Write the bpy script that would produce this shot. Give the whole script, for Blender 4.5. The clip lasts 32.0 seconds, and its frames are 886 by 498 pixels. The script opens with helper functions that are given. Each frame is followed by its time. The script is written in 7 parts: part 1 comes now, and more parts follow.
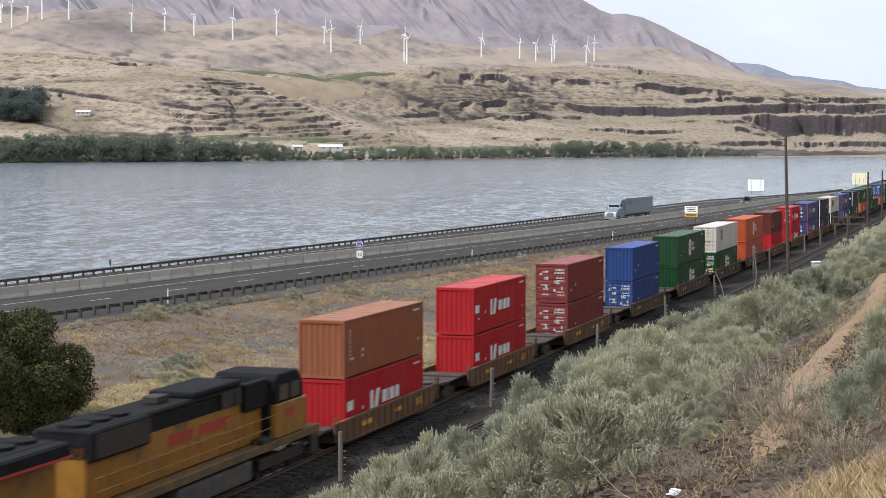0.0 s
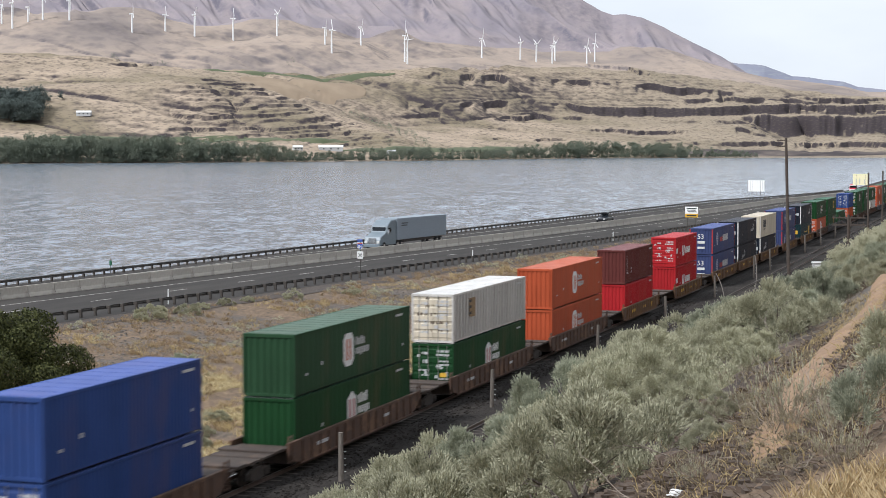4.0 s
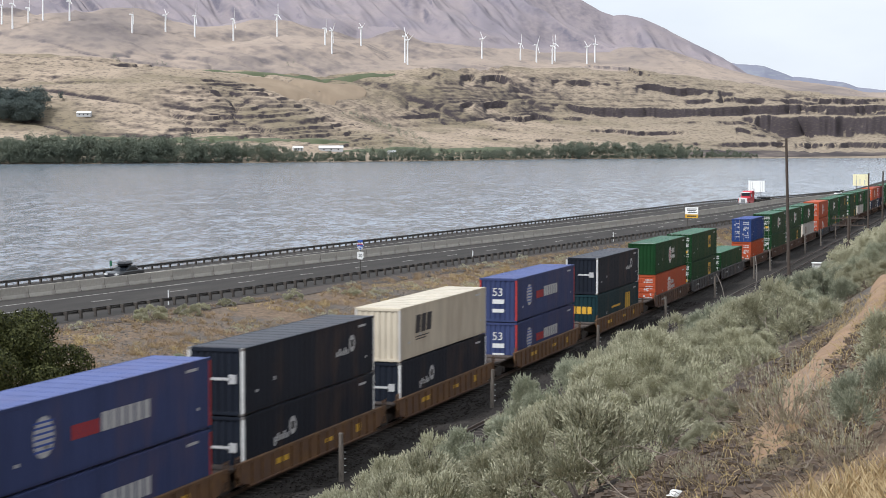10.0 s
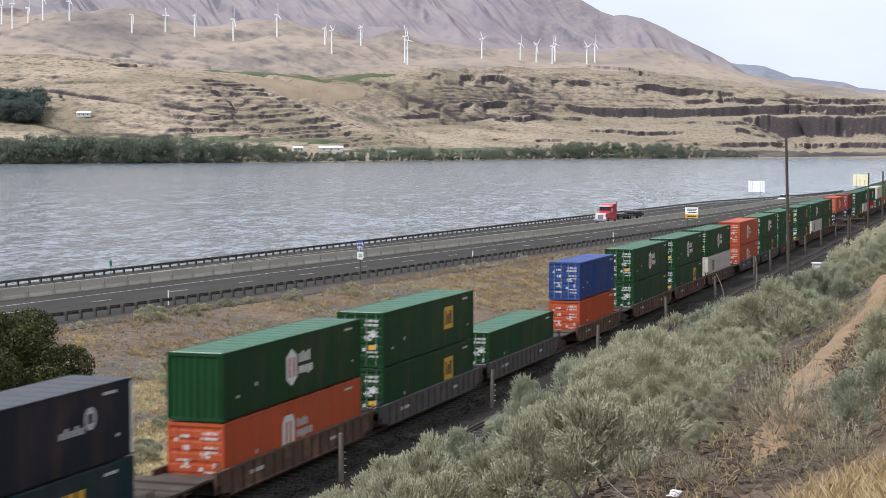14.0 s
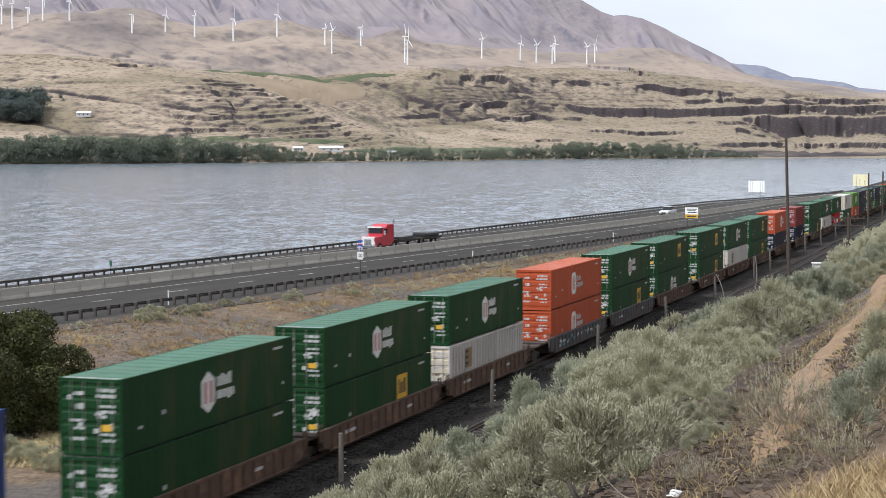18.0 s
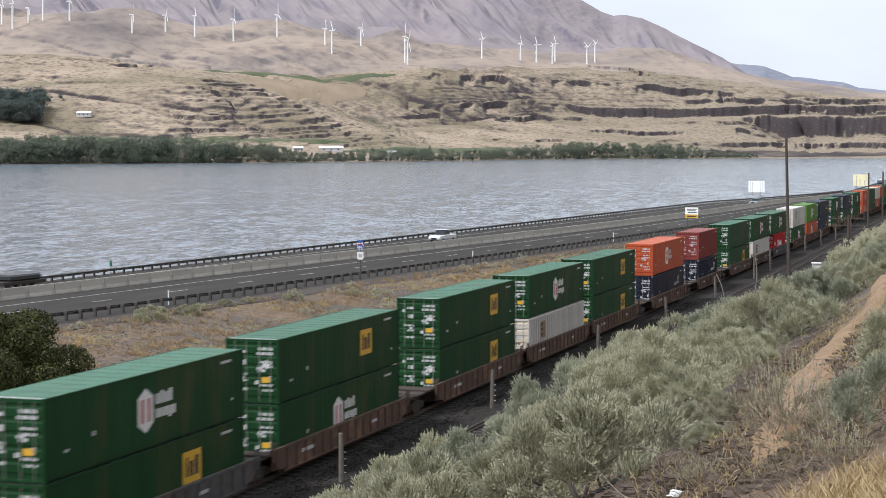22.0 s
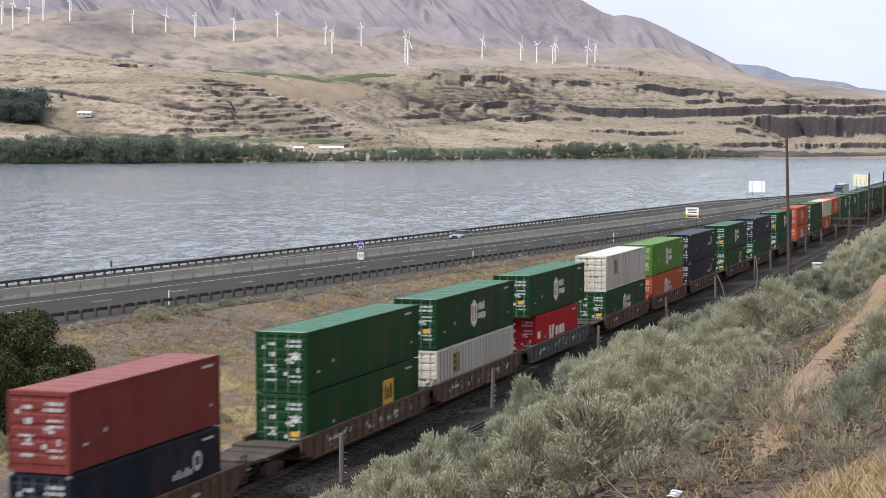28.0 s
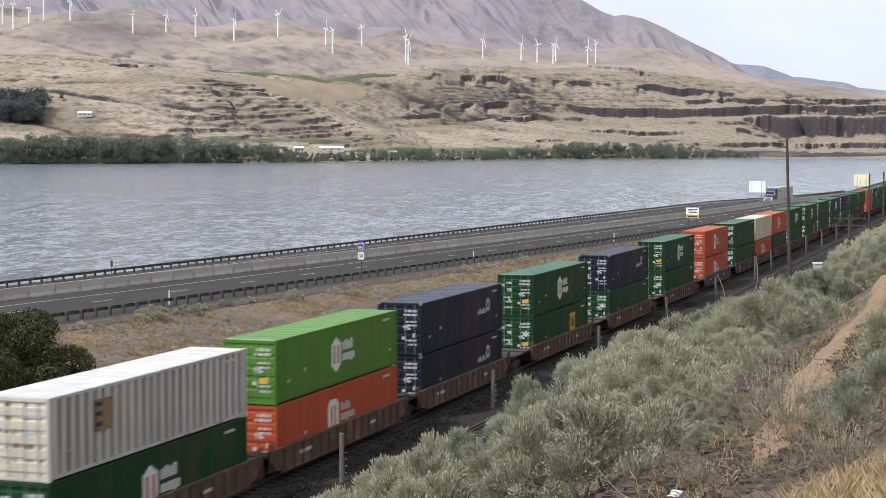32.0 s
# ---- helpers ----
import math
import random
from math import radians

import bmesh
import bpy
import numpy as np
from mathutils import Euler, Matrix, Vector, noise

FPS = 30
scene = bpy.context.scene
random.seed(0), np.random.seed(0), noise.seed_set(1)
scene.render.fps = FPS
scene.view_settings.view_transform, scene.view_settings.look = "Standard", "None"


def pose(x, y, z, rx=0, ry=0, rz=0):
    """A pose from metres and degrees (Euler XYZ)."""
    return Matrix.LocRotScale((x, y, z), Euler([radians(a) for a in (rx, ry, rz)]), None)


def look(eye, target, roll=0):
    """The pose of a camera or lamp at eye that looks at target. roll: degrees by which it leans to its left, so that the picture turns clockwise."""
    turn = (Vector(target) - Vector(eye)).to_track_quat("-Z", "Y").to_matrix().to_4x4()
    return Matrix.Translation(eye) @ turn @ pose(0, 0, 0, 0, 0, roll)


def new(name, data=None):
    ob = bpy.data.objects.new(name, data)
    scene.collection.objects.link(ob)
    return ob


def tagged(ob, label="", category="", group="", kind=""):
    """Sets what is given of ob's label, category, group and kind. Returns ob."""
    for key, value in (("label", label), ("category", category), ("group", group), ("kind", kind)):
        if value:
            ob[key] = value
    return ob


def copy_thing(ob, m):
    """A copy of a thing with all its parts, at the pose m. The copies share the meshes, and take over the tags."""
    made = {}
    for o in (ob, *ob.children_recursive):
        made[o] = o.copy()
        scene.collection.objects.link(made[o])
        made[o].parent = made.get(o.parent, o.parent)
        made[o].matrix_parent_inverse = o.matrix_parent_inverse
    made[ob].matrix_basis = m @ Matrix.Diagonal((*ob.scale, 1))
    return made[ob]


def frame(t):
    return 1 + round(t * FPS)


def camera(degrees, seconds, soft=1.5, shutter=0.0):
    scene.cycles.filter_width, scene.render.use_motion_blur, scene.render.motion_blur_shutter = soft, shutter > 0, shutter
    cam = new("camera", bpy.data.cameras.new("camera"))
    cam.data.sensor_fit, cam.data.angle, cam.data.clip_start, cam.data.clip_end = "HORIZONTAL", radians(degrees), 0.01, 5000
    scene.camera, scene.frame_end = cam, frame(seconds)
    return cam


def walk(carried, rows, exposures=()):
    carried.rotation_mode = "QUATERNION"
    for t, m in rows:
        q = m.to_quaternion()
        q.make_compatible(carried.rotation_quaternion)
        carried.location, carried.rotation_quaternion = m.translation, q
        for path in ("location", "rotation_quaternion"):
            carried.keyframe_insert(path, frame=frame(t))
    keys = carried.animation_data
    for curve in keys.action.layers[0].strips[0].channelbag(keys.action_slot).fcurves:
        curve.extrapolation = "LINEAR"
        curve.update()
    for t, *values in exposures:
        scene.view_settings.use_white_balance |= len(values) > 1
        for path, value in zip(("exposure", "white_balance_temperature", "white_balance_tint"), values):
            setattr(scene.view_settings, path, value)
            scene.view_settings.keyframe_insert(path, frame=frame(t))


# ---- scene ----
# x runs along the railway (the train rolls towards -x), y towards the river, z up from the near rail heads
EYE = Vector((0.0, 0.0, 14.69))
HEADING, FOV = 17.897, 28.51


def aim(turn, tilt, roll=-0.081):
    h, p = radians(HEADING + turn), radians(-3.375 + tilt)
    way = Vector((math.cos(h) * math.cos(p), math.sin(h) * math.cos(p), math.sin(p)))
    return look(EYE, EYE + way, roll)


cam = camera(FOV, 32.0, soft=0.85, shutter=0.5)
walk(cam, [(0, aim(-0.018, -0.034)), (6, aim(0.0, -0.006)), (12, aim(0.0, 0.006)), (20, aim(0.0, 0.008)), (32, aim(0.026, 0.012))], exposures=[(0, 0.1, 5990, 10), (32, 0.1, 5990, 10)])

# ---- light ----
SUN_H, SUN_E = 146.0, 52.0      # the way to the sun: degrees from +x towards +y, and above the horizon
world = bpy.data.worlds.new("sky")
scene.world = world
world.use_nodes = True
wn, wl = world.node_tree.nodes, world.node_tree.links
bg = wn["Background"]
sky = wn.new("ShaderNodeTexSky")
sky.sky_type, sky.sun_disc = "NISHITA", False
sky.sun_elevation, sky.sun_rotation = radians(SUN_E), radians(90 - SUN_H)
sky.air_density, sky.dust_density, sky.altitude = 1.0, 2.0, 100
# thin bright cloud over the sky, broken by pale blue gaps
wco = wn.new("ShaderNodeTexCoord")
wmap = wn.new("ShaderNodeMapping")
wmap.inputs["Scale"].default_value = (3, 3, 9)
wno = wn.new("ShaderNodeTexNoise")
wno.inputs["Scale"].default_value, wno.inputs["Detail"].default_value = 1.6, 6
wra = wn.new("ShaderNodeValToRGB")
wra.color_ramp.elements[0].position, wra.color_ramp.elements[1].position = 0.36, 0.6
wra.color_ramp.elements[0].color, wra.color_ramp.elements[1].color = (0.82, 0.82, 0.82, 1), (1, 1, 1, 1)
wmix = wn.new("ShaderNodeMix")
wmix.data_type = "RGBA"
wmix.inputs[7].default_value = (8.65, 8.85, 9.05, 1)
wl.new(wco.outputs["Generated"], wmap.inputs[0])
wl.new(wmap.outputs[0], wno.inputs["Vector"])
wl.new(wno.outputs["Fac"], wra.inputs[0])
wl.new(wra.outputs[0], wmix.inputs[0])
wl.new(sky.outputs[0], wmix.inputs[6])
wl.new(wmix.outputs[2], bg.inputs[0])
bg.inputs[1].default_value = 0.1
sun = new("sun", bpy.data.lights.new("sun", "SUN"))
sun.data.energy, sun.data.angle, sun.data.color = 3.4, radians(8), (1.0, 0.96, 0.91)
sun.matrix_world = look((0, 0, 0), (-math.cos(radians(SUN_H)) * math.cos(radians(SUN_E)), -math.sin(radians(SUN_H)) * math.cos(radians(SUN_E)), -math.sin(radians(SUN_E))))


# ---- materials ----
def mat(name, base, other=None, rough=0.6, metal=0.0, scale=4.0, bump=0.0, bump_scale=None, detail=5.0, stain=None, stain_scale=0.6, stain_at=(0.55, 0.7), spec=0.5, per=0.0, stretch=None, bump_dist=0.02):
    """A surface: two tones mixed by noise, wide stains over them, fine relief, and a shade of its own for every object."""
    m = bpy.data.materials.new(name)
    m.use_nodes = True
    n, l = m.node_tree.nodes, m.node_tree.links
    bs = n["Principled BSDF"]
    bs.inputs["Roughness"].default_value, bs.inputs["Metallic"].default_value = rough, metal
    bs.inputs["Specular IOR Level"].default_value = spec
    co = n.new("ShaderNodeTexCoord")
    vec = co.outputs["Object"]
    if stretch:
        mp = n.new("ShaderNodeMapping")
        mp.inputs["Scale"].default_value = stretch
        l.new(vec, mp.inputs[0])
        vec = mp.outputs[0]
    other = other or tuple(c * 0.8 for c in base)
    nz = n.new("ShaderNodeTexNoise")
    nz.inputs["Scale"].default_value, nz.inputs["Detail"].default_value = scale, detail
    l.new(vec, nz.inputs["Vector"])
    ra = n.new("ShaderNodeValToRGB")
    ra.color_ramp.elements[0].position, ra.color_ramp.elements[1].position = 0.35, 0.68
    ra.color_ramp.elements[0].color, ra.color_ramp.elements[1].color = (*base, 1), (*other, 1)
    l.new(nz.outputs["Fac"], ra.inputs[0])
    out = ra.outputs[0]
    if stain:
        n2 = n.new("ShaderNodeTexNoise")
        n2.inputs["Scale"].default_value, n2.inputs["Detail"].default_value = stain_scale, 7
        l.new(vec, n2.inputs["Vector"])
        r2 = n.new("ShaderNodeValToRGB")
        r2.color_ramp.elements[0].position, r2.color_ramp.elements[1].position = stain_at
        l.new(n2.outputs["Fac"], r2.inputs[0])
        mx = n.new("ShaderNodeMix")
        mx.data_type = "RGBA"
        mx.inputs[7].default_value = (*stain, 1)
        l.new(r2.outputs[0], mx.inputs[0])
        l.new(out, mx.inputs[6])
        out = mx.outputs[2]
    if per:
        oi = n.new("ShaderNodeObjectInfo")
        mr = n.new("ShaderNodeMapRange")
        mr.inputs[3].default_value, mr.inputs[4].default_value = 1 - per, 1 + per
        hs = n.new("ShaderNodeHueSaturation")
        l.new(oi.outputs["Random"], mr.inputs[0])
        l.new(mr.outputs[0], hs.inputs["Value"])
        l.new(out, hs.inputs["Color"])
        out = hs.outputs[0]
    l.new(out, bs.inputs["Base Color"])
    if bump:
        n3 = n.new("ShaderNodeTexNoise")
        n3.inputs["Scale"].default_value, n3.inputs["Detail"].default_value = bump_scale or scale * 4, 4
        l.new(vec, n3.inputs["Vector"])
        bp = n.new("ShaderNodeBump")
        bp.inputs["Strength"].default_value, bp.inputs["Distance"].default_value = bump, bump_dist
        l.new(n3.outputs["Fac"], bp.inputs["Height"])
        l.new(bp.outputs[0], bs.inputs["Normal"])
    return m


def paint(name, c, rust=0.25, per=0.08):
    """Weathered container paint: streaked, a little rust in patches."""
    return mat(name, c, tuple(v * 0.82 for v in c), rough=0.6, spec=0.14, scale=1.2, stain=tuple(v * (1 - rust) + r * rust for v, r in zip(c, (0.13, 0.07, 0.04))), stain_scale=0.5, per=per, stretch=(1, 1, 0.35), bump=0.12, bump_scale=9)


def plain(name, c, rough=0.6, metal=0.0):
    return mat(name, c, tuple(v * 0.85 for v in c), rough=rough, metal=metal, scale=6)


LIGHTENED = {}


def lightened(name):
    """The same paint for roofs: light from above put into its colour, and some fading."""
    if name not in LIGHTENED:
        LIGHTENED[name] = paint(name + "_lit_roof", tuple(min(0.8, v * 0.9 + 0.045) for v in ROOF[name]), 0.12)
    return LIGHTENED[name]


# roof tones, set lighter than the sides to carry the top light
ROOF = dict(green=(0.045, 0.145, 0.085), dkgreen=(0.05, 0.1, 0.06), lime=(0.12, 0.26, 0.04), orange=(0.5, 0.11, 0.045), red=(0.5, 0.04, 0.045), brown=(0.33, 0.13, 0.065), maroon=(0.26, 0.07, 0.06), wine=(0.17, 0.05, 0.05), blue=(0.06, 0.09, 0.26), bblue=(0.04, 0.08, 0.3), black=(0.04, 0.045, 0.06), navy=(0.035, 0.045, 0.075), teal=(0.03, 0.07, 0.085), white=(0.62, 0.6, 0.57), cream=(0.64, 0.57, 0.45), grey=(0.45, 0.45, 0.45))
M = dict(
    green=paint("container_green", (0.011, 0.05, 0.016)), dkgreen=paint("container_dark_green", (0.024, 0.065, 0.03)),
    lime=paint("container_lime_green", (0.085, 0.2, 0.03)), orange=paint("container_orange", (0.42, 0.082, 0.032)),
    red=paint("container_red", (0.42, 0.02, 0.025)), brown=paint("container_brown", (0.28, 0.1, 0.05)),
    maroon=paint("container_maroon", (0.2, 0.045, 0.04)), wine=paint("container_wine_red", (0.122, 0.033, 0.029)),
    blue=paint("container_blue", (0.046, 0.062, 0.15)), bblue=paint("container_bright_blue", (0.032, 0.066, 0.21)),
    black=paint("container_black", (0.014, 0.018, 0.028)), navy=paint("container_navy", (0.015, 0.019, 0.034)),
    teal=paint("container_teal", (0.012, 0.036, 0.044)), white=paint("container_white", (0.6, 0.57, 0.53), 0.5),
    cream=paint("container_cream", (0.62, 0.55, 0.43), 0.3), grey=paint("container_grey", (0.42, 0.42, 0.42), 0.3),
    # stained sheet behind the ribs, greyed to hold the shade of the grooves
    sheet_grey=mat("shaded_dirty_side_sheet", (0.3, 0.287, 0.265), (0.22, 0.205, 0.185), rough=0.6, scale=1.5, stain=(0.17, 0.14, 0.115), stain_scale=0.7, stretch=(1, 1, 0.3)),
    steel=mat("worn_steel", (0.32, 0.31, 0.3), (0.2, 0.18, 0.16), rough=0.5, metal=0.6, scale=5, per=0.1),
    mark_white=plain("marking_white", (0.72, 0.72, 0.7)), mark_red=plain("marking_red", (0.4, 0.03, 0.03)), mark_yellow=plain("marking_yellow", (0.65, 0.38, 0.03)), mark_dark=plain("marking_dark", (0.02, 0.02, 0.025)),
    mark_tan=plain("tan_patch", (0.26, 0.17, 0.08)), mark_blue=plain("marking_blue", (0.04, 0.09, 0.35)), mark_pale=plain("marking_pale", (0.5, 0.5, 0.5)), mark_cyan=plain("marking_graffiti_blue", (0.08, 0.3, 0.4)), mark_orange=plain("marking_orange", (0.5, 0.12, 0.04)),
    sill_rust=mat("rusty_brown_car_paint", (0.105, 0.055, 0.034), (0.062, 0.039, 0.029), rough=0.8, scale=2, stain=(0.2, 0.11, 0.06), stain_scale=0.8, bump=0.2),
    sill_yellow=mat("weathered_yellow_car_paint", (0.165, 0.083, 0.029), (0.105, 0.054, 0.026), rough=0.75, scale=1.6, stain=(0.1, 0.055, 0.035), stain_scale=0.7, stain_at=(0.45, 0.7), bump=0.15),
    sill_grey=mat("dirty_grey_car_paint", (0.09, 0.085, 0.085), (0.05, 0.045, 0.045), rough=0.8, scale=2, stain=(0.12, 0.08, 0.06), stain_scale=0.8, bump=0.15),
    deck=mat("dirty_car_deck", (0.06, 0.042, 0.032), (0.04, 0.03, 0.025), rough=0.85, scale=3, stain=(0.09, 0.06, 0.042), stain_scale=0.9, bump=0.2),
    iron=mat("dark_cast_iron", (0.03, 0.027, 0.025), (0.06, 0.045, 0.035), rough=0.75, metal=0.3, scale=6, bump=0.2),
    rail=mat("rail_steel", (0.12, 0.09, 0.075), (0.07, 0.05, 0.04), rough=0.55, metal=0.5, scale=4),
    railtop=mat("polished_rail_head", (0.5, 0.5, 0.5), (0.4, 0.4, 0.4), rough=0.3, metal=1.0, scale=4),
    tie=mat("weathered_tie_wood", (0.075, 0.06, 0.05), (0.045, 0.037, 0.03), rough=0.9, scale=5, per=0.2, stretch=(6, 1, 6), bump=0.3),
    ballast=mat("dark_ballast", (0.05, 0.044, 0.04), (0.022, 0.02, 0.018), rough=1.0, spec=0.1, scale=9, stain=(0.055, 0.049, 0.044), stain_scale=0.8, bump=0.9, bump_scale=16, bump_dist=0.06),
    asphalt=mat("worn_asphalt", (0.056, 0.051, 0.047), (0.043, 0.04, 0.037), rough=0.95, spec=0.12, scale=0.6, stain=(0.07, 0.064, 0.058), stain_scale=0.12, stretch=(0.15, 1, 1), bump=0.25, bump_scale=20),
    concrete=mat("barrier_concrete", (0.46, 0.425, 0.37), (0.4, 0.37, 0.32), rough=0.9, scale=3, stain=(0.33, 0.3, 0.26), stain_scale=0.9, per=0.08, bump=0.2),
    galv=mat("galvanised_rail", (0.075, 0.07, 0.065), (0.12, 0.11, 0.1), rough=0.6, metal=0.5, scale=5), postwood=mat("treated_guard_post", (0.05, 0.042, 0.036), (0.08, 0.07, 0.06), rough=0.9, scale=8, per=0.15),
    pole=mat("weathered_pole_wood", (0.085, 0.065, 0.052), (0.05, 0.04, 0.033), rough=0.9, scale=5, stretch=(6, 6, 0.5), bump=0.3),
    oldpost=mat("grey_post_wood", (0.16, 0.14, 0.12), (0.1, 0.085, 0.07), rough=0.9, scale=6, stretch=(6, 6, 0.6), bump=0.3, per=0.15),
    tower=mat("turbine_white", (0.8, 0.8, 0.79), (0.75, 0.75, 0.74), rough=0.5, scale=0.3),
    bark=mat("sage_bark", (0.12, 0.095, 0.075), (0.2, 0.17, 0.14), rough=0.95, scale=12, bump=0.4),
    tyre=plain("tyre_rubber", (0.02, 0.02, 0.02), 0.9), glass=plain("dark_window_glass", (0.015, 0.018, 0.022), 0.08),
    chrome=plain("chrome", (0.6, 0.6, 0.6), 0.2, 1.0), carpaint_w=plain("white_car_paint", (0.7, 0.7, 0.7), 0.3), carpaint_k=plain("dark_car_paint", (0.03, 0.032, 0.035), 0.3),
    truck_grey=plain("grey_blue_truck_paint", (0.19, 0.23, 0.26), 0.35), trailer_grey=plain("grey_blue_trailer", (0.25, 0.29, 0.33), 0.5), truck_red=plain("red_truck_paint", (0.5, 0.03, 0.05), 0.3), truck_blue=plain("dark_blue_truck_paint", (0.03, 0.04, 0.09), 0.3),
    loco_frame=mat("locomotive_sill", (0.16, 0.09, 0.02), (0.08, 0.06, 0.035), rough=0.7, scale=1.2, stain=(0.05, 0.04, 0.03), stain_scale=0.8), loco_yellow=mat("locomotive_yellow", (0.31, 0.14, 0.012), (0.23, 0.105, 0.012), rough=0.55, scale=1.5, stain=(0.11, 0.065, 0.03), stain_scale=0.7), loco_grey=mat("locomotive_dark_grey", (0.015, 0.015, 0.016), (0.009, 0.009, 0.01), spec=0.15, rough=0.85, scale=2),
)


# ---- mesh helpers ----
def box(bm, x0, x1, y0, y1, z0, z1):
    v = [bm.verts.new(p) for p in ((x0, y0, z0), (x1, y0, z0), (x1, y1, z0), (x0, y1, z0), (x0, y0, z1), (x1, y0, z1), (x1, y1, z1), (x0, y1, z1))]
    for f in ((3, 2, 1, 0), (4, 5, 6, 7), (0, 1, 5, 4), (1, 2, 6, 5), (2, 3, 7, 6), (3, 0, 4, 7)):
        bm.faces.new([v[i] for i in f])
    return v


def tube(bm, a, b, ra, rb=None, sides=8, cap=True):
    a, b = Vector(a), Vector(b)
    rb = ra if rb is None else rb
    q = (b - a).to_track_quat("Z", "Y")
    rings = []
    for p, r in ((a, ra), (b, rb)):
        rings.append([bm.verts.new(p + q @ Vector((r * math.cos(k * math.tau / sides), r * math.sin(k * math.tau / sides), 0))) for k in range(sides)])
    for k in range(sides):
        bm.faces.new((rings[0][k], rings[0][(k + 1) % sides], rings[1][(k + 1) % sides], rings[1][k]))
    if cap:
        bm.faces.new(rings[0][::-1])
        bm.faces.new(rings[1])


def prism(bm, pts, y0, y1):
    """A plate cut to the outline pts (x, z), from y0 to y1."""
    a = [bm.verts.new((x, y0, z)) for x, z in pts]
    b = [bm.verts.new((x, y1, z)) for x, z in pts]
    k = len(pts)
    for i in range(k):
        bm.faces.new((a[i], a[(i + 1) % k], b[(i + 1) % k], b[i]))
    bm.faces.new(a[::-1])
    bm.faces.new(b)


def mesh_of(bm, material=None, bevel=0.0, smooth=False):
    bmesh.ops.recalc_face_normals(bm, faces=bm.faces)
    if bevel:
        bmesh.ops.bevel(bm, geom=bm.edges[:], offset=bevel, segments=1, affect="EDGES")
    me = bpy.data.meshes.new("mesh")
    bm.to_mesh(me)
    bm.free()
    if smooth:
        me.polygons.foreach_set("use_smooth", [True] * len(me.polygons))
    if material:
        me.materials.append(material)
    return me


def part(name, bm, material, parent=None, label="", bevel=0.0, smooth=False):
    """One mesh object of a thing; bm may be a mesh that others share."""
    me = bm if isinstance(bm, bpy.types.Mesh) else mesh_of(bm, material, bevel, smooth)
    ob = new(name, me)
    if parent:
        ob.parent = parent
    if me.materials and material and me.materials[0] != material:
        ob.material_slots[0].link, ob.material_slots[0].material = "OBJECT", material
    if label:
        ob["label"] = label
    return ob


def boxes(*rows):
    bm = bmesh.new()
    for r in rows:
        box(bm, *r)
    return bm


def lathe(*tubes, sides=10):
    bm = bmesh.new()
    for t in tubes:
        tube(bm, *t, sides=sides)
    return bm


def grid_mesh(name, P, material):
    """A sheet from an array of rows of points."""
    r, c, _ = P.shape
    idx = np.arange(r * c).reshape(r, c)
    q = np.stack([idx[:-1, :-1], idx[:-1, 1:], idx[1:, 1:], idx[1:, :-1]], -1).reshape(-1, 4)
    me = bpy.data.meshes.new(name)
    me.vertices.add(r * c)
    me.vertices.foreach_set("co", P.reshape(-1).astype(np.float32))
    me.loops.add(q.size)
    me.loops.foreach_set("vertex_index", q.reshape(-1).astype(np.int32))
    me.polygons.add(len(q))
    me.polygons.foreach_set("loop_start", (np.arange(len(q)) * 4).astype(np.int32))
    me.polygons.foreach_set("loop_total", np.full(len(q), 4, np.int32))
    me.update(calc_edges=True)
    me.polygons.foreach_set("use_smooth", [True] * len(q))
    me.materials.append(material)
    return new(name, me)


LAT = np.random.RandomState(3).rand(256, 256)


def vnoise(x, y):
    xi, yi = np.floor(x).astype(int), np.floor(y).astype(int)
    fx, fy = x - xi, y - yi
    fx, fy = fx * fx * (3 - 2 * fx), fy * fy * (3 - 2 * fy)
    a, b = LAT[xi % 256, yi % 256], LAT[(xi + 1) % 256, yi % 256]
    c, d = LAT[xi % 256, (yi + 1) % 256], LAT[(xi + 1) % 256, (yi + 1) % 256]
    return (a * (1 - fx) + b * fx) * (1 - fy) + (c * (1 - fx) + d * fx) * fy - 0.5


def fbm(x, y, octaves=5):
    s, amp = 0, 1.0
    for k in range(octaves):
        s = s + amp * vnoise(x * 2 ** k + 17.3 * k, y * 2 ** k + 5.1 * k)
        amp *= 0.5
    return s


def smooth01(a):
    a = np.clip(a, 0, 1)
    return a * a * (3 - 2 * a)


# ---- ground on the near bank ----
def track_z(x):
    return -0.0048 * (x - 60)


def bend(x, y0, slope, start, k):
    """A line that leaves straight and then swings round to run with the railway."""
    x = np.minimum(np.asarray(x, float), start - slope / (2 * k))
    return y0 + slope * x + k * np.maximum(0, x - start) ** 2


def road_y(x, share=0.0):
    """Across the highway: share 0 is the median barrier, -1 the near guard rail, 1 the one above the river."""
    mid, near, far = bend(x, 108.6, -0.149, 230, 2.2e-4), bend(x, 90.6, -0.1407, 230, 2.5e-4), bend(x, 111.6, -0.0984, 400, 2e-4)
    return mid + (mid - near) * share if share <= 0 else mid + (far - mid) * share


ROAD_Z = 0.5
WATER_Z = -5.5


def road_fall(x):
    """How far the highway has dropped at x; it runs level, then falls to fit the camera's view."""
    return -np.clip((np.asarray(x, float) - 430) * 0.014, 0, 4.2)


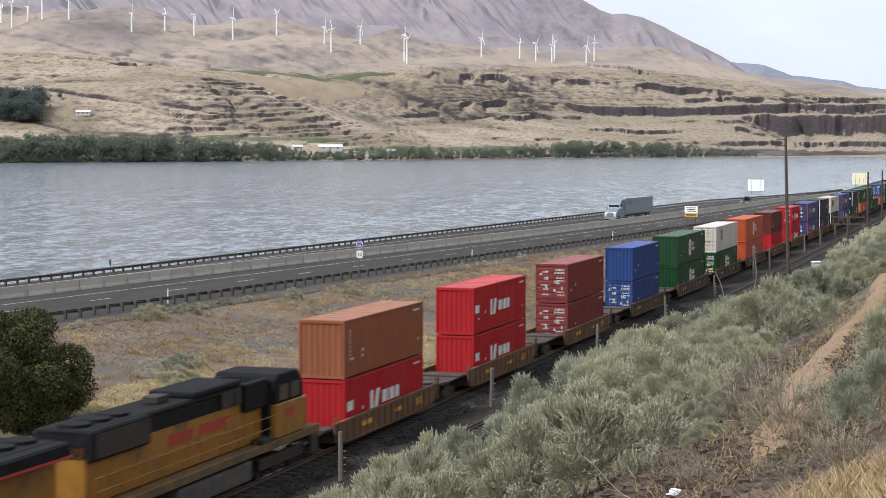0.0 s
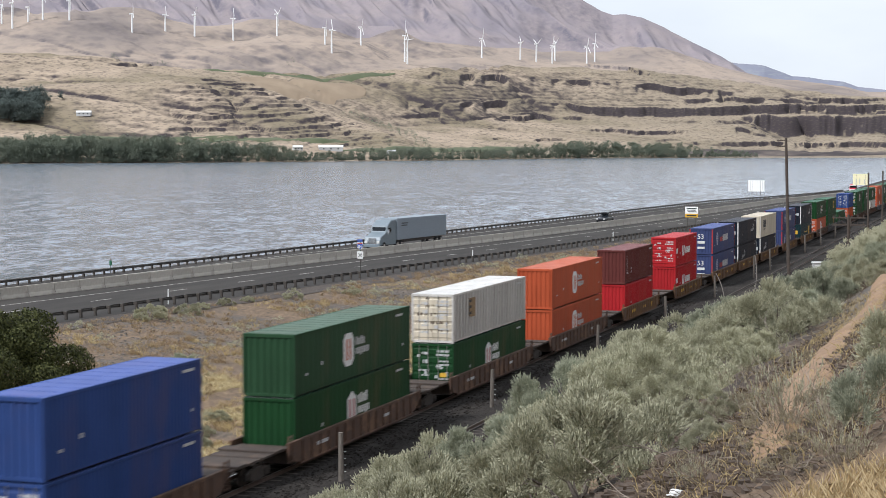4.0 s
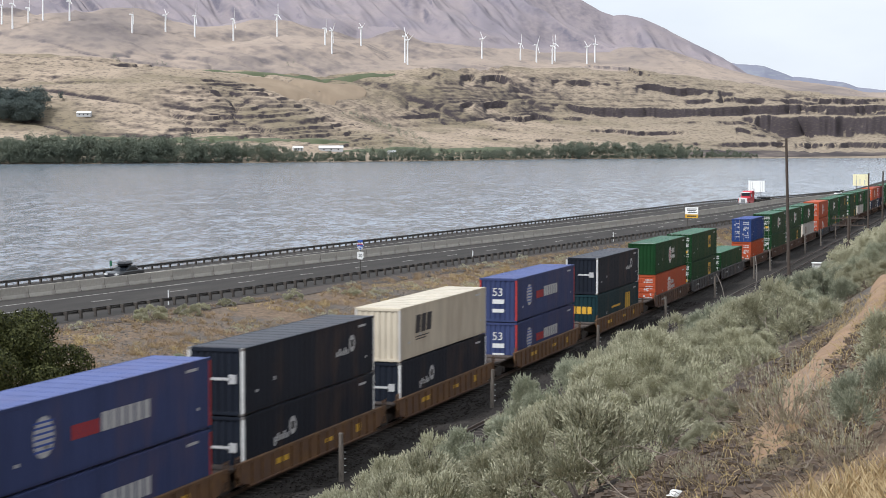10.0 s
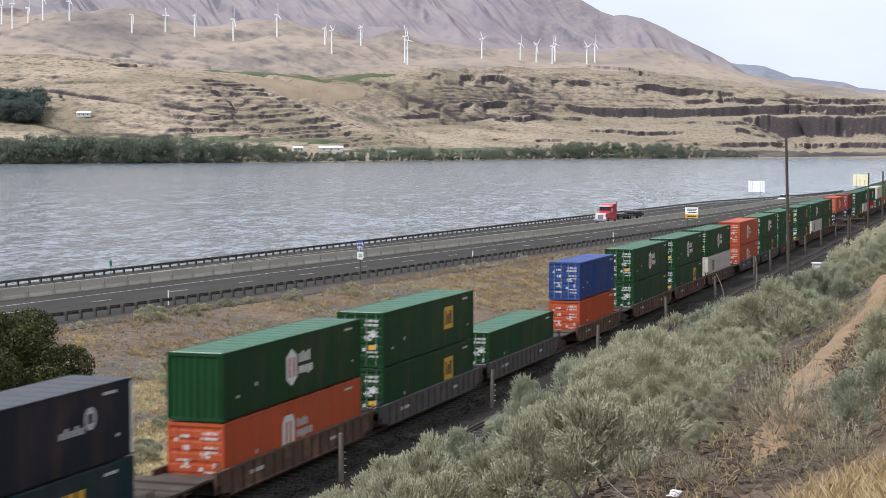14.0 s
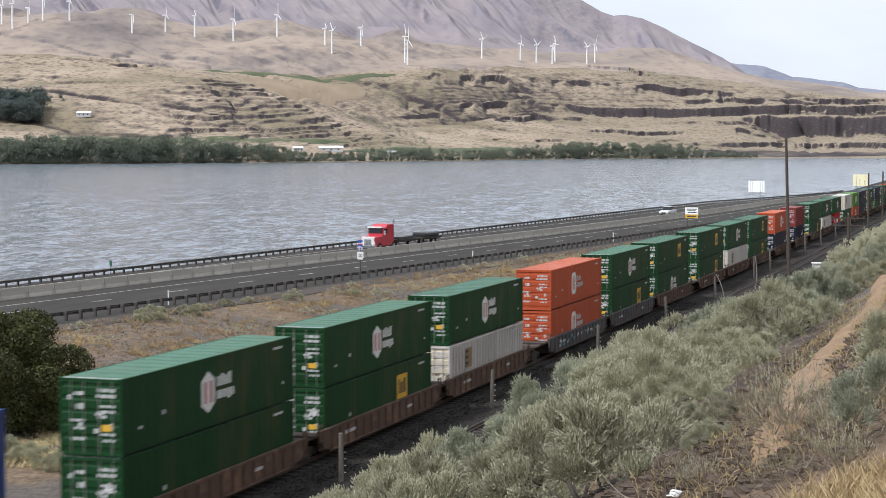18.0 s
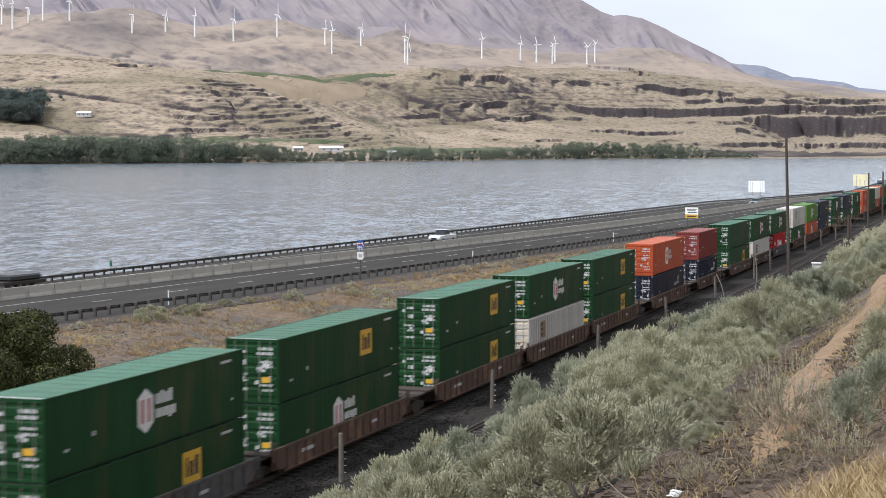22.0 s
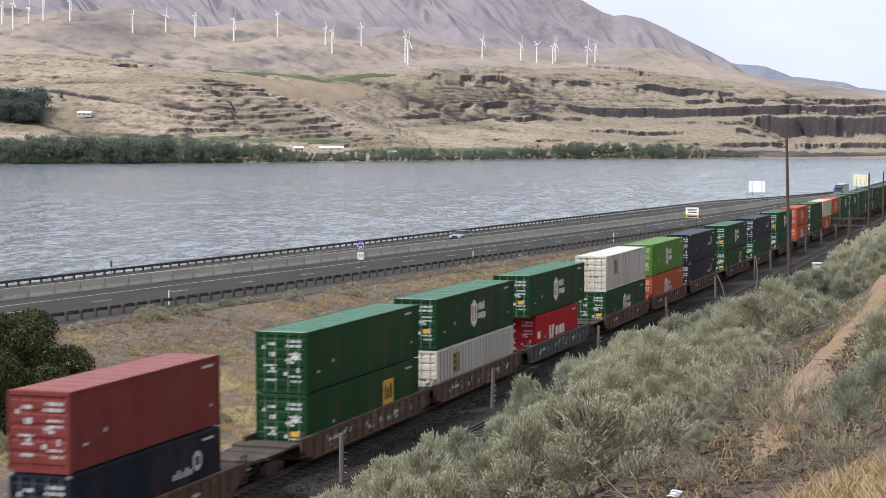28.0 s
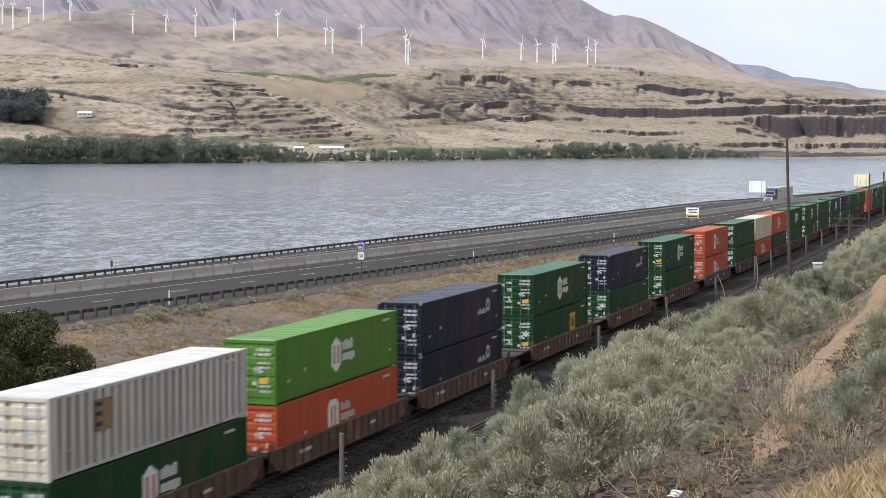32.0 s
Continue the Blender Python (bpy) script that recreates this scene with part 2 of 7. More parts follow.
def near_z(x, y):
    x, y = np.asarray(x, float), np.asarray(y, float)
    tz = track_z(x)
    hill = np.interp(y, [-600, -120, -25, -4, 0.5, 4, 10, 21.5], [190, 55, 25, 15.2, 13.2, 11.3, 8.7, 0.0])
    hill = hill + smooth01((21 - y) / 6) * (0.5 * fbm(x / 9, y / 9) + 0.12 * fbm(x / 1.3, y / 1.3, 3))
    hill = np.where(y < 21.5, np.maximum(hill, 0) + tz - 0.62, tz - 0.62)
    toe, top = 37.5, road_y(x, -1) - 1.0
    k = np.clip((y - toe) / np.maximum(top - toe, 4), 0, 1)
    low = tz - 0.9 - 0.5 * smooth01((y - 36) / 4) + (0.25 * fbm(x / 6, y / 6) + 0.1 * fbm(x / 1.1, y / 1.1, 3)) * smooth01((y - 36) / 3)
    bank = low * (1 - smooth01(k ** 1.3)) + (ROAD_Z + road_fall(x) - 0.06) * smooth01(k ** 1.3)
    z = np.where(y > 34, bank, hill)
    far = road_y(x, 1) + 1.2
    z = np.where(y > far, np.maximum(ROAD_Z + road_fall(x) - 0.06 - (y - far) * 0.55, WATER_Z - 4), z)
    return z


xs = np.concatenate([np.linspace(-1500, -650, 30), np.linspace(-600, -40, 40), np.linspace(-36, 120, 300), np.linspace(121, 320, 260), np.linspace(323, 900, 140), np.linspace(930, 3000, 40)])
ys = np.concatenate([np.linspace(-600, -30, 24), np.linspace(-25, 24, 170), np.linspace(24.5, 85, 150), np.linspace(86, 180, 60)])
GX, GY = np.meshgrid(xs, ys)


def ground_mat():
    """Dry soil: brown dirt and grey gravel in patches, speckled with small stones and straw."""
    m = mat("dry_ground", (0.104, 0.07, 0.044), (0.168, 0.115, 0.07), rough=0.95, scale=0.8, stain=(0.088, 0.073, 0.06), stain_scale=0.13, stain_at=(0.45, 0.6), bump=0.9, bump_scale=7, bump_dist=0.07)
    n, l = m.node_tree.nodes, m.node_tree.links
    bs = n["Principled BSDF"]
    col = bs.inputs["Base Color"].links[0].from_socket
    co, nz_, hs, mr = (n.new(k) for k in ("ShaderNodeTexCoord", "ShaderNodeTexNoise", "ShaderNodeHueSaturation", "ShaderNodeMapRange"))
    nz_.inputs["Scale"].default_value, nz_.inputs["Detail"].default_value, nz_.inputs["Roughness"].default_value = 3.2, 6, 0.75
    mr.inputs[1].default_value, mr.inputs[2].default_value, mr.inputs[3].default_value, mr.inputs[4].default_value = 0.3, 0.7, 0.45, 1.7
    l.new(co.outputs["Object"], nz_.inputs["Vector"])
    l.new(nz_.outputs["Fac"], mr.inputs[0])
    l.new(mr.outputs[0], hs.inputs["Value"])
    l.new(col, hs.inputs["Color"])
    l.new(hs.outputs[0], bs.inputs["Base Color"])
    return m


ground = tagged(grid_mesh("ground", np.stack([GX, GY, near_z(GX, GY)], -1), ground_mat()), "dry tan and brown ground of the river bank", "ground", kind="structure")

# ---- river ----
def water_mat():
    """Wind-ruffled water: small waves over longer ones, smoother in streaks."""
    m = mat("river_water", (0.14, 0.182, 0.225), (0.155, 0.197, 0.24), rough=0.14, scale=0.02, spec=0.52)
    n, l = m.node_tree.nodes, m.node_tree.links
    co = n.new("ShaderNodeTexCoord")
    mp = n.new("ShaderNodeMapping")
    mp.inputs["Rotation"].default_value = (0, 0, radians(-12))
    l.new(co.outputs["Object"], mp.inputs[0])
    # the wave slopes at two sizes, added to the upright normal
    total = None
    for size, steep, d, lng in ((0.8, 0.42, 4, 0.55), (0.28, 0.36, 4, 0.5), (0.09, 0.17, 4, 0.4), (0.025, 0.04, 2, 0.6)):
        sc, sb, ml = (n.new("ShaderNodeVectorMath") for k in range(3))
        sc.operation, sb.operation, ml.operation = "MULTIPLY", "SUBTRACT", "MULTIPLY"
        sc.inputs[1].default_value = (size * lng, size * 1.25, 1)
        sb.inputs[1].default_value = (0.5, 0.5, 0.5)
        ml.inputs[1].default_value = (steep, steep, 0)
        w = n.new("ShaderNodeTexNoise")
        w.inputs["Scale"].default_value, w.inputs["Detail"].default_value, w.inputs["Roughness"].default_value = 1.0, d, 0.55
        l.new(mp.outputs[0], sc.inputs[0])
        l.new(sc.outputs[0], w.inputs["Vector"])
        l.new(w.outputs["Color"], sb.inputs[0])
        l.new(sb.outputs[0], ml.inputs[0])
        if total is None:
            total = ml.outputs[0]
        else:
            ad = n.new("ShaderNodeVectorMath")
            l.new(total, ad.inputs[0])
            l.new(ml.outputs[0], ad.inputs[1])
            total = ad.outputs[0]
    up, no = n.new("ShaderNodeVectorMath"), n.new("ShaderNodeVectorMath")
    up.inputs[1].default_value = (0, 0, 1)
    no.operation = "NORMALIZE"
    l.new(total, up.inputs[0])
    l.new(up.outputs[0], no.inputs[0])
    l.new(no.outputs[0], n["Principled BSDF"].inputs["Normal"])
    return m


wbm = bmesh.new()
for p in ((-4800, -50), (4800, -50), (4800, 4800), (-4800, 4800)):
    wbm.verts.new((*p, WATER_Z))
wbm.faces.new(wbm.verts)
river = tagged(part("water", wbm, water_mat()), "wide grey-blue river with small ripples", "river", kind="structure")

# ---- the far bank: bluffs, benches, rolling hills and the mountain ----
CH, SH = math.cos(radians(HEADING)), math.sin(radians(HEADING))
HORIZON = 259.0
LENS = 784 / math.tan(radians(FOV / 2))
# image columns; the far land is shaped to fit the camera's view
IMG_X = [-900, 0, 200, 330, 450, 560, 660, 740, 800, 900, 1000, 1150, 1300, 1420, 1568, 2400]


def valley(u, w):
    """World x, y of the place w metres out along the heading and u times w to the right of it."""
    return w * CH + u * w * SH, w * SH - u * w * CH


def land(u):
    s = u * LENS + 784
    f = lambda row: sum(np.interp(s + o, IMG_X, row) for o in (-54, -36, -18, 0, 18, 36, 54)) / 7
    shore = f([1950, 2043, 2091, 2127, 2178, 2225, 2308, 2360, 2396, 2596, 2733, 2794, 2832, 2832, 2832, 2832])
    lines = [(shore - 60, np.full_like(u, WATER_Z - 4)), (shore, np.full_like(u, WATER_Z)), (shore + 14, np.full_like(u, WATER_Z + 1.2))]
    # each crest line's image row at every column
    rows = (
        (shore + 190, [256, 255, 254, 254, 254, 255, 256, 257, 257, 257, 258, 259, 262, 264, 264, 264]),
        (shore + 330, [240, 238, 240, 240, 240, 240, 243, 248, 252, 250, 248, 246, 248, 252, 255, 255]),
        (shore + 560, [160, 163, 158, 150, 166, 190, 214, 232, 233, 226, 218, 212, 214, 218, 208, 200]),
        (shore + 700, [140, 142, 140, 146, 180, 206, 222, 228, 220, 202, 192, 186, 188, 190, 190, 185]),
        (shore + 900, [97, 99, 104, 126, 140, 146, 148, 144, 140, 134, 128, 130, 150, 164, 174, 180]),
        (shore + 1000, [95, 96, 102, 124, 132, 131, 128, 119, 118, 117, 117, 124, 146, 161, 172, 178]),
        (shore + 1130, [70, 76, 82, 84, 82, 92, 100, 108, 109, 108, 109, 113, 136, 155, 170, 178]),
        (shore + 1270, [20, 36, 52, 60, 62, 70, 80, 92, 96, 100, 104, 108, 122, 148, 169, 178]),
        (shore + 1400, [-20, 10, 30, 44, 40, 44, 56, 70, 80, 84, 92, 92, 118, 140, 166, 176]),
    )
    for out, rise in rows:
        lines.append((out, EYE.z + (HORIZON - f(rise)) / LENS * out))
    sk = np.interp(s, [-900, 0, 500, 800, 950, 1026, 1062, 1084, 1106, 1134, 1173, 1228, 1273, 1306, 1340, 1400, 1568, 2400], [-260, -190, -120, -60, -28, 2, 23, 31, 29, 35, 52, 80, 102, 121, 144, 160, 180, 188])
    lines.append((np.full_like(u, 4600.0), EYE.z + (HORIZON - sk) / LENS * 4600))
    sk2 = np.interp(s, [-900, 1000, 1240, 1306, 1351, 1401, 1440, 1490, 1517, 1568, 2400], [80, 90, 104, 114, 119, 138, 141, 148, 157, 162, 172])
    lines.append((np.full_like(u, 4690.0), EYE.z + (HORIZON - sk2) / LENS * 4690 - 60))
    lines.append((np.full_like(u, 4790.0), EYE.z + (HORIZON - sk2) / LENS * 4790))
    return lines


def far_land(u, w):
    lines = land(u)
    z = lines[0][1].copy()
    for (w0, z0), (w1, z1) in zip(lines, lines[1:]):
        k = (w - w0) / (w1 - w0)
        z = np.where(k > 0, z0 + (z1 - z0) * np.clip(k, 0, 1), z)
    return z


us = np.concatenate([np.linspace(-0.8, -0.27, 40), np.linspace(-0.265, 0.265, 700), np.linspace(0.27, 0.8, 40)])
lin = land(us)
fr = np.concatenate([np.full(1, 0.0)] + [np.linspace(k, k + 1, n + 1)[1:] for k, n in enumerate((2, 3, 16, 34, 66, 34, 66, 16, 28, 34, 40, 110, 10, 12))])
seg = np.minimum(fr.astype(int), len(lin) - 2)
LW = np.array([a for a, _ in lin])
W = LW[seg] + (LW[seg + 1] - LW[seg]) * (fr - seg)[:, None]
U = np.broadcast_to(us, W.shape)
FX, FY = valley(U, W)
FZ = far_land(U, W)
# swells, gullies and stepped basalt rims, set out in image columns and rows
SB = U * LENS + 784          # image column


def gate(x, a, b, c, d):
    return smooth01((x - a) / (b - a)) * smooth01((d - x) / (d - c))


over = smooth01((FZ - 4) / 22)
back = smooth01((W - LW[8]) / 250)           # 0 on the bluffs, 1 on the rolling hills and the mountain
peak = smooth01((W - LW[11]) / 120)
FZ = FZ + over * (1 - back) * (9 * fbm(FX / 330, FY / 330, 5) + 3.5 * fbm(FX / 60, FY / 60, 4))
swell = np.abs(fbm(FX / 700 + 3, FY / 420, 3))
FZ = FZ + back * (1 - peak) * (np.interp(SB, [0, 700, 950, 1568], [92, 85, 35, 30]) * swell - 14 + 9 * fbm(FX / 170, FY / 170, 4))
VIEW = HORIZON - (FZ - EYE.z) / W * LENS     # image row of each place
slantwise = (SB * 105 - VIEW * 130) / 167       # in the image the spurs run slantwise down to the right
lengthwise = (SB * 130 + VIEW * 105) / 167
wander = 0.5 * fbm(SB / 90, VIEW / 90, 3)
spur = 1 - np.abs(fbm(slantwise / 62 + wander, lengthwise / 420, 4)) * 2.2
small = 1 - np.abs(fbm(slantwise / 17 + wander * 2, lengthwise / 110, 3)) * 2.2
crown = smooth01((4600 - W) / 160)
FZ = FZ + peak * crown * (36 * spur + 11 * small - 46) + peak * (1 - crown) * 4 * fbm(FX / 60, FY / 60, 4)
FZ = FZ + back * (1 - peak) * (16 * (1 - np.abs(fbm((SB * 60 - VIEW * 190) / 199 / 45 + wander, (SB * 190 + VIEW * 60) / 199 / 300, 3)) * 2) - 8)
FZ = FZ - over * (1 - back) * 9 * np.exp(-np.abs(fbm(FX / 150 + 9, FY / 330, 4)) * 16)
ragged = 7 * fbm(FX / 120, FY / 120, 4) + 3.2 * fbm(FX / 26, FY / 26, 3)
brow = np.interp(SB, [0, 330, 444, 500, 558, 640, 736, 800], [118, 134, 146, 168, 196, 222, 246, 262])
below = smooth01((VIEW - brow) / 9)          # 1 on the stepped knoll, 0 on the smooth slope behind its brow
knoll = gate(SB, 230, 380, 690, 760) * below
calm = gate(SB, 370, 420, 700, 780) * (1 - below)
FZ = FZ + 7 * knoll * over * (1 - back) * smooth01((brow + 40 - VIEW) / 30)


BLUFFS = slice(int(np.argmin(np.abs(fr - 2))), int(np.argmin(np.abs(fr - 9))))


def rim(columns, tops, thick, soft=38):
    """A basalt rim at the given image columns and rows: a sheer dark face of that thickness under its edge, with a
    slope of rubble below it.
    """
    s, w, x, y, z = SB[BLUFFS], W[BLUFFS], FX[BLUFFS], FY[BLUFFS], FZ[BLUFFS]
    view = HORIZON - (z - EYE.z) / w * LENS
    edge = np.interp(s, columns, tops) + 4.2 * fbm(s / 34 + thick, x / 300, 4) + 1.6 * fbm(s / 12, x / 160, 3)
    span = thick / 0.5 * (1 + 0.35 * fbm(s / 45 + 7 * thick, y / 500, 3))
    ph = np.clip((edge + span - view) / span, 0, 1)
    g = np.where(ph < 0.86, 0.5 * ph, 0.43 + 0.57 * smooth01((ph - 0.86) / 0.07))
    at = s + 70 * fbm(x / 170 + thick, y / 170, 3)
    own = gate(at, columns[0] - soft, columns[0] + soft, columns[-1] - soft, columns[-1] + soft) * smooth01((fbm(s / 38 + thick * 3, y / 400, 3) + 0.26 + 0.7 * (thick > 12)) / 0.3)
    FZ[BLUFFS] = z + (1 - back[BLUFFS]) * own * span / LENS * w * (g - ph)


for step, phase, amount, wide in ((11.0, 0.0, 0.35, 150), (6.5, 0.3, 0.55, 90)):
    lv = (FZ + ragged - 0.05 * (SB - 450) * knoll) / step + phase
    level = np.floor(lv)
    ph = lv - level
    own = smooth01((fbm(FX / wide + level * 7.7, FY / wide + level * 3.1, 4) + 0.02 + 0.2 * knoll) / 0.2)
    much = np.maximum(knoll, 0.35) * own * (1 - back) * (1 - calm)
    FZ = FZ + over * much * step * amount * (smooth01((ph - 0.78) / 0.12) - ph)
rim([-400, 60, 110], [97, 98, 102], 3)
rim([115, 200, 330], [104, 104, 118], 3)
rim([120, 240, 320], [115, 114, 118], 4)
rim([640, 700, 790], [120, 118, 121], 3)
rim([735, 800, 930, 1000, 1088], [131, 131, 138, 140, 146], 11)
rim([1005, 1060, 1110, 1160], [114, 116, 121, 132], 7)
rim([1075, 1140, 1200, 1295], [147, 150, 157, 161], 12)
rim([1160, 1300, 2300], [175, 176, 179], 8)
rim([1100, 1200, 1340], [212, 209, 214], 9)
rim([1040, 1150, 1340], [228, 232, 228], 7)
rim([1240, 1280, 1320], [145, 144, 148], 3)
rim([1390, 1500, 2300], [174, 176, 178], 6)
rim([770, 910, 1000, 1050], [183, 180, 181, 190], 11)
rim([1040, 1250, 1380, 2300], [192, 191, 188, 192], 15)
rim([740, 790, 850], [204, 202, 206], 8)
rim([890, 980, 1035], [207, 205, 210], 9)
rim([1325, 1400, 2300], [205, 206, 208], 34, 30)
rim([860, 930, 1010], [246, 244, 247], 5)
rim([1140, 1200, 1300], [250, 247, 251], 3)
rim([1190, 1300, 2300], [255, 253, 254], 9)
rim([1380, 1450, 2300], [186, 188, 190], 10)
FZ = FZ + over * (1 - peak) * 0.9 * fbm(FX / 9, FY / 9, 3)


def hill_mat(name, grass, dry, stain, rock, lo, hi, size, east=None, scrub=0.7):
    """Dry grass on the slopes in patches and streaks, bare rock where they are steep."""
    m = mat(name, grass, dry, rough=1.0, scale=0.011 * size, detail=9, stain=stain, stain_scale=0.004 * size, stain_at=(0.47, 0.62), spec=0.1)
    n, l = m.node_tree.nodes, m.node_tree.links
    bs = n["Principled BSDF"]
    col = bs.inputs["Base Color"].links[0].from_socket
    co = n.new("ShaderNodeTexCoord")
    if east:        # sparser, darker grass further up the river
        dp, mr, em = n.new("ShaderNodeVectorMath"), n.new("ShaderNodeMapRange"), n.new("ShaderNodeMix")
        dp.operation, em.data_type = "DOT_PRODUCT", "RGBA"
        dp.inputs[1].default_value = (SH, -CH, 0)
        mr.inputs[1].default_value, mr.inputs[2].default_value, mr.inputs[4].default_value = 60, 430, 0.65
        em.inputs[7].default_value = (*east, 1)
        l.new(co.outputs["Object"], dp.inputs[0])
        l.new(dp.outputs["Value"], mr.inputs[0])
        l.new(mr.outputs[0], em.inputs[0])
        l.new(col, em.inputs[6])
        col = em.outputs[2]
    ge, sp = n.new("ShaderNodeNewGeometry"), n.new("ShaderNodeSeparateXYZ")
    l.new(ge.outputs["Normal"], sp.inputs[0])
    ns = n.new("ShaderNodeTexNoise")
    ns.inputs["Scale"].default_value, ns.inputs["Detail"].default_value = 0.05 * size, 7
    l.new(co.outputs["Object"], ns.inputs["Vector"])
    ad, a2 = n.new("ShaderNodeMath"), n.new("ShaderNodeMath")
    ad.operation = "MULTIPLY_ADD"
    ad.inputs[1].default_value, ad.inputs[2].default_value = 0.5, -0.25
    l.new(ns.outputs["Fac"], ad.inputs[0])
    l.new(sp.outputs[2], a2.inputs[0])
    l.new(ad.outputs[0], a2.inputs[1])
    ra = n.new("ShaderNodeValToRGB")
    ra.color_ramp.elements[0].position, ra.color_ramp.elements[1].position = lo, hi
    ra.color_ramp.elements[0].color, ra.color_ramp.elements[1].color = (1, 1, 1, 1), (0, 0, 0, 1)
    l.new(a2.outputs[0], ra.inputs[0])
    mx = n.new("ShaderNodeMix")
    mx.data_type = "RGBA"
    mx.inputs[7].default_value = (*rock, 1)
    l.new(ra.outputs[0], mx.inputs[0])
    l.new(col, mx.inputs[6])
    # low scrub and stones, dotted over the grass
    sv = n.new("ShaderNodeVectorMath")
    sv.operation = "MULTIPLY"
    sv.inputs[1].default_value = (0.4, 0.4, 1.7)
    l.new(co.outputs["Object"], sv.inputs[0])
    sc = n.new("ShaderNodeTexNoise")
    sc.inputs["Scale"].default_value, sc.inputs["Detail"].default_value = 0.26 * size, 6
    l.new(sv.outputs[0], sc.inputs["Vector"])
    sr = n.new("ShaderNodeValToRGB")
    sr.color_ramp.elements[0].position, sr.color_ramp.elements[1].position = 0.53, 0.65
    sr.color_ramp.elements[1].color = (scrub, scrub, scrub, 1)
    l.new(sc.outputs["Fac"], sr.inputs[0])
    m2 = n.new("ShaderNodeMix")
    m2.data_type = "RGBA"
    m2.inputs[7].default_value = (rock[0] * 1.6, rock[1] * 1.6, rock[2] * 1.3, 1)
    l.new(sr.outputs[0], m2.inputs[0])
    l.new(mx.outputs[2], m2.inputs[6])
    l.new(m2.outputs[2], bs.inputs["Base Color"])
    return m


ROW = lambda k: int(np.argmin(np.abs(fr - k)))
BLUFF = hill_mat("dry_bluff", (0.385, 0.307, 0.23), (0.275, 0.222, 0.163), (0.215, 0.178, 0.122), (0.056, 0.047, 0.05), 0.74, 0.95, 1.2, (0.25, 0.208, 0.152))
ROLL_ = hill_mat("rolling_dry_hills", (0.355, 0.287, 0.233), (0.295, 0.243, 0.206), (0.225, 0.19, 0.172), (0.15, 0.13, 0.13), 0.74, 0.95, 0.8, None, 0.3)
# mountain and ridge: the bluish haze of distance is put into their colours
MOUNT = hill_mat("hazed_mountain", (0.29, 0.248, 0.25), (0.25, 0.217, 0.232), (0.225, 0.2, 0.222), (0.145, 0.134, 0.162), 0.53, 0.82, 1.6)
RIDGE = hill_mat("hazed_ridge", (0.24, 0.245, 0.29), (0.21, 0.218, 0.27), (0.19, 0.2, 0.255), (0.16, 0.17, 0.225), 0.5, 0.8, 0.3)
for name, k0, k1, m_, label in (("backdrop", 0, 8, BLUFF, "dry grassy bluffs with broken dark basalt rims"), ("backdrop_hills", 8, 11, ROLL_, "rolling pale dry hills above the bluffs"), ("backdrop_mountain", 11, 12, MOUNT, "bare mountain slope greyed by haze"), ("backdrop_ridge", 12, 14, RIDGE, "distant ridge, blue-grey with haze")):
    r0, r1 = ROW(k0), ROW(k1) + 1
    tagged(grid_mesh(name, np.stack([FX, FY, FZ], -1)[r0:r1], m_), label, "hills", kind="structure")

# ---- railway ----
TRACK_Y, SIDING_Y = 32.02, 26.0


def strip(name, x0, x1, step, section, material, zfun, yfun=None, **tags):
    """A band of the given (y, z) section that follows the line yfun(x) at the height zfun(x)."""
    X = np.arange(x0, x1 + 0.1, step)
    yy = np.array([yfun(x) if yfun else 0.0 for x in X])
    zz = np.array([zfun(x) for x in X])
    P = np.stack([np.stack([X, yy + sy, zz + sz], -1) for sy, sz in section], 0)
    ob = grid_mesh(name, P, material)
    ob.data.polygons.foreach_set("use_smooth", [False] * len(ob.data.polygons))
    return tagged(ob, kind="structure", **tags)


for cy, nm in ((TRACK_Y, "main"), (SIDING_Y, "side")):
    strip("ballast", -900, 1400, 4, [(cy - (3.4 if nm == "main" else 5.2), -0.75 if nm == "main" else -0.5), (cy - 2.0, -0.26), (cy + (2.0 if nm == "main" else 1.7), -0.26), (cy + (3.4 if nm == "main" else 4.2), -0.75 if nm == "main" else -0.42)], M["ballast"], track_z, label="dark grey crushed stone under the rails", category="ballast")
    for sy in (-0.755, 0.755):
        strip("rail", -900, 1400, 10, [(cy + sy - 0.07, -0.185), (cy + sy - 0.035, -0.15), (cy + sy - 0.036, -0.012), (cy + sy - 0.03, 0.0)], M["rail"], track_z, label="brown steel rail", category="rail")
        strip("rail_head", -900, 1400, 10, [(cy + sy - 0.03, 0.0), (cy + sy + 0.03, 0.0), (cy + sy + 0.036, -0.012), (cy + sy + 0.07, -0.185)], M["railtop"] if nm == "main" else M["rail"], track_z, label="worn running surface of the rail", category="rail")
tie_mesh = mesh_of(boxes((-0.11, 0.11, -1.3, 1.3, -0.33, -0.2)), M["tie"], 0.01)
ballast_bed = [o for o in scene.objects if o.name.startswith("ballast")]
for cy, bed in ((TRACK_Y, ballast_bed[0]), (SIDING_Y, ballast_bed[1])):
    for k in range(150):
        x = 58 + k * 0.9
        t = part("tie", tie_mesh, M["tie"], bed)
        t.matrix_basis = pose(x, cy, track_z(x) - 0.045, 0, 0, random.uniform(-1, 1))

# ---- highway ----
def road_strip(name, x0, x1, step, rows, material, **tags):
    """A band of the highway: rows of (share, shift, height)."""
    X = np.arange(x0, x1 + 0.1, step)
    P = np.stack([np.stack([X, road_y(X, sh) + dy, ROAD_Z + dz + road_fall(X)], -1) for sh, dy, dz in rows], 0)
    ob = grid_mesh(name, P, material)
    ob.data.polygons.foreach_set("use_smooth", [False] * len(ob.data.polygons))
    return tagged(ob, kind="structure", **tags)


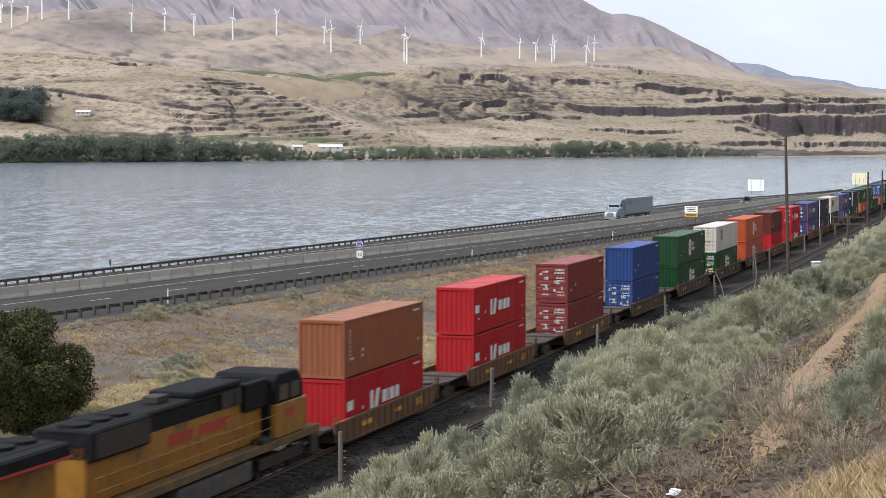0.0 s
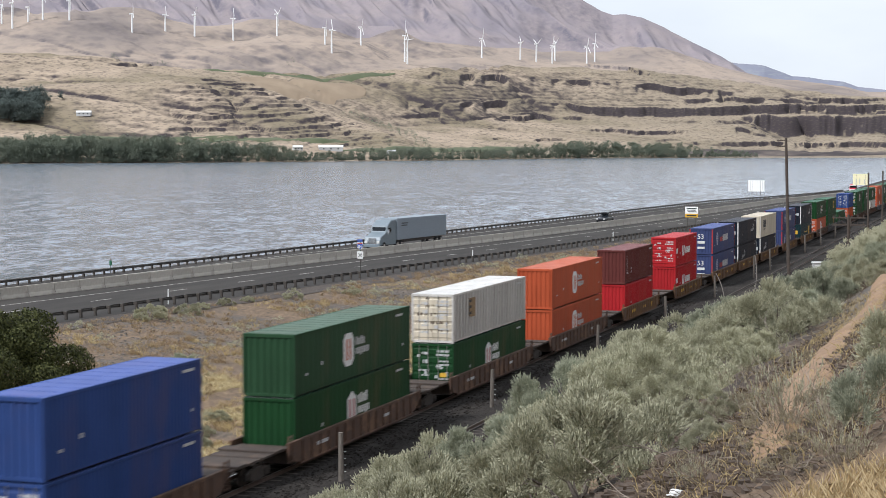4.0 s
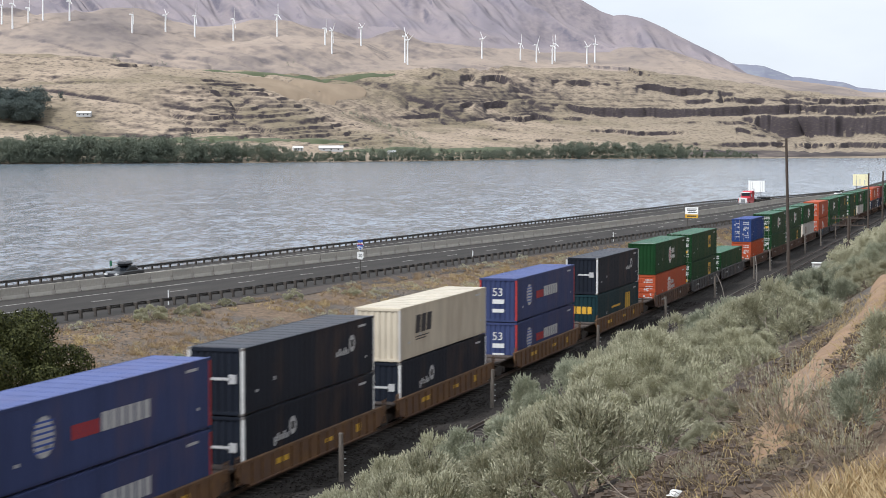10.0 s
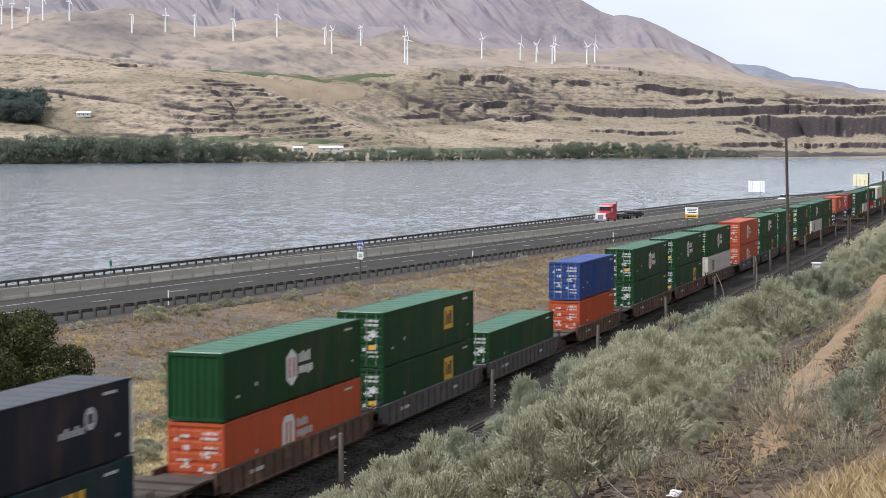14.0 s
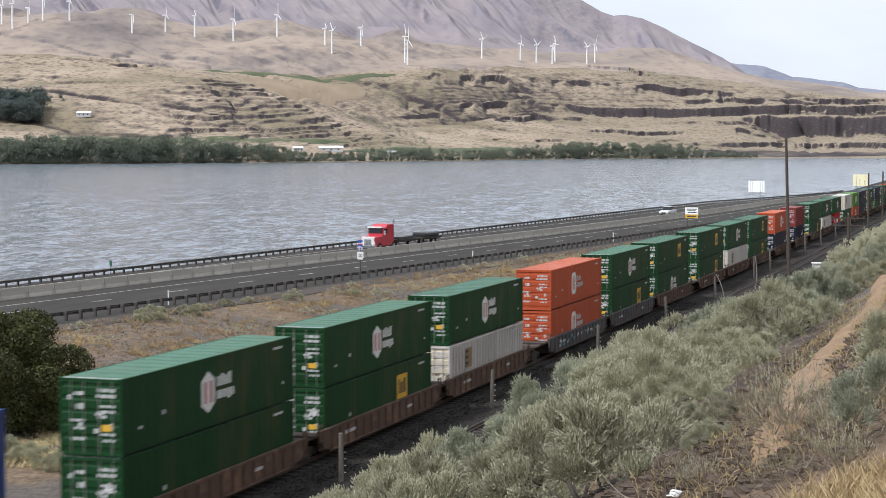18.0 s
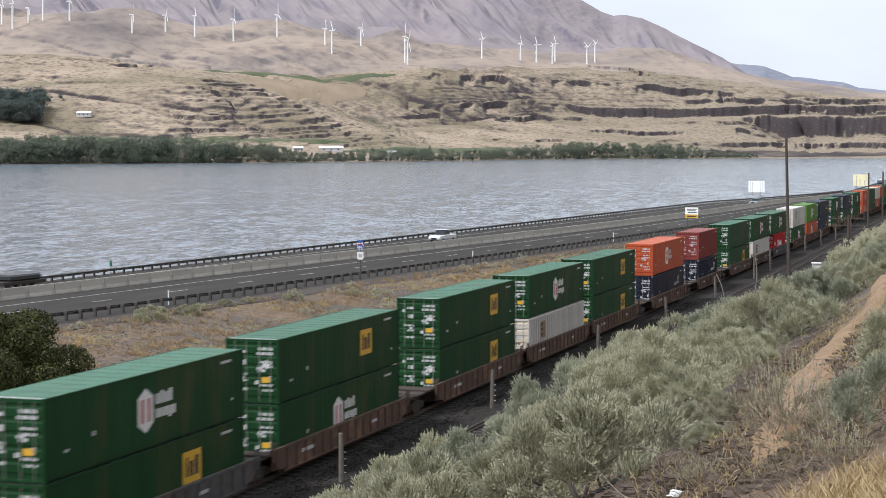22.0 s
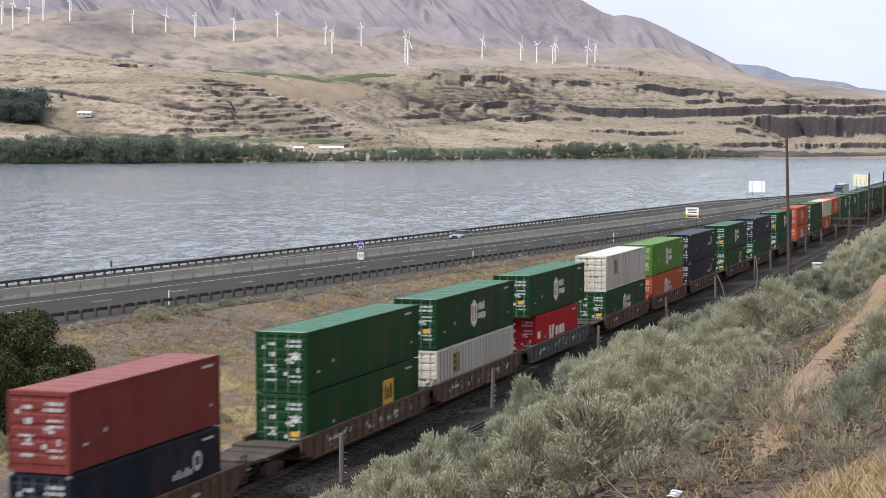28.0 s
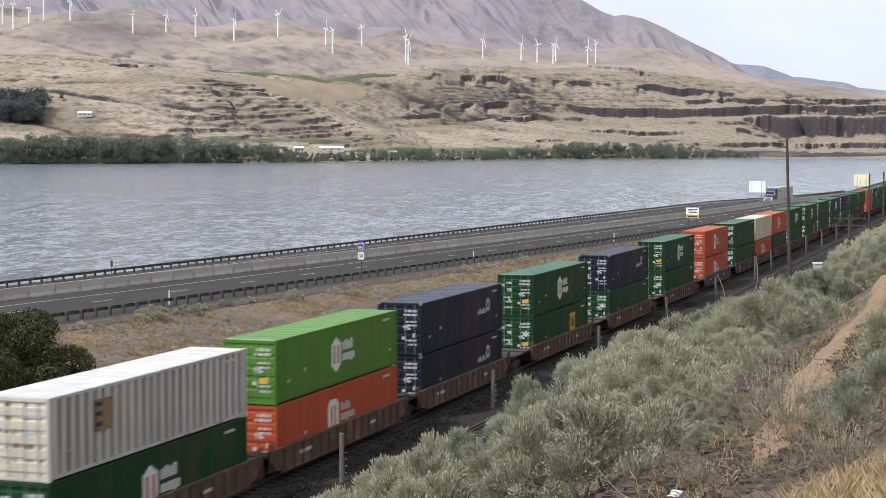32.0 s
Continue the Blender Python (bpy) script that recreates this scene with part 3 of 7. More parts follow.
road_strip("road", -600, 1500, 6, [(-1, -1.0, 0.0), (-0.75, 0, 0.05), (0, -0.5, 0.1), (0, 0.5, 0.1), (0.75, 0, 0.05), (1, 1.2, 0.0)], M["asphalt"], label="grey asphalt highway with worn lanes", category="road")
X = np.arange(60, 420, 2.0)
P = np.stack([np.stack([X, road_y(X, -1) + o + 0.15 * np.sin(X * 0.7 + o), near_z(X, road_y(X, -1) + o) + 0.05], -1) for o in (-4.2, -3.4, -2.6, -1.8, -1.0)], 0)
tagged(grid_mesh("shoulder", P, mat("dark_shoulder_gravel", (0.05, 0.038, 0.03), (0.075, 0.058, 0.046), rough=0.95, scale=3, stain=(0.045, 0.037, 0.033), stain_scale=0.7, bump=0.7, bump_scale=10)), "dark brown gravel shoulder below the guard rail", "shoulder", kind="structure")
paint_w = mat("road_paint", (0.55, 0.53, 0.48), (0.4, 0.38, 0.34), rough=0.8, scale=3)
for share, dz in ((-0.75, 0.058), (-0.236, 0.096), (0.2, 0.1), (0.8, 0.055)):
    road_strip("lane_line", 60, 700, 6, [(share, -0.08, dz), (share, 0.08, dz)], paint_w, label="worn painted edge line on asphalt", category="road marking")
for share, dz in ((-0.5, 0.078), (0.5, 0.078)):
    for k in range(30):
        x0 = 92 + k * 12.2
        road_strip("lane_dash", x0, x0 + 3.05, 3.05, [(share, -0.08, dz), (share, 0.08, dz)], paint_w, label="worn painted lane dash on asphalt", category="road marking")
# precast median barrier, one section after another
bm = bmesh.new()
prof = [(-0.3, 0.0), (-0.3, 0.08), (-0.15, 0.38), (-0.09, 1.06), (0.09, 1.06), (0.15, 0.38), (0.3, 0.08), (0.3, 0.0)]
a = [bm.verts.new((-1.9, y, z)) for y, z in prof]
b = [bm.verts.new((1.9, y, z)) for y, z in prof]
for i in range(len(prof)):
    bm.faces.new((a[i], a[(i + 1) % len(prof)], b[(i + 1) % len(prof)], b[i]))
bm.faces.new(a), bm.faces.new(b[::-1])
bar_mesh = mesh_of(bm, M["concrete"])
barrier = tagged(new("median_barrier"), "pale grey precast concrete median barrier on the highway", "barrier")
barrier.matrix_basis = pose(140, road_y(140), ROAD_Z + 0.1)
inv = barrier.matrix_basis.inverted()


def road_pose(x, share, z=0.0, dy=0.0):
    h = math.degrees(math.atan(road_y(x + 0.5, share) - road_y(x - 0.5, share)))
    return pose(x, road_y(x, share) + dy, ROAD_Z + z + float(road_fall(x)), 0, 0, h)


for k in range(190):
    x = 84 + k * 3.82
    s = part("barrier_section", bar_mesh, M["concrete"], barrier)
    s.matrix_basis = inv @ road_pose(x, 0, 0.1)


def guardrail(label, off, x0, count, face, gap=1.905):
    """Beam guard rail on short posts, each post and beam a part."""
    top = tagged(new("guardrail"), label, "guardrail", group="guard rails of the highway")
    base = road_pose(x0, off)
    top.matrix_basis = base
    back = base.inverted()
    post = mesh_of(boxes((-0.1, 0.1, -0.1, 0.1, -0.3, 0.72), (-0.1, 0.1, face * 0.1, face * 0.26, 0.42, 0.72)), M["postwood"], 0.01)
    bmx = bmesh.new()
    w = [(0.0, 0.42), (0.06, 0.47), (0.06, 0.52), (0.0, 0.57), (0.06, 0.62), (0.06, 0.67), (0.0, 0.72)]
    L = gap * 2 * 0.505
    for (y0, z0), (y1, z1) in zip(w, w[1:]):
        f = [bmx.verts.new((sx, face * (0.26 + yy), zz)) for sx, yy, zz in ((-L, y0, z0), (L, y0, z0), (L, y1, z1), (-L, y1, z1))]
        bmx.faces.new(f)
        f = [bmx.verts.new((sx, face * (0.255 + yy), zz)) for sx, yy, zz in ((-L, y0, z0), (L, y0, z0), (L, y1, z1), (-L, y1, z1))]
        bmx.faces.new(f[::-1])
    beam = mesh_of(bmx, M["galv"])
    for k in range(count):
        part("post", post, M["postwood"], top).matrix_basis = back @ road_pose(x0 + k * gap, off)
        if k % 2 == 0:
            part("beam", beam, M["galv"], top).matrix_basis = back @ road_pose(x0 + k * gap + gap / 2, off)


guardrail("dark steel beam guard rail on wooden posts beside the gravel bank", -1.0, 118, 110, 1)
guardrail("dark steel beam guard rail on wooden posts above the river", 1.0, 120, 300, -1)

# ---- the train ----
SPEED = [24.672, 24.242, 23.946, 23.328, 23.222, 22.168, 21.614, 21.760, 21.44]     # metres a second, every four seconds


def rolled(t):
    """Metres that the train has rolled at t seconds, from where it is at 16 s."""
    def run(q):
        s, k = 0.0, 0
        while k < 8 and q > 4 * k:
            d = min(q - 4 * k, 4.0)
            s += SPEED[k] * d + (SPEED[k + 1] - SPEED[k]) / 8 * d * d
            k += 1
        return s
    return run(t) - run(16.0)


TIMES = [0, 2, 4, 6, 8, 10, 12, 14, 16, 18, 20, 22, 24, 26, 28, 30, 32]
ROLL = [rolled(t) for t in TIMES]
TILT = math.degrees(math.atan(0.0048))
RIDERS = []


def on_rails(x, z, back):
    return pose(x, TRACK_Y, track_z(x) + z, 0, -TILT if back else TILT, 180 if back else 0)


def ride(ob, x, z, back=False):
    """Let ob ride on the train: x is its place on the line at 16 s; back turns it end for end."""
    RIDERS.append((ob, x, z, back))
    ob.matrix_basis = on_rails(x, z, back)
    return ob


def sheet_side(length, z0, z1, pitch, depth, duty, y, face):
    """A pressed side sheet: flat lands at y and grooves of the given depth behind them."""
    bm = bmesh.new()
    n = max(2, round(length / pitch))
    p = length / n
    row = []
    for k in range(n):
        x = -length / 2 + k * p
        s = p * (1 - duty) / 4
        row += [(x, 0), (x + p * duty, 0), (x + p * duty + s, depth), (x + p - s, depth)]
    row.append((length / 2, 0))
    lo = [bm.verts.new((x, y - face * d, z0)) for x, d in row]
    hi = [bm.verts.new((x, y - face * d, z1)) for x, d in row]
    for i in range(len(row) - 1):
        bm.faces.new((lo[i], lo[i + 1], hi[i + 1], hi[i]))
    return bm


SHAPES = {}


def shape(key, make):
    if key not in SHAPES:
        SHAPES[key] = make()
    return SHAPES[key]


def bars(rows, y):
    """Flat shapes on the near side: rows of (x0, x1, z0, z1), or lists of (x, z) outlines."""
    bm = bmesh.new()
    for r in rows:
        if isinstance(r, list):
            prism(bm, r, y - 0.006, y)
        else:
            box(bm, r[0], r[1], y - 0.006, y, r[2], r[3])
    return bm


def mark_rows(kind, L, h):
    """The markings of one kind of container: colour and flat outlines, in its own space."""
    c = -L * 0.05
    out = []
    if kind == "hex":
        hx = [(c - 0.62, h * 0.34), (c, h * 0.22), (c + 0.62, h * 0.34), (c + 0.62, h * 0.69), (c, h * 0.81), (c - 0.62, h * 0.69)]
        out.append(("mark_white", [hx], 0.0))
        out.append(("mark_red", [(c - 0.36, c - 0.17, h * 0.36, h * 0.67), (c + 0.17, c + 0.36, h * 0.36, h * 0.67)], 0.007))
        t = c + 0.86
        out.append(("mark_white", [(t + 0.36 * k, t + 0.36 * k + 0.24, h * 0.56, h * (0.7 + 0.03 * (k % 2))) for k in range(4)] + [(t + 0.34 * k, t + 0.34 * k + 0.24, h * (0.38 - 0.03 * (k == 3)), h * 0.5) for k in range(5)], 0.0))
    elif kind == "square":
        c = L * 0.19
        out.append(("mark_yellow", [(c - 0.82, c + 0.82, h * 0.36, h * 0.8)], 0.0))
        out.append(("mark_dark", [(c - 0.56, c - 0.36, h * 0.45, h * 0.72), (c - 0.22, c + 0.1, h * 0.45, h * 0.66), (c + 0.24, c + 0.56, h * 0.45, h * 0.72)], 0.007))
    elif kind == "line":
        k0 = -L * 0.2
        out.append(("mark_white", [(k0, k0 + 0.42, h * 0.33, h * 0.67), [(k0 + 0.56, h * 0.33), (k0 + 1.1, h * 0.33), (k0 + 1.42, h * 0.67), (k0 + 0.88, h * 0.67)]], 0.0))
        q = k0 + 1.8
        out.append(("mark_white", [(q, q + 0.62, h * 0.38, h * 0.6), (q + 0.76, q + 0.98, h * 0.38, h * 0.6), (q + 1.14, q + 1.84, h * 0.38, h * 0.6), (q + 2.0, q + 2.6, h * 0.38, h * 0.6)], 0.0))
        out.append(("mark_white", [(-L * 0.47, -L * 0.47 + 0.8, h * 0.45, h * 0.62)], 0.0))
    elif kind in ("swoosh", "swoosh_ahead"):
        c = L * 0.25 if kind == "swoosh" else -L * 0.22
        ring = [(c + 0.85 + 0.42 * math.cos(k * math.tau / 12), h * 0.62 + 0.42 * math.sin(k * math.tau / 12)) for k in range(12)]
        out.append(("mark_pale", [(c - 1.3 + 0.36 * k, c - 1.3 + 0.36 * k + 0.24, h * 0.46, h * (0.58 if k in (1, 3) else 0.54)) for k in range(5)], 0.0))
        out.append(("mark_pale", [ring], 0.0))
        out.append(("mark_dark", [(c + 0.66, c + 1.04, h * 0.56, h * 0.68)], 0.007))
    elif kind == "globe":
        c = -L * 0.305
        ring = [(c + 0.68 * math.cos(k * math.tau / 16), h * 0.56 + 0.72 * math.sin(k * math.tau / 16)) for k in range(16)]
        out.append(("mark_pale", [ring], 0.0))
        out.append(("mark_blue", [(c - 0.62, c + 0.62, h * 0.56 + z, h * 0.56 + z + 0.075) for z in (-0.5, -0.3, -0.1, 0.1, 0.3, 0.48)], 0.007))
        d = -L * 0.06
        out.append(("mark_pale", [(d + 0.64 * k, d + 0.64 * k + (0.5 if k else 0.56), h * 0.42, h * 0.66) for k in range(6)], 0.0))
        out.append(("mark_red", [(-L * 0.19 + 0.4 * k, -L * 0.19 + 0.4 * k + 0.3, h * 0.42, h * 0.6) for k in range(5)], 0.0))
    elif kind == "patch":
        c = -L * 0.305
        out.append(("mark_tan", [(c, c + 1.3, h * 0.44, h * 0.84)], 0.0))
        out.append(("mark_dark", [(c, c + 0.5, h * z, h * z + 0.16) for z in (0.5, 0.63, 0.75)], 0.007))
    elif kind == "oval":
        c = -L * 0.076
        hx = [(c - 0.7, h * 0.34), (c - 0.4, h * 0.24), (c + 0.4, h * 0.24), (c + 0.7, h * 0.34), (c + 0.7, h * 0.7), (c + 0.4, h * 0.8), (c - 0.4, h * 0.8), (c - 0.7, h * 0.7)]
        out.append(("mark_white", [hx], 0.0))
        out.append(("mark_orange", [(c - 0.34, c - 0.12, h * 0.34, h * 0.7), (c + 0.12, c + 0.34, h * 0.34, h * 0.7)], 0.007))
        out.append(("mark_pale", [(c + 1.0 + 0.34 * k, c + 1.22 + 0.34 * k, h * 0.56, h * (0.7 - 0.03 * (k % 2))) for k in range(4)] + [(c + 1.0 + 0.32 * k, c + 1.22 + 0.32 * k, h * (0.4 - 0.03 * (k == 2)), h * 0.51) for k in range(6)], 0.0))
    elif kind == "block":
        c = -L * 0.343
        out.append(("mark_dark", [[(c, h * 0.46), (c + 0.75, h * 0.46), (c + 0.9, h * 0.8), (c + 0.15, h * 0.8)], [(c + 0.95, h * 0.46), (c + 1.7, h * 0.46), (c + 1.85, h * 0.8), (c + 1.1, h * 0.8)], [(c + 1.9, h * 0.46), (c + 2.7, h * 0.46), (c + 2.85, h * 0.8), (c + 2.05, h * 0.8)], (c, c + 2.3, h * 0.38, h * 0.4), (c, c + 1.8, h * 0.33, h * 0.35)], 0.0))
    elif kind == "teal":
        c = L * 0.15
        out.append(("mark_yellow", [[(c + 0.7 * k, h * 0.34), (c + 0.7 * k + 0.5, h * 0.34), (c + 0.7 * k + 0.6, h * 0.8), (c + 0.7 * k + 0.1, h * 0.8)] for k in range(3)] + [(-L * 0.18, L * 0.03, h * 0.5, h * 0.56)], 0.0))
    elif kind == "wide":
        c = -L * 0.3
        out.append(("mark_pale", [(c + 0.28 * k, c + 0.28 * k + 0.2, h * 0.3, h * 0.36) for k in range(1)] + [(-L * 0.44, -L * 0.44 + 0.12, h * 0.3 + 0.2 * k, h * 0.3 + 0.2 * k + 0.14) for k in range(8)], 0.0))
    # small reporting marks that no one can read, at both upper ends
    out.append(("mark_pale", [(L * 0.36, L * 0.36 + 1.0, h * 0.86, h * 0.9), (-L * 0.42, -L * 0.42 + 0.28, h * 0.3, h * 0.34), (-L * 0.3, -L * 0.3 + 0.22, h * 0.4, h * 0.46), (L * 0.42, L * 0.42 + 0.2, h * 0.3, h * 0.34)], 0.0))
    return out


def text_mesh(words, size, material):
    cu = bpy.data.curves.new("words", "FONT")
    cu.body, cu.size, cu.extrude, cu.align_x = words, size, 0.003, "CENTER"
    ob = bpy.data.objects.new("words", cu)
    me = bpy.data.meshes.new_from_object(ob)
    bpy.data.objects.remove(ob)
    me.materials.clear()
    me.materials.append(material)
    return me


def container(long, colour, kind, end, label, roof=None, post=None, h=2.9):
    """A freight container, its base at the origin. end: 'door' or 'panel' is what the leading end shows."""
    L, w = (16.15, 2.59) if long else (12.19, 2.44)
    g = ("53" if long else "40", h)
    m, pm = M[colour], M[post or colour]
    top = tagged(new("shipping_container"), label, "container", group="containers of the stack train")
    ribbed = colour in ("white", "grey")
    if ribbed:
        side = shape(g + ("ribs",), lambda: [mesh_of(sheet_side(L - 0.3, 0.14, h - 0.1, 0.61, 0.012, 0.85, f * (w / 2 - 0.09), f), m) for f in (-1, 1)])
        rib = shape((h, "side rib"), lambda: mesh_of(boxes((-0.15, 0.15, -w / 2, -w / 2 + 0.09, 0.16, h - 0.11)), m, 0.02))
        for k in range(26):
            part("rib", rib, m, top).matrix_basis = pose(-L / 2 + 0.42 + k * (L - 0.84) / 25, 0, 0)
    elif long:
        side = shape(g + ("flat",), lambda: [mesh_of(sheet_side(L - 0.3, 0.14, h - 0.1, 0.61, 0.009, 0.85, f * (w / 2 - 0.012), f), m) for f in (-1, 1)])
    else:
        side = shape(g + ("wave",), lambda: [mesh_of(sheet_side(L - 0.3, 0.14, h - 0.1, 0.28, 0.034, 0.3, f * (w / 2 - 0.012), f), m) for f in (-1, 1)])
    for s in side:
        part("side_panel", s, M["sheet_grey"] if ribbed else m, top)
    part("roof", shape(g + ("roof",), lambda: mesh_of(boxes((-L / 2 + 0.06, L / 2 - 0.06, -w / 2 + 0.05, w / 2 - 0.05, h - 0.06, h - 0.012), *[(x, x + 0.5, -w / 2 + 0.12, w / 2 - 0.12, h - 0.02, h - 0.002) for x in np.arange(-L / 2 + 0.5, L / 2 - 1, 1.1)]), m)), lightened(colour), top)
    part("roof_edge", shape(g + ("roof_edge",), lambda: mesh_of(boxes((-L / 2 + 0.07, -L / 2 + 0.2, -w / 2 + 0.12, w / 2 - 0.12, h - 0.012, h + 0.004)), m)), M["mark_pale"] if colour in ("white", "green", "grey", "lime") else m, top)
    part("floor", shape(g + ("floor",), lambda: mesh_of(boxes((-L / 2 + 0.06, L / 2 - 0.06, -w / 2 + 0.06, w / 2 - 0.06, 0.04, 0.15)), M["iron"])), M["iron"], top)
    part("end_panel", shape(g + ("back",), lambda: mesh_of(boxes((L / 2 - 0.08, L / 2 - 0.03, -w / 2 + 0.1, w / 2 - 0.1, 0.12, h - 0.1)), m)), m, top)
    rail = shape(g + ("rail",), lambda: [mesh_of(boxes((-L / 2 + 0.1, L / 2 - 0.1, *sorted((f * (w / 2 - (0.035 if z0 < 1 else 0)), f * (w / 2 - 0.1))), z0, z1)), m, 0.008) for f in (-1, 1) for z0, z1 in ((0.06, 0.18), (h - 0.12, h - 0.005))])
    for r, n in zip(rail, ("bottom_rail", "top_rail") * 2):
        part(n, r, m, top)
    posts = shape(g + ("post",), lambda: [mesh_of(boxes((*sorted((e * L / 2, e * (L / 2 - 0.17))), *sorted((f * w / 2, f * (w / 2 - 0.12))), 0.1, h - 0.1)), m, 0.012) for e in (-1, 1) for f in (-1, 1)])
    for p in posts:
        part("corner_post", p, pm, top)
    cast = shape(("casting",), lambda: mesh_of(boxes((-0.09, 0.09, -0.082, 0.082, -0.06, 0.06)), M["steel"], 0.012))
    for e in (-1, 1):
        for f in ((-1, 1) if e < 0 else (-1,)):
            for z in ((0.06, h - 0.06) if f < 0 else (h - 0.06,)):
                part("corner_casting", cast, m if colour not in ("black", "navy") else M["steel"], top).matrix_basis = pose(e * (L / 2 - 0.088), f * (w / 2 - 0.08), z)
    head = shape(g + ("header",), lambda: [mesh_of(boxes((-L / 2 + 0.01, -L / 2 + 0.1, -w / 2 + 0.1, w / 2 - 0.1, z0, z1)), m, 0.008) for z0, z1 in ((h - 0.16, h - 0.01), (0.02, 0.16))])
    part("door_header", head[0], m, top)
    part("door_sill", head[1], m, top)
    if end == "door":
        def leaf_sheet(y0, y1):
            row = [(0.17, 0.0)]
            for z in np.linspace(0.3, h - 0.68, 5):
                row += [(z, 0.0), (z + 0.05, -0.028), (z + 0.33, -0.028), (z + 0.38, 0.0)]
            row.append((h - 0.17, 0.0))
            bm = bmesh.new()
            ring = [(-L / 2 + 0.05 + d, z) for z, d in row] + [(-L / 2 + 0.1, h - 0.17), (-L / 2 + 0.1, 0.17)]
            prism(bm, ring, y0, y1)
            return mesh_of(bm, m)
        leaf = shape(g + ("leaf",), lambda: [leaf_sheet(y0, y1) for y0, y1 in ((-w / 2 + 0.13, -0.01), (0.01, w / 2 - 0.13))])
        rod = shape((h, "rod"), lambda: mesh_of(lathe(((0, 0, 0.1), (0, 0, h - 0.1), 0.022), sides=6), M["steel"]))
        def door_words(rows, seed):
            rs, out = random.Random(seed), []
            for z, tall, y0, y1 in rows:
                y = y0
                while y < y1 - 0.05:
                    e = min(y1, y + rs.uniform(0.1, 0.3))
                    out.append((-0.012, 0, y, e, h * z, h * z + tall))
                    y = e + 0.06
            return mesh_of(boxes(*out), M["mark_pale"])
        mk = shape((w, h, "doormarks"), lambda: [door_words([(0.83, 0.13, -0.42, 0.3), (0.755, 0.13, -0.42, 0.36), (0.63, 0.1, -0.4, 0.2), (0.56, 0.1, -0.4, 0.3), (0.49, 0.12, -0.05, 0.3), (0.27, 0.1, -0.4, 0.34), (0.19, 0.1, -0.4, 0.1)], 5), door_words([(0.78, 0.14, -0.3, 0.1), (0.6, 0.22, -0.3, 0.02), (0.44, 0.1, -0.35, 0.3), (0.34, 0.1, -0.35, 0.1), (0.2, 0.12, -0.35, 0.25)], 6)])
        for i, (lm, yc) in enumerate(zip(leaf, (-w / 4 + 0.06, w / 4 - 0.06))):
            d = part("door", lm, M["cream"] if colour == "white" else m, top)
            for dy in (-0.3, 0.24):
                part("locking_rod", rod, M["steel"] if colour not in ("orange", "red", "maroon", "blue") else m, d).matrix_basis = pose(-L / 2 + 0.02, yc + dy, 0)
            tagged(part("marking", mk[i], M["mark_pale"], d, "small white lettering that cannot be read"), kind="stuff").matrix_basis = pose(-L / 2 + 0.033, yc, 0)
        sm = shape((w, h, "placards"), lambda: mesh_of(boxes((-0.01, 0, -w * 0.36, -w * 0.3, h * 0.35, h * 0.43), (-0.01, 0, -w * 0.12, -w * 0.05, h * 0.3, h * 0.36), (-0.01, 0, w * 0.14, w * 0.2, h * 0.38, h * 0.43), (-0.01, 0, w * 0.3, w * 0.37, h * 0.72, h * 0.78), (-0.01, 0, -w * 0.2, -w * 0.08, h * 0.53, h * 0.565)), M["mark_pale"]))
        tagged(part("placard", sm, M["mark_pale"], top, "small pale placards on the doors"), kind="stuff").matrix_basis = pose(-L / 2 + 0.03, 0, 0)
        if kind in ("square", "none") and long:
            dm = shape((h, "diamond"), lambda: mesh_of(boxes((-0.008, 0, -0.17, 0.17, -0.17, 0.17)), M["mark_white"]))
            part("placard", dm, M["mark_white"], top, "white diamond placard").matrix_basis = pose(-L / 2 + 0.03, -w * 0.28, h * 0.62, 45, 0, 0)
        if colour in ("white", "cream"):
            rs = random.Random(3)
            rows = [(-0.006, 0.0, y, y + rs.uniform(0.02, 0.06), z0 - rs.uniform(0.3, 1.0), z0) for y, z0 in ((rs.uniform(-w * 0.42, w * 0.4), rs.choice((h * 0.93, h * 0.7, h * 0.5))) for k in range(30))]
            part("rust_stain", boxes(*rows), M["sill_rust"], top, "rust streaks running down the doors").matrix_basis = pose(-L / 2 + 0.034, 0, 0)
        if long and kind in ("hex", "square"):
            part("marking", shape((h, "plate"), lambda: mesh_of(boxes((-L / 2 + 0.018, -L / 2 + 0.03, -0.85, -0.45, 0.95, 1.2)), M["mark_yellow"])), M["mark_yellow"], top, "yellow plate on the door")
    else:
        def wave_end():
            bm, n = bmesh.new(), 7
            p = (w - 0.24) / n
            row = [(-w / 2 + 0.12, 0.04)]
            for k in range(n):
                y = -w / 2 + 0.12 + k * p
                row += [(y + 0.1 * p, 0.04), (y + 0.22 * p, 0.0), (y + 0.68 * p, 0.0), (y + 0.8 * p, 0.04)]
            row.append((w / 2 - 0.12, 0.04))
            lo = [bm.verts.new((-L / 2 + 0.04 + d, y, 0.14)) for y, d in row]
            hi = [bm.verts.new((-L / 2 + 0.04 + d, y, h - 0.14)) for y, d in row]
            for i in range(len(row) - 1):
                bm.faces.new((lo[i], hi[i], hi[i + 1], lo[i + 1]))
            return mesh_of(bm, m)
        part("end_panel", shape(g + ("wave_end",), wave_end), m, top)
        if kind in ("swoosh", "swoosh_ahead"):
            part("marking", shape(("end arrow", h), lambda: mesh_of(boxes((-L / 2 + 0.02, -L / 2 + 0.034, -0.75, 0.3, h * 0.52, h * 0.56), (-L / 2 + 0.02, -L / 2 + 0.034, -0.95, -0.6, h * 0.47, h * 0.61)), M["mark_pale"])), M["mark_pale"], top, "pale arrow-like logo on the end")
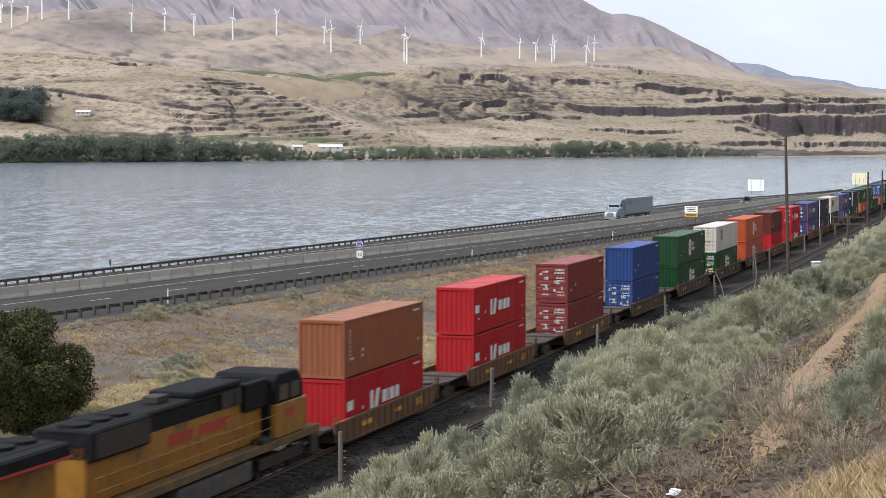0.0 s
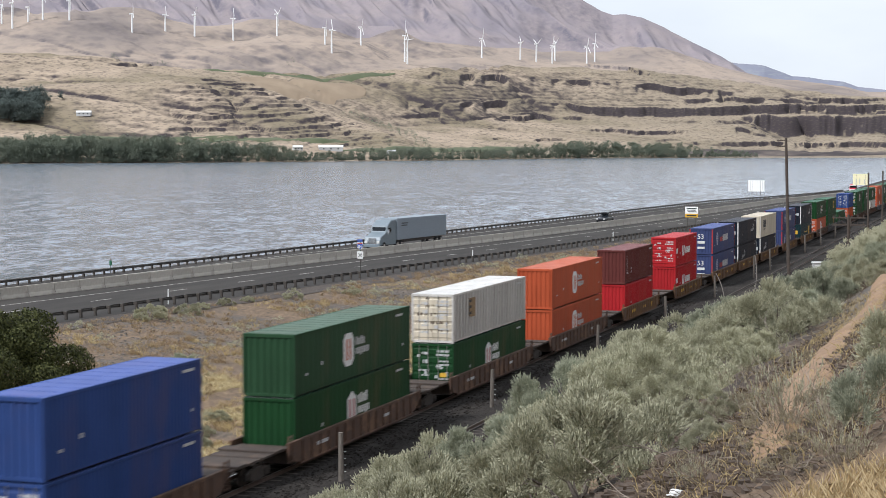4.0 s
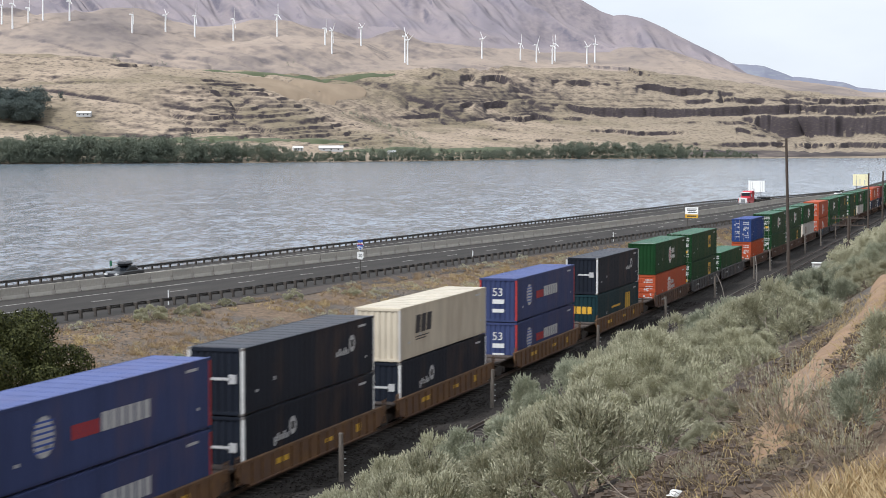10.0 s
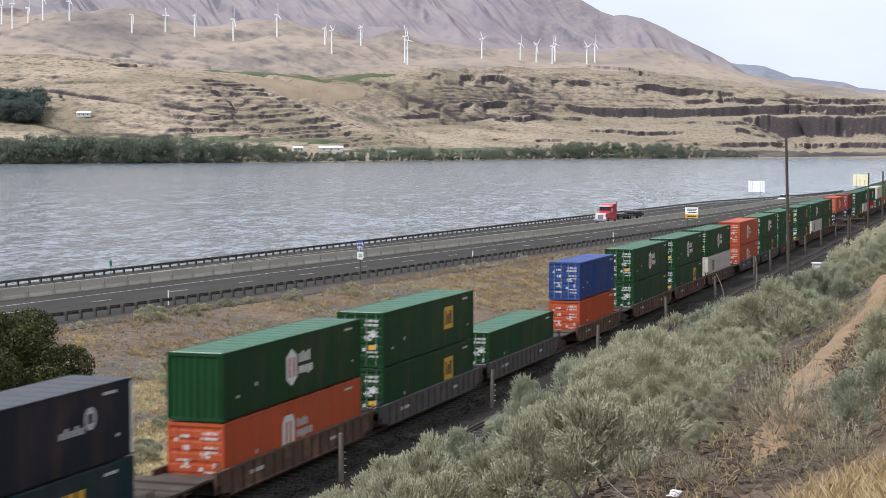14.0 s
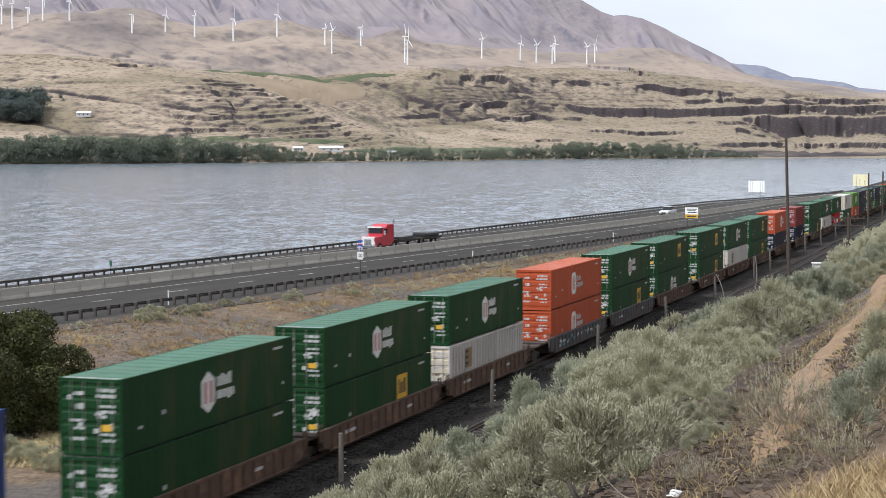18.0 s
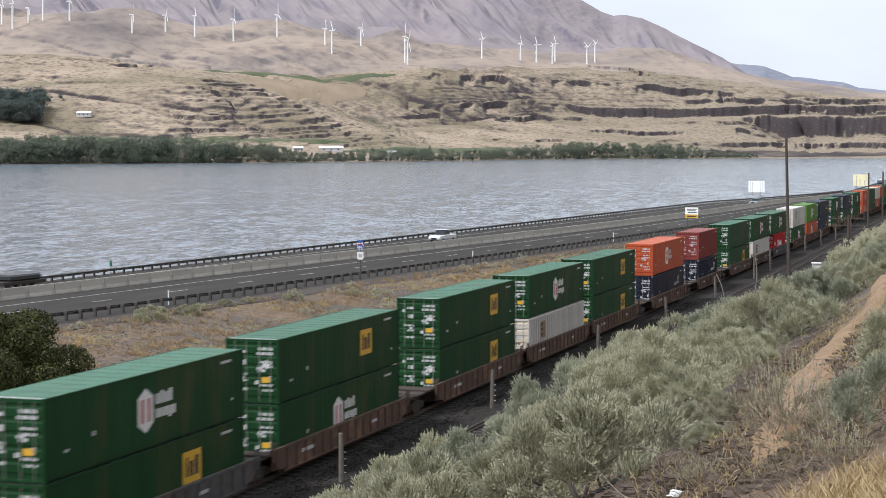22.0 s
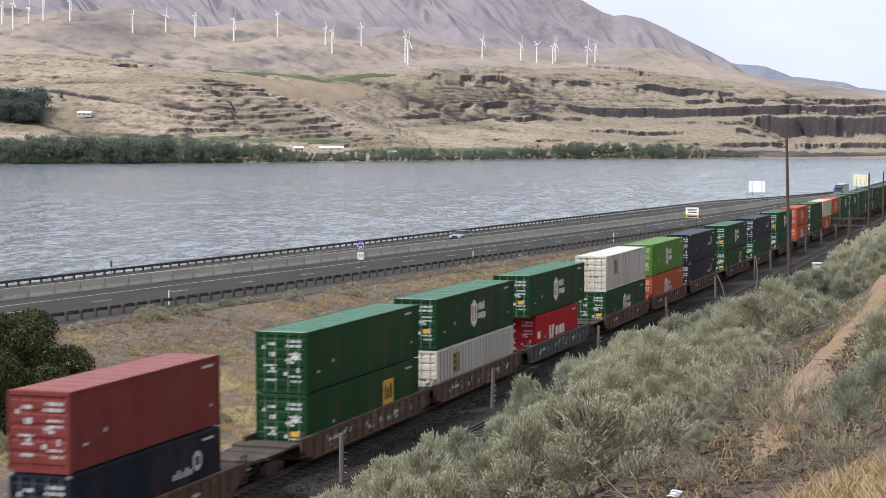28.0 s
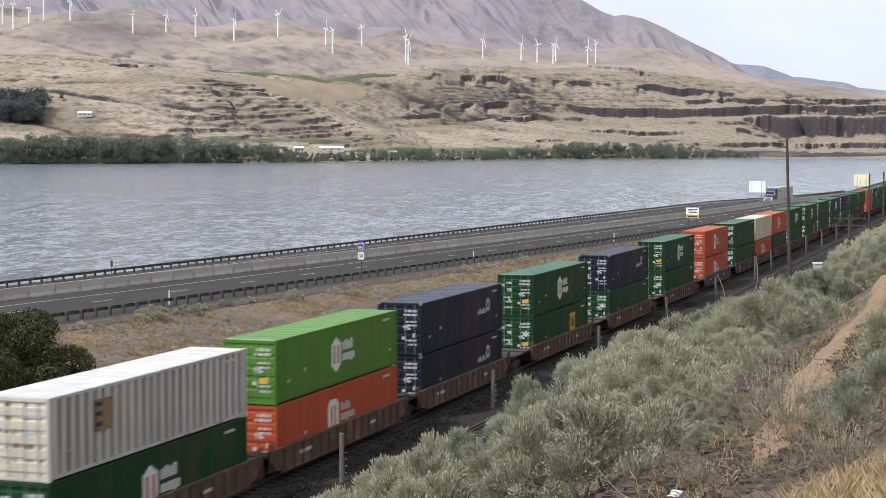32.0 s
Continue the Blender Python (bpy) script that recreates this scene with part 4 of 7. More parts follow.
        if kind == "teal":
            tagged(part("marking", shape(("end blocks", h), lambda: mesh_of(boxes(*[(-L / 2 + 0.02, -L / 2 + 0.034, y, y + 0.34, h * 0.48, h * 0.68) for y in (-0.8, -0.36, 0.08, 0.52)]), M["mark_yellow"])), M["mark_yellow"], top, "yellow block logo on the end"), kind="stuff")
        if kind == "globe":
            tm = shape(("fifty three",), lambda: text_mesh("53", 0.75, M["mark_white"]))
            t = part("marking", tm, M["mark_white"], top, "white 53 painted on the end")
            t.matrix_basis = Matrix.Translation((-L / 2 + 0.03, 0.05, h * 0.6)) @ Euler((math.pi / 2, 0, -math.pi / 2)).to_matrix().to_4x4()
            part("marking", shape(("end bars",), lambda: mesh_of(boxes((-L / 2 + 0.02, -L / 2 + 0.034, -0.4, 0.4, h * 0.42, h * 0.52), (-L / 2 + 0.02, -L / 2 + 0.034, -0.4, 0.4, h * 0.22, h * 0.3)), M["mark_white"])), M["mark_white"], top, "white bars of lettering")
    for k, (cm, rows, up) in enumerate(mark_rows(kind, L, h)):
        me = shape(g + (kind, k), lambda: mesh_of(bars(rows, -w / 2 - 0.002 - up), M[cm]))
        p = part("marking", me, M[cm], top)
        if len(rows) > 1:
            tagged(p, kind="stuff")
    return top


def well_car(L, gap0, gap1, paintwork, label, tag):
    """One unit of an articulated well car; its well is L long, and its end decks reach gap0 ahead and gap1 behind."""
    m = M[paintwork]
    top = tagged(new("well_car"), label, "railcar", group="well cars of the stack train")
    hw = 1.46
    for f in (-1, 1):
        y0, y1 = sorted((f * hw, f * (hw - 0.1)))
        prof = [(-L / 2 - 0.9, 0.95), (-L / 2 - 0.2, 0.42), (-L / 2 + 0.6, 0.3), (L / 2 - 0.6, 0.3), (L / 2 + 0.2, 0.42), (L / 2 + 0.9, 0.95), (L / 2 + 0.9, 1.25), (-L / 2 - 0.9, 1.25)]
        bm = bmesh.new()
        prism(bm, prof, y0, y1)
        s = part("side_sill", bm, m, top, bevel=0.01)
        part("top_chord", boxes((-L / 2 - 0.95, L / 2 + 0.95, *sorted((f * (hw + 0.03), f * (hw - 0.14))), 1.25, 1.36)), m, top, bevel=0.012)
        part("bottom_chord", boxes((-L / 2 + 0.4, L / 2 - 0.4, *sorted((f * (hw + 0.04), f * (hw - 0.16))), 0.22, 0.31)), m, top, bevel=0.01)
        rib = shape(("rib",), lambda: mesh_of(boxes((-0.05, 0.05, -0.045, 0.045, 0.31, 1.25)), m, 0.008))
        for k in range(15 if f < 0 else 0):
            part("rib", rib, m, s).matrix_basis = pose(-L / 2 + 0.7 + k * (L - 1.4) / 14, f * (hw + 0.02), 0)
    for k in range(4):
        x = -L / 2 + 0.8 + k * (L - 1.6) / 3
        part("cross_bearer", boxes((x - 0.25, x + 0.25, -1.36, 1.36, 0.24, 0.34)), m, top)
    for e, gp in ((-1, gap0), (1, gap1)):
        a, b = sorted((e * (L / 2 + 0.25), e * (L / 2 + gp - 0.12)))
        part("end_deck", boxes((a, b, -1.3, 1.3, 1.02, 1.12), (a, b, -0.25, 0.25, 0.72, 1.02)), M["deck"], top, bevel=0.008)
        part("end_bulkhead", boxes((*sorted((e * (L / 2 + 0.16), e * (L / 2 + 0.24))), -1.4, 1.4, 0.3, 1.04)), M["deck"], top)
        part("deck_step", boxes(((a + b) / 2 - 0.5, (a + b) / 2 + 0.5, -1.42, 1.42, 1.12, 1.22)), M["deck"], top, bevel=0.01)
        part("end_ladder", boxes((e * (L / 2 + 0.55) - 0.03, e * (L / 2 + 0.55) + 0.03, -1.5, -1.44, 0.45, 1.7), (e * (L / 2 + 0.95) - 0.03, e * (L / 2 + 0.95) + 0.03, -1.5, -1.44, 0.45, 1.7), *[(min(e * (L / 2 + 0.55), e * (L / 2 + 0.95)), max(e * (L / 2 + 0.55), e * (L / 2 + 0.95)), -1.49, -1.45, z, z + 0.03) for z in (0.5, 0.85, 1.2, 1.6)]), m, top)
    # the truck behind the unit
    tx = L / 2 + gap1
    truck = part("truck", boxes((tx - 0.2, tx + 0.2, -1.0, 1.0, 0.45, 0.8)), M["iron"], top, "dark cast truck under the deck")
    frame_me = shape(("sideframe",), lambda: side_frame())
    wheel_me = shape(("wheel",), lambda: mesh_of(lathe(((0, -0.07, 0), (0, 0.07, 0), 0.42), ((0, -0.09, 0), (0, 0.09, 0), 0.14), sides=20), M["iron"]))
    for f in (-1, 1):
        part("side_frame", frame_me, M["iron"], truck).matrix_basis = pose(tx, f * 1.02, 0)
        for dx in (-0.89, 0.89):
            part("wheel", wheel_me, M["iron"], truck).matrix_basis = pose(tx + dx, f * 0.77, 0.42)
    rows = {"y": [(-L * 0.3, -L * 0.3 + 1.4, 0.7, 0.95), (L * 0.05, L * 0.05 + 1.0, 0.72, 0.92), (L * 0.3, L * 0.3 + 0.7, 0.6, 1.0)], "n": [(-L * 0.35, -L * 0.35 + 1.6, 0.75, 0.92), (L * 0.2, L * 0.2 + 0.9, 0.75, 0.9)]}[tag[0]]
    part("marking", bars(rows, -hw - 0.002), M["mark_yellow" if tag[0] == "y" else "mark_pale"], top, "worn lettering that cannot be read")["kind"] = "stuff"
    if "g" in tag:
        g1, g2 = [], []
        rg = random.Random(int(L * 10 + gap0 * 100 + gap1 * 37))
        for k in range(26):
            x, z = rg.uniform(-L * 0.4, L * 0.4), rg.uniform(0.45, 0.9)
            (g1 if k % 2 else g2).append([(x, z), (x + rg.uniform(0.1, 0.3), z + rg.uniform(-0.1, 0.1)), (x + rg.uniform(0.25, 0.5), z + rg.uniform(0.1, 0.3)), (x + rg.uniform(0, 0.15), z + 0.22)])
        part("graffiti", bars(g1, -hw - 0.002), M["mark_cyan"], top, "faded painted scrawl")
        part("graffiti", bars(g2, -hw - 0.004), M["mark_pale"], top, "faded painted scrawl")
    return top


def side_frame():
    bm = bmesh.new()
    prism(bm, [(-1.25, 0.3), (-1.25, 0.58), (-0.6, 0.72), (0.6, 0.72), (1.25, 0.58), (1.25, 0.3), (0.85, 0.34), (0.45, 0.14), (-0.45, 0.14), (-0.85, 0.34)], -0.09, 0.09)
    for dx in (-0.89, 0.89):
        tube(bm, (dx, -0.16, 0.42), (dx, 0.16, 0.42), 0.16, sides=10)
    return mesh_of(bm, M["iron"], 0.01)


# front of the lower box on the line at 16 s; then lower and upper box (long?, colour, marking, leading end)
B = {
    "brown": (0, "brown", "wide", "panel"), "kred": (0, "red", "line", "panel"), "kdoor": (0, "red", "line", "door"), "mar": (0, "maroon", "none", "door"),
    "bb": (0, "bblue", "none", "panel"), "bbd": (0, "bblue", "none", "door"), "dg": (1, "dkgreen", "oval", "panel"), "gp": (1, "green", "hex", "panel"),
    "gh": (1, "green", "hex", "door"), "ge": (1, "green", "square", "door"), "gn": (1, "green", "none", "door"), "wh": (1, "white", "patch", "door"), "whp": (1, "white", "patch", "panel"),
    "or": (1, "orange", "oval", "panel"), "ord": (1, "orange", "oval", "door"), "wine": (0, "wine", "wide", "panel"), "rp": (0, "red", "none", "panel"),
    "bl": (1, "blue", "globe", "panel"), "bk": (1, "black", "swoosh", "panel"), "bkl": (1, "black", "swoosh_ahead", "panel"), "cr": (1, "cream", "block", "panel"), "tl": (1, "teal", "teal", "panel"),
    "nv": (1, "navy", "swoosh", "door"), "nv4": (0, "navy", "swoosh", "door"), "gr": (1, "grey", "patch", "door"), "lm": (1, "lime", "hex", "door"), "o4": (0, "orange", "none", "door"), "cd": (1, "cream", "none", "door"),
}
STACKS = [
    (-302.2, "kred", "brown", "y"), (-280.3, "kred", "kred", "y"), (-256.3, "mar", "mar", "y"), (-232.6, "bbd", "bb", "r"), (-210.9, "gp", "dg", "r"), (-186.9, "gh", "wh", "r"),
    (-163.5, "or", "or", "r"), (-138.1, "rp", "wine", "y"), (-114.2, "kred", "kdoor", "y"), (-91.9, "bl", "bl", "y"), (-72.6, "bkl", "bk", "y"), (-52.4, "bkl", "cr", "y"), (-29.0, "bl", "bl", "y"), (-5.0, "tl", "bk", "y"),
    (19.0, "ord", "gp", "r"), (38.5, "ge", "ge", "k"), (58.2, "gn", "", "k"), (82.8, "o4", "bbd", "r"), (102.7, "gn", "gh", "r"), (122.7, "ge", "gh", "r"), (142.3, "wh", "gh", "r"), (166.1, "ord", "ord", "kg"),
    (186.2, "ge", "gh", "k"), (206.1, "gh", "ge", "r"), (229.3, "ge", "ge", "r"), (249.0, "wh", "gh", "r"), (268.3, "ge", "ge", "r"), (292.6, "nv", "ord", "r"), (318.2, "nv4", "mar", "r"), (339.6, "ge", "gn", "rg"), (359.0, "wh", "gh", "rg"), (379.3, "kdoor", "gh", "kg"),
    (403.1, "gh", "wh", "r"), (422.4, "ord", "lm", "r"), (442.6, "nv", "nv", "r"), (466.7, "ge", "gh", "r"), (490.6, "gn", "nv", "r"), (514.8, "gn", "gh", "r"), (537.7, "ord", "ord", "k"), (559.9, "gn", "gn", "r"), (577.2, "ord", "cd", "r"), (594.1, "gn", "ord", "r"),
    (615.1, "gn", "gh", "r"), (637.6, "ge", "gh", "r"), (658.5, "gn", "gn", "r"), (680.0, "gn", "gh", "r"), (702.0, "gn", "nv", "r"), (723.0, "gn", "gn", "r"), (744.0, "mar", "gn", "r"), (765.0, "ord", "ord", "r"), (786.0, "gn", "gh", "r"), (807.0, "gn", "gn", "r"), (828.0, "gn", "gh", "r"),
]
SAY = {"bkl": "black long container with pale posts and a logo near its front", "brown": "brown steel container with ribbed end and sides", "bb": "bright blue steel container with ribbed end", "cr": "cream container with dark painted logo and ribbed end", "tl": "dark teal container with yellow painted logo", "lm": "lime green container with white hexagon mark", "bl": "blue long container with red corner posts and a white 53", "bk": "black long container with pale posts and logo", "or": "orange long container with white hexagon mark", "ord": "orange long container with doors and white marks", "kred": "red container with white block logo on its side", "kdoor": "red container with doors and white block logo", "mar": "maroon container with barred doors and white labels", "wh": "dirty white ribbed long container with rust-streaked doors", "wine": "dark wine-red container with ribbed sides", "rp": "plain red container with ribbed end", "nv": "dark navy long container with barred doors", "nv4": "dark navy container with barred doors", "gh": "dark green long container with white hexagon mark", "ge": "dark green long container with yellow square mark", "gn": "dark green long container with barred doors", "gp": "green long container with hexagon mark and ribbed end", "dg": "weathered dark green container with a worn logo", "bbd": "blue steel container with barred doors", "o4": "orange-red container with doors and pale labels", "cd": "cream long container with rusted doors"}
PAINTWORK = {"y": ("sill_yellow", "weathered yellow well car under stacked containers"), "r": ("sill_rust", "rusty brown well car under stacked containers"), "k": ("sill_grey", "dirty grey well car under stacked containers")}


def ends(k):
    """Where the well of unit k begins and ends, for wells that are centred under their boxes."""
    x, low, up, _ = STACKS[k]
    L = 16.15 if (B[low][0] or (up and B[up][0])) else 12.19
    mid = x + (16.15 if B[low][0] else 12.19) / 2 if not (up and B[up][0]) else x + 16.15 / 2
    return mid, L


MADE = {}
for k, (x, low, up, tone) in enumerate(STACKS):
    mid, L = ends(k)
    well = 16.6 if L > 13 else 14.2
    ahead = mid - ends(k - 1)[0] if k else 20.6
    behind = ends(k + 1)[0] - mid if k + 1 < len(STACKS) else 20.6
    g0 = ahead / 2 - well / 2
    g1 = behind / 2 - well / 2
    pw, lab = PAINTWORK[tone[0]]
    car = well_car(well, max(g0, 1.2), max(g1, 1.2), pw, lab, ("y" if tone[0] == "y" else "n") + ("g" if "g" in tone else ""))
    ride(car, mid, 0.0)
    z = 0.31
    for key in (low, up):
        if not key:
            continue
        long, colour, kind, end = B[key]
        if key in MADE:
            c = copy_thing(MADE[key], pose(0, 0, 0))
        else:
            c = MADE[key] = container(long, colour, kind, end, SAY[key], post={"bl": "mark_red", "bk": "mark_white", "bkl": "mark_white", "cr": "white"}.get(key))
        ride(c, mid, z)
        z += 2.945


# ---- locomotives at the head of the train ----
def locomotive(label, wide):
    """A six-axle diesel locomotive, cab towards +x; its rail level is z 0."""
    L = 21.6
    top = tagged(new("locomotive"), label, "locomotive", group="locomotives")
    Y, G, K = M["loco_yellow"], M["loco_grey"], M["iron"]
    part("underframe", boxes((-L / 2, L / 2, -1.5, 1.5, 1.35, 1.72)), M["loco_frame"], top, bevel=0.03)
    hood = part("long_hood", boxes((-L / 2 + 0.7, 5.6, -0.95, 0.95, 1.75, 4.25)), Y, top, bevel=0.06)
    part("hood_roof", boxes((-L / 2 + 0.7, 5.6, -1.0, 1.0, 4.25, 4.5)), G, top, bevel=0.08)
    part("radiator_flare", boxes((-L / 2 + 0.7, -L / 2 + 5.2, -wide, wide, 3.35 if wide < 1.4 else 3.95, 4.48)), G, top, bevel=0.08)
    for x in (-L / 2 + 1.6, -L / 2 + 3.0, -L / 2 + 4.4):
        part("radiator_fan", lathe(((x, 0, 4.48), (x, 0, 4.62), 0.62), sides=18), G, top)
    part("dynamic_brake", boxes((-1.5, 3.0, -1.05, 1.05, 4.5, 4.75)), G, top, bevel=0.06)
    part("exhaust_stack", boxes((-3.4, -2.4, -0.35, 0.35, 4.5, 4.8)), K, top, bevel=0.03)
    part("inertial_filter", boxes((3.1, 5.5, -1.2, 1.2, 3.3, 4.5)), G, top, bevel=0.05)
    cab = part("cab", boxes((5.6, 8.9, -1.52, 1.52, 1.75, 3.3)), Y, top, bevel=0.05)
    bm = bmesh.new()
    prism(bm, [(5.6, 3.3), (8.9, 3.3), (8.7, 4.15), (8.2, 4.62), (5.9, 4.62), (5.6, 4.4)], -1.5, 1.5)
    part("cab_roof", bm, G, cab, bevel=0.05)
    for x0, x1 in ((6.0, 7.0), (7.3, 8.3)):
        part("cab_window", boxes((x0, x1, -1.53, -1.49, 3.42, 4.12)), M["glass"], cab)
    for x0, x1 in ((1.0, 2.2), (2.35, 3.0)):
        part("air_intake", boxes((x0, x1, -1.07, -1.04, 3.72, 4.4)), K, top, bevel=0.01)
    part("cab_door", boxes((5.3, 5.62, -1.3, -0.7, 1.8, 3.9)), G, cab, bevel=0.02)
    part("cab_step", boxes((4.2, 5.4, -1.5, -0.98, 1.72, 1.95)), K, top, bevel=0.01)
    part("nose", boxes((8.9, 10.3, -1.1, 1.1, 1.75, 3.2)), Y, top, bevel=0.15)
    part("hood_grille", boxes((-L / 2 + 0.95, -L / 2 + 5.15, -wide - 0.015, -wide + 0.005, 3.45 if wide < 1.4 else 4.1, 4.35)), K, top)
    if wide > 1.4:
        for f in (-1, 1):
            part("flare_stripe", boxes((-L / 2 + 0.68, -L / 2 + 5.25, *sorted((f * (wide + 0.012), f * (wide - 0.03))), 3.93, 4.03)), M["mark_red"], top)
        part("flare_stripe", boxes((-L / 2 + 0.68, -L / 2 + 0.72, -wide, wide, 3.93, 4.03)), M["mark_red"], top)
    part("end_hood_band", boxes((-L / 2 + 0.685, -L / 2 + 0.7, -0.95, 0.95, 3.9, 4.25)), G, top)
    part("hood_side_band", boxes((-L / 2 + 0.7, 5.6, -0.963, -0.945, 3.68, 4.24)), G, top)
    part("headlight", boxes((-L / 2 + 0.66, -L / 2 + 0.7, -0.3, 0.3, 3.6, 3.8)), M["mark_pale"], top)
    rows = [(-3.6 + 0.45 * k, -3.6 + 0.45 * k + 0.33, 2.9, 3.35) for k in range(13) if k != 5]
    part("marking", bars(rows, -0.957), M["mark_red"], top, "red lettering shown as plain bars")
    part("marking", bars([(6.6 + 0.3 * k, 6.8 + 0.3 * k, 2.6, 3.0) for k in range(4)], -1.525), M["mark_red"], top, "red number shown as plain bars")
    for x in (-9.2, -7.4, -5.6, -3.8, -2.0, -0.2, 1.6, 3.4):
        part("hood_door", boxes((x, x + 1.5, -0.975, -0.945, 1.9, 2.75 if x < 0 else 3.2)), Y, hood, bevel=0.012)
    for z in (2.35, 2.85):
        part("handrail", lathe(((-L / 2 + 0.4, -1.48, z), (5.5, -1.48, z), 0.02), sides=6), Y, top)
    for k in range(10):
        x = -L / 2 + 0.5 + k * 1.72
        part("stanchion", lathe(((x, -1.48, 1.75), (x, -1.48, 2.85), 0.02), sides=6), Y, top)
    part("fuel_tank", boxes((-3.6, 3.4, -1.4, 1.4, 0.3, 1.2)), M["sill_grey"], top, bevel=0.12)
    wheel = shape(("loco wheel",), lambda: mesh_of(lathe(((0, -0.07, 0), (0, 0.07, 0), 0.51), sides=20), M["iron"]))
    for tx in (-7.0, 7.0):
        tr = part("truck", boxes((tx - 2.6, tx + 2.6, -1.25, -1.0, 0.5, 1.0), (tx - 2.6, tx + 2.6, 1.0, 1.25, 0.5, 1.0), (tx - 0.4, tx + 0.4, -1.0, 1.0, 0.55, 0.95)), K, top, bevel=0.03)
        for dx in (-1.85, 0, 1.85):
            for f in (-1, 1):
                part("wheel", wheel, K, tr).matrix_basis = pose(tx + dx, f * 0.78, 0.51)
    part("coupler", boxes((L / 2, L / 2 + 0.7, -0.2, 0.2, 0.75, 1.05)), K, top, bevel=0.04)
    part("steps", boxes((L / 2 - 1.2, L / 2 - 0.4, -1.58, -1.4, 0.5, 1.35), (-L / 2 + 0.3, -L / 2 + 1.0, -1.58, -1.4, 0.5, 1.35)), K, top)
    return top


loco = locomotive("yellow diesel locomotive with dark grey roof and red lettering", 1.22)
ride(loco, -317.0, 0.0)
second = locomotive("yellow diesel locomotive with wide dark radiator and red stripe", 1.55)
ride(second, -317.0 - 22.2, 0.0, True)

# ---- wind turbines on the hills ----
ROTORS = []
# image column of every turbine, and the image rows of its foot and hub
SITES = ((8, 44, 11), (28, 52, 8), (55, 40, 15), (80, 37, -5), (128, 38, 4), (237, 59, 27), (295, 58, 29), (348, 67, 30), (415, 74, 36), (492, 66, 28), (578, 81, 52), (589, 96, 56), (640, 82, 51), (718, 112, 66), (721, 116, 73), (854, 105, 71), (922, 108, 79), (950, 112, 81), (976, 115, 84), (982, 110, 80), (1039, 115, 85), (1051, 112, 80))


def turbine(hub):
    """A three-bladed turbine with its hub at that height."""
    top = tagged(new("wind_turbine"), "white three-bladed wind turbine on a dry hill", "wind turbine", group="wind turbines on the hills")
    part("tower", lathe(((0, 0, -6), (0, 0, hub - 1.2), 1.9, 1.25), sides=16), M["tower"], top, smooth=False)
    part("nacelle", boxes((-1.3, 5.2, -1.2, 1.2, hub - 1.3, hub + 1.3)), M["tower"], top, bevel=0.3)
    rotor = part("rotor", lathe(((-1.6, 0, 0), (0.4, 0, 0), 0.7, 1.3), sides=12), M["tower"], top)
    R = hub * 0.56
    for k in range(3):
        bm = bmesh.new()
        c, s = math.cos(k * math.tau / 3), math.sin(k * math.tau / 3)
        rows = []
        for f, ch in ((0.0, 0.55), (0.08, 0.6), (0.22, 1.25), (0.6, 0.8), (1.0, 0.25)):
            r = f * R
            rows.append([bm.verts.new((-0.6 + dx, y * c - r * s, y * s + r * c)) for dx, y in ((-0.35, -ch * 0.5), (0.35, -ch * 0.5), (0.3, ch), (-0.3, ch))])
        for a, b in zip(rows, rows[1:]):
            for i in range(4):
                bm.faces.new((a[i], a[(i + 1) % 4], b[(i + 1) % 4], b[i]))
        part("blade", bm, M["tower"], rotor)
    rotor.matrix_basis = pose(-1.6, 0, hub)
    return top, rotor


RISE = HORIZON - (FZ - EYE.z) / W * LENS
for i, (bx, foot, hub) in enumerate(SITES):
    j = int(np.argmin(np.abs(us - (bx - 784) / LENS)))
    rows = np.nonzero((RISE[:, j] <= foot) & (W[:, j] > 2700))[0]
    r = rows[0] if len(rows) else FZ.shape[0] - 20
    w = W[r, j]
    # tower height fitted to the view at that distance
    high = (foot - hub) * w / LENS
    tb, rotor = turbine(high)
    tb.matrix_basis = pose(FX[r, j], FY[r, j], FZ[r, j], 0, 0, HEADING + 90 + 18 + 6 * math.sin(i * 2.3))
    ROTORS.append((rotor, high, i * 47.0 % 120, 88 + 5 * math.sin(i * 1.7)))


# ---- vehicles on the highway ----
def lane_pose(x):
    """On the far carriageway, nose towards -x."""
    d = 109.3 + 1.3 - 0.129 * x
    if x > 400:
        d = 109.3 + 1.3 - 0.129 * 400 + (road_y(x, 0.45) - road_y(400.0, 0.45))
    h = -7.35 if x < 400 else math.degrees(math.atan(road_y(x + 1, 0.45) - road_y(x - 1, 0.45)))
    return pose(x, d, ROAD_Z + 0.075 + float(road_fall(x)), 0, 0, h)


def wheels(top, places, r, width):
    for x, y in places:
        t = part("wheel", lathe(((x, y - width / 2, r), (x, y + width / 2, r), r), sides=16), M["tyre"], top)
        part("rim", lathe(((x, y - width / 2 - 0.02, r), (x, y + width / 2 + 0.02, r), r * 0.55), sides=12), M["chrome"], t)


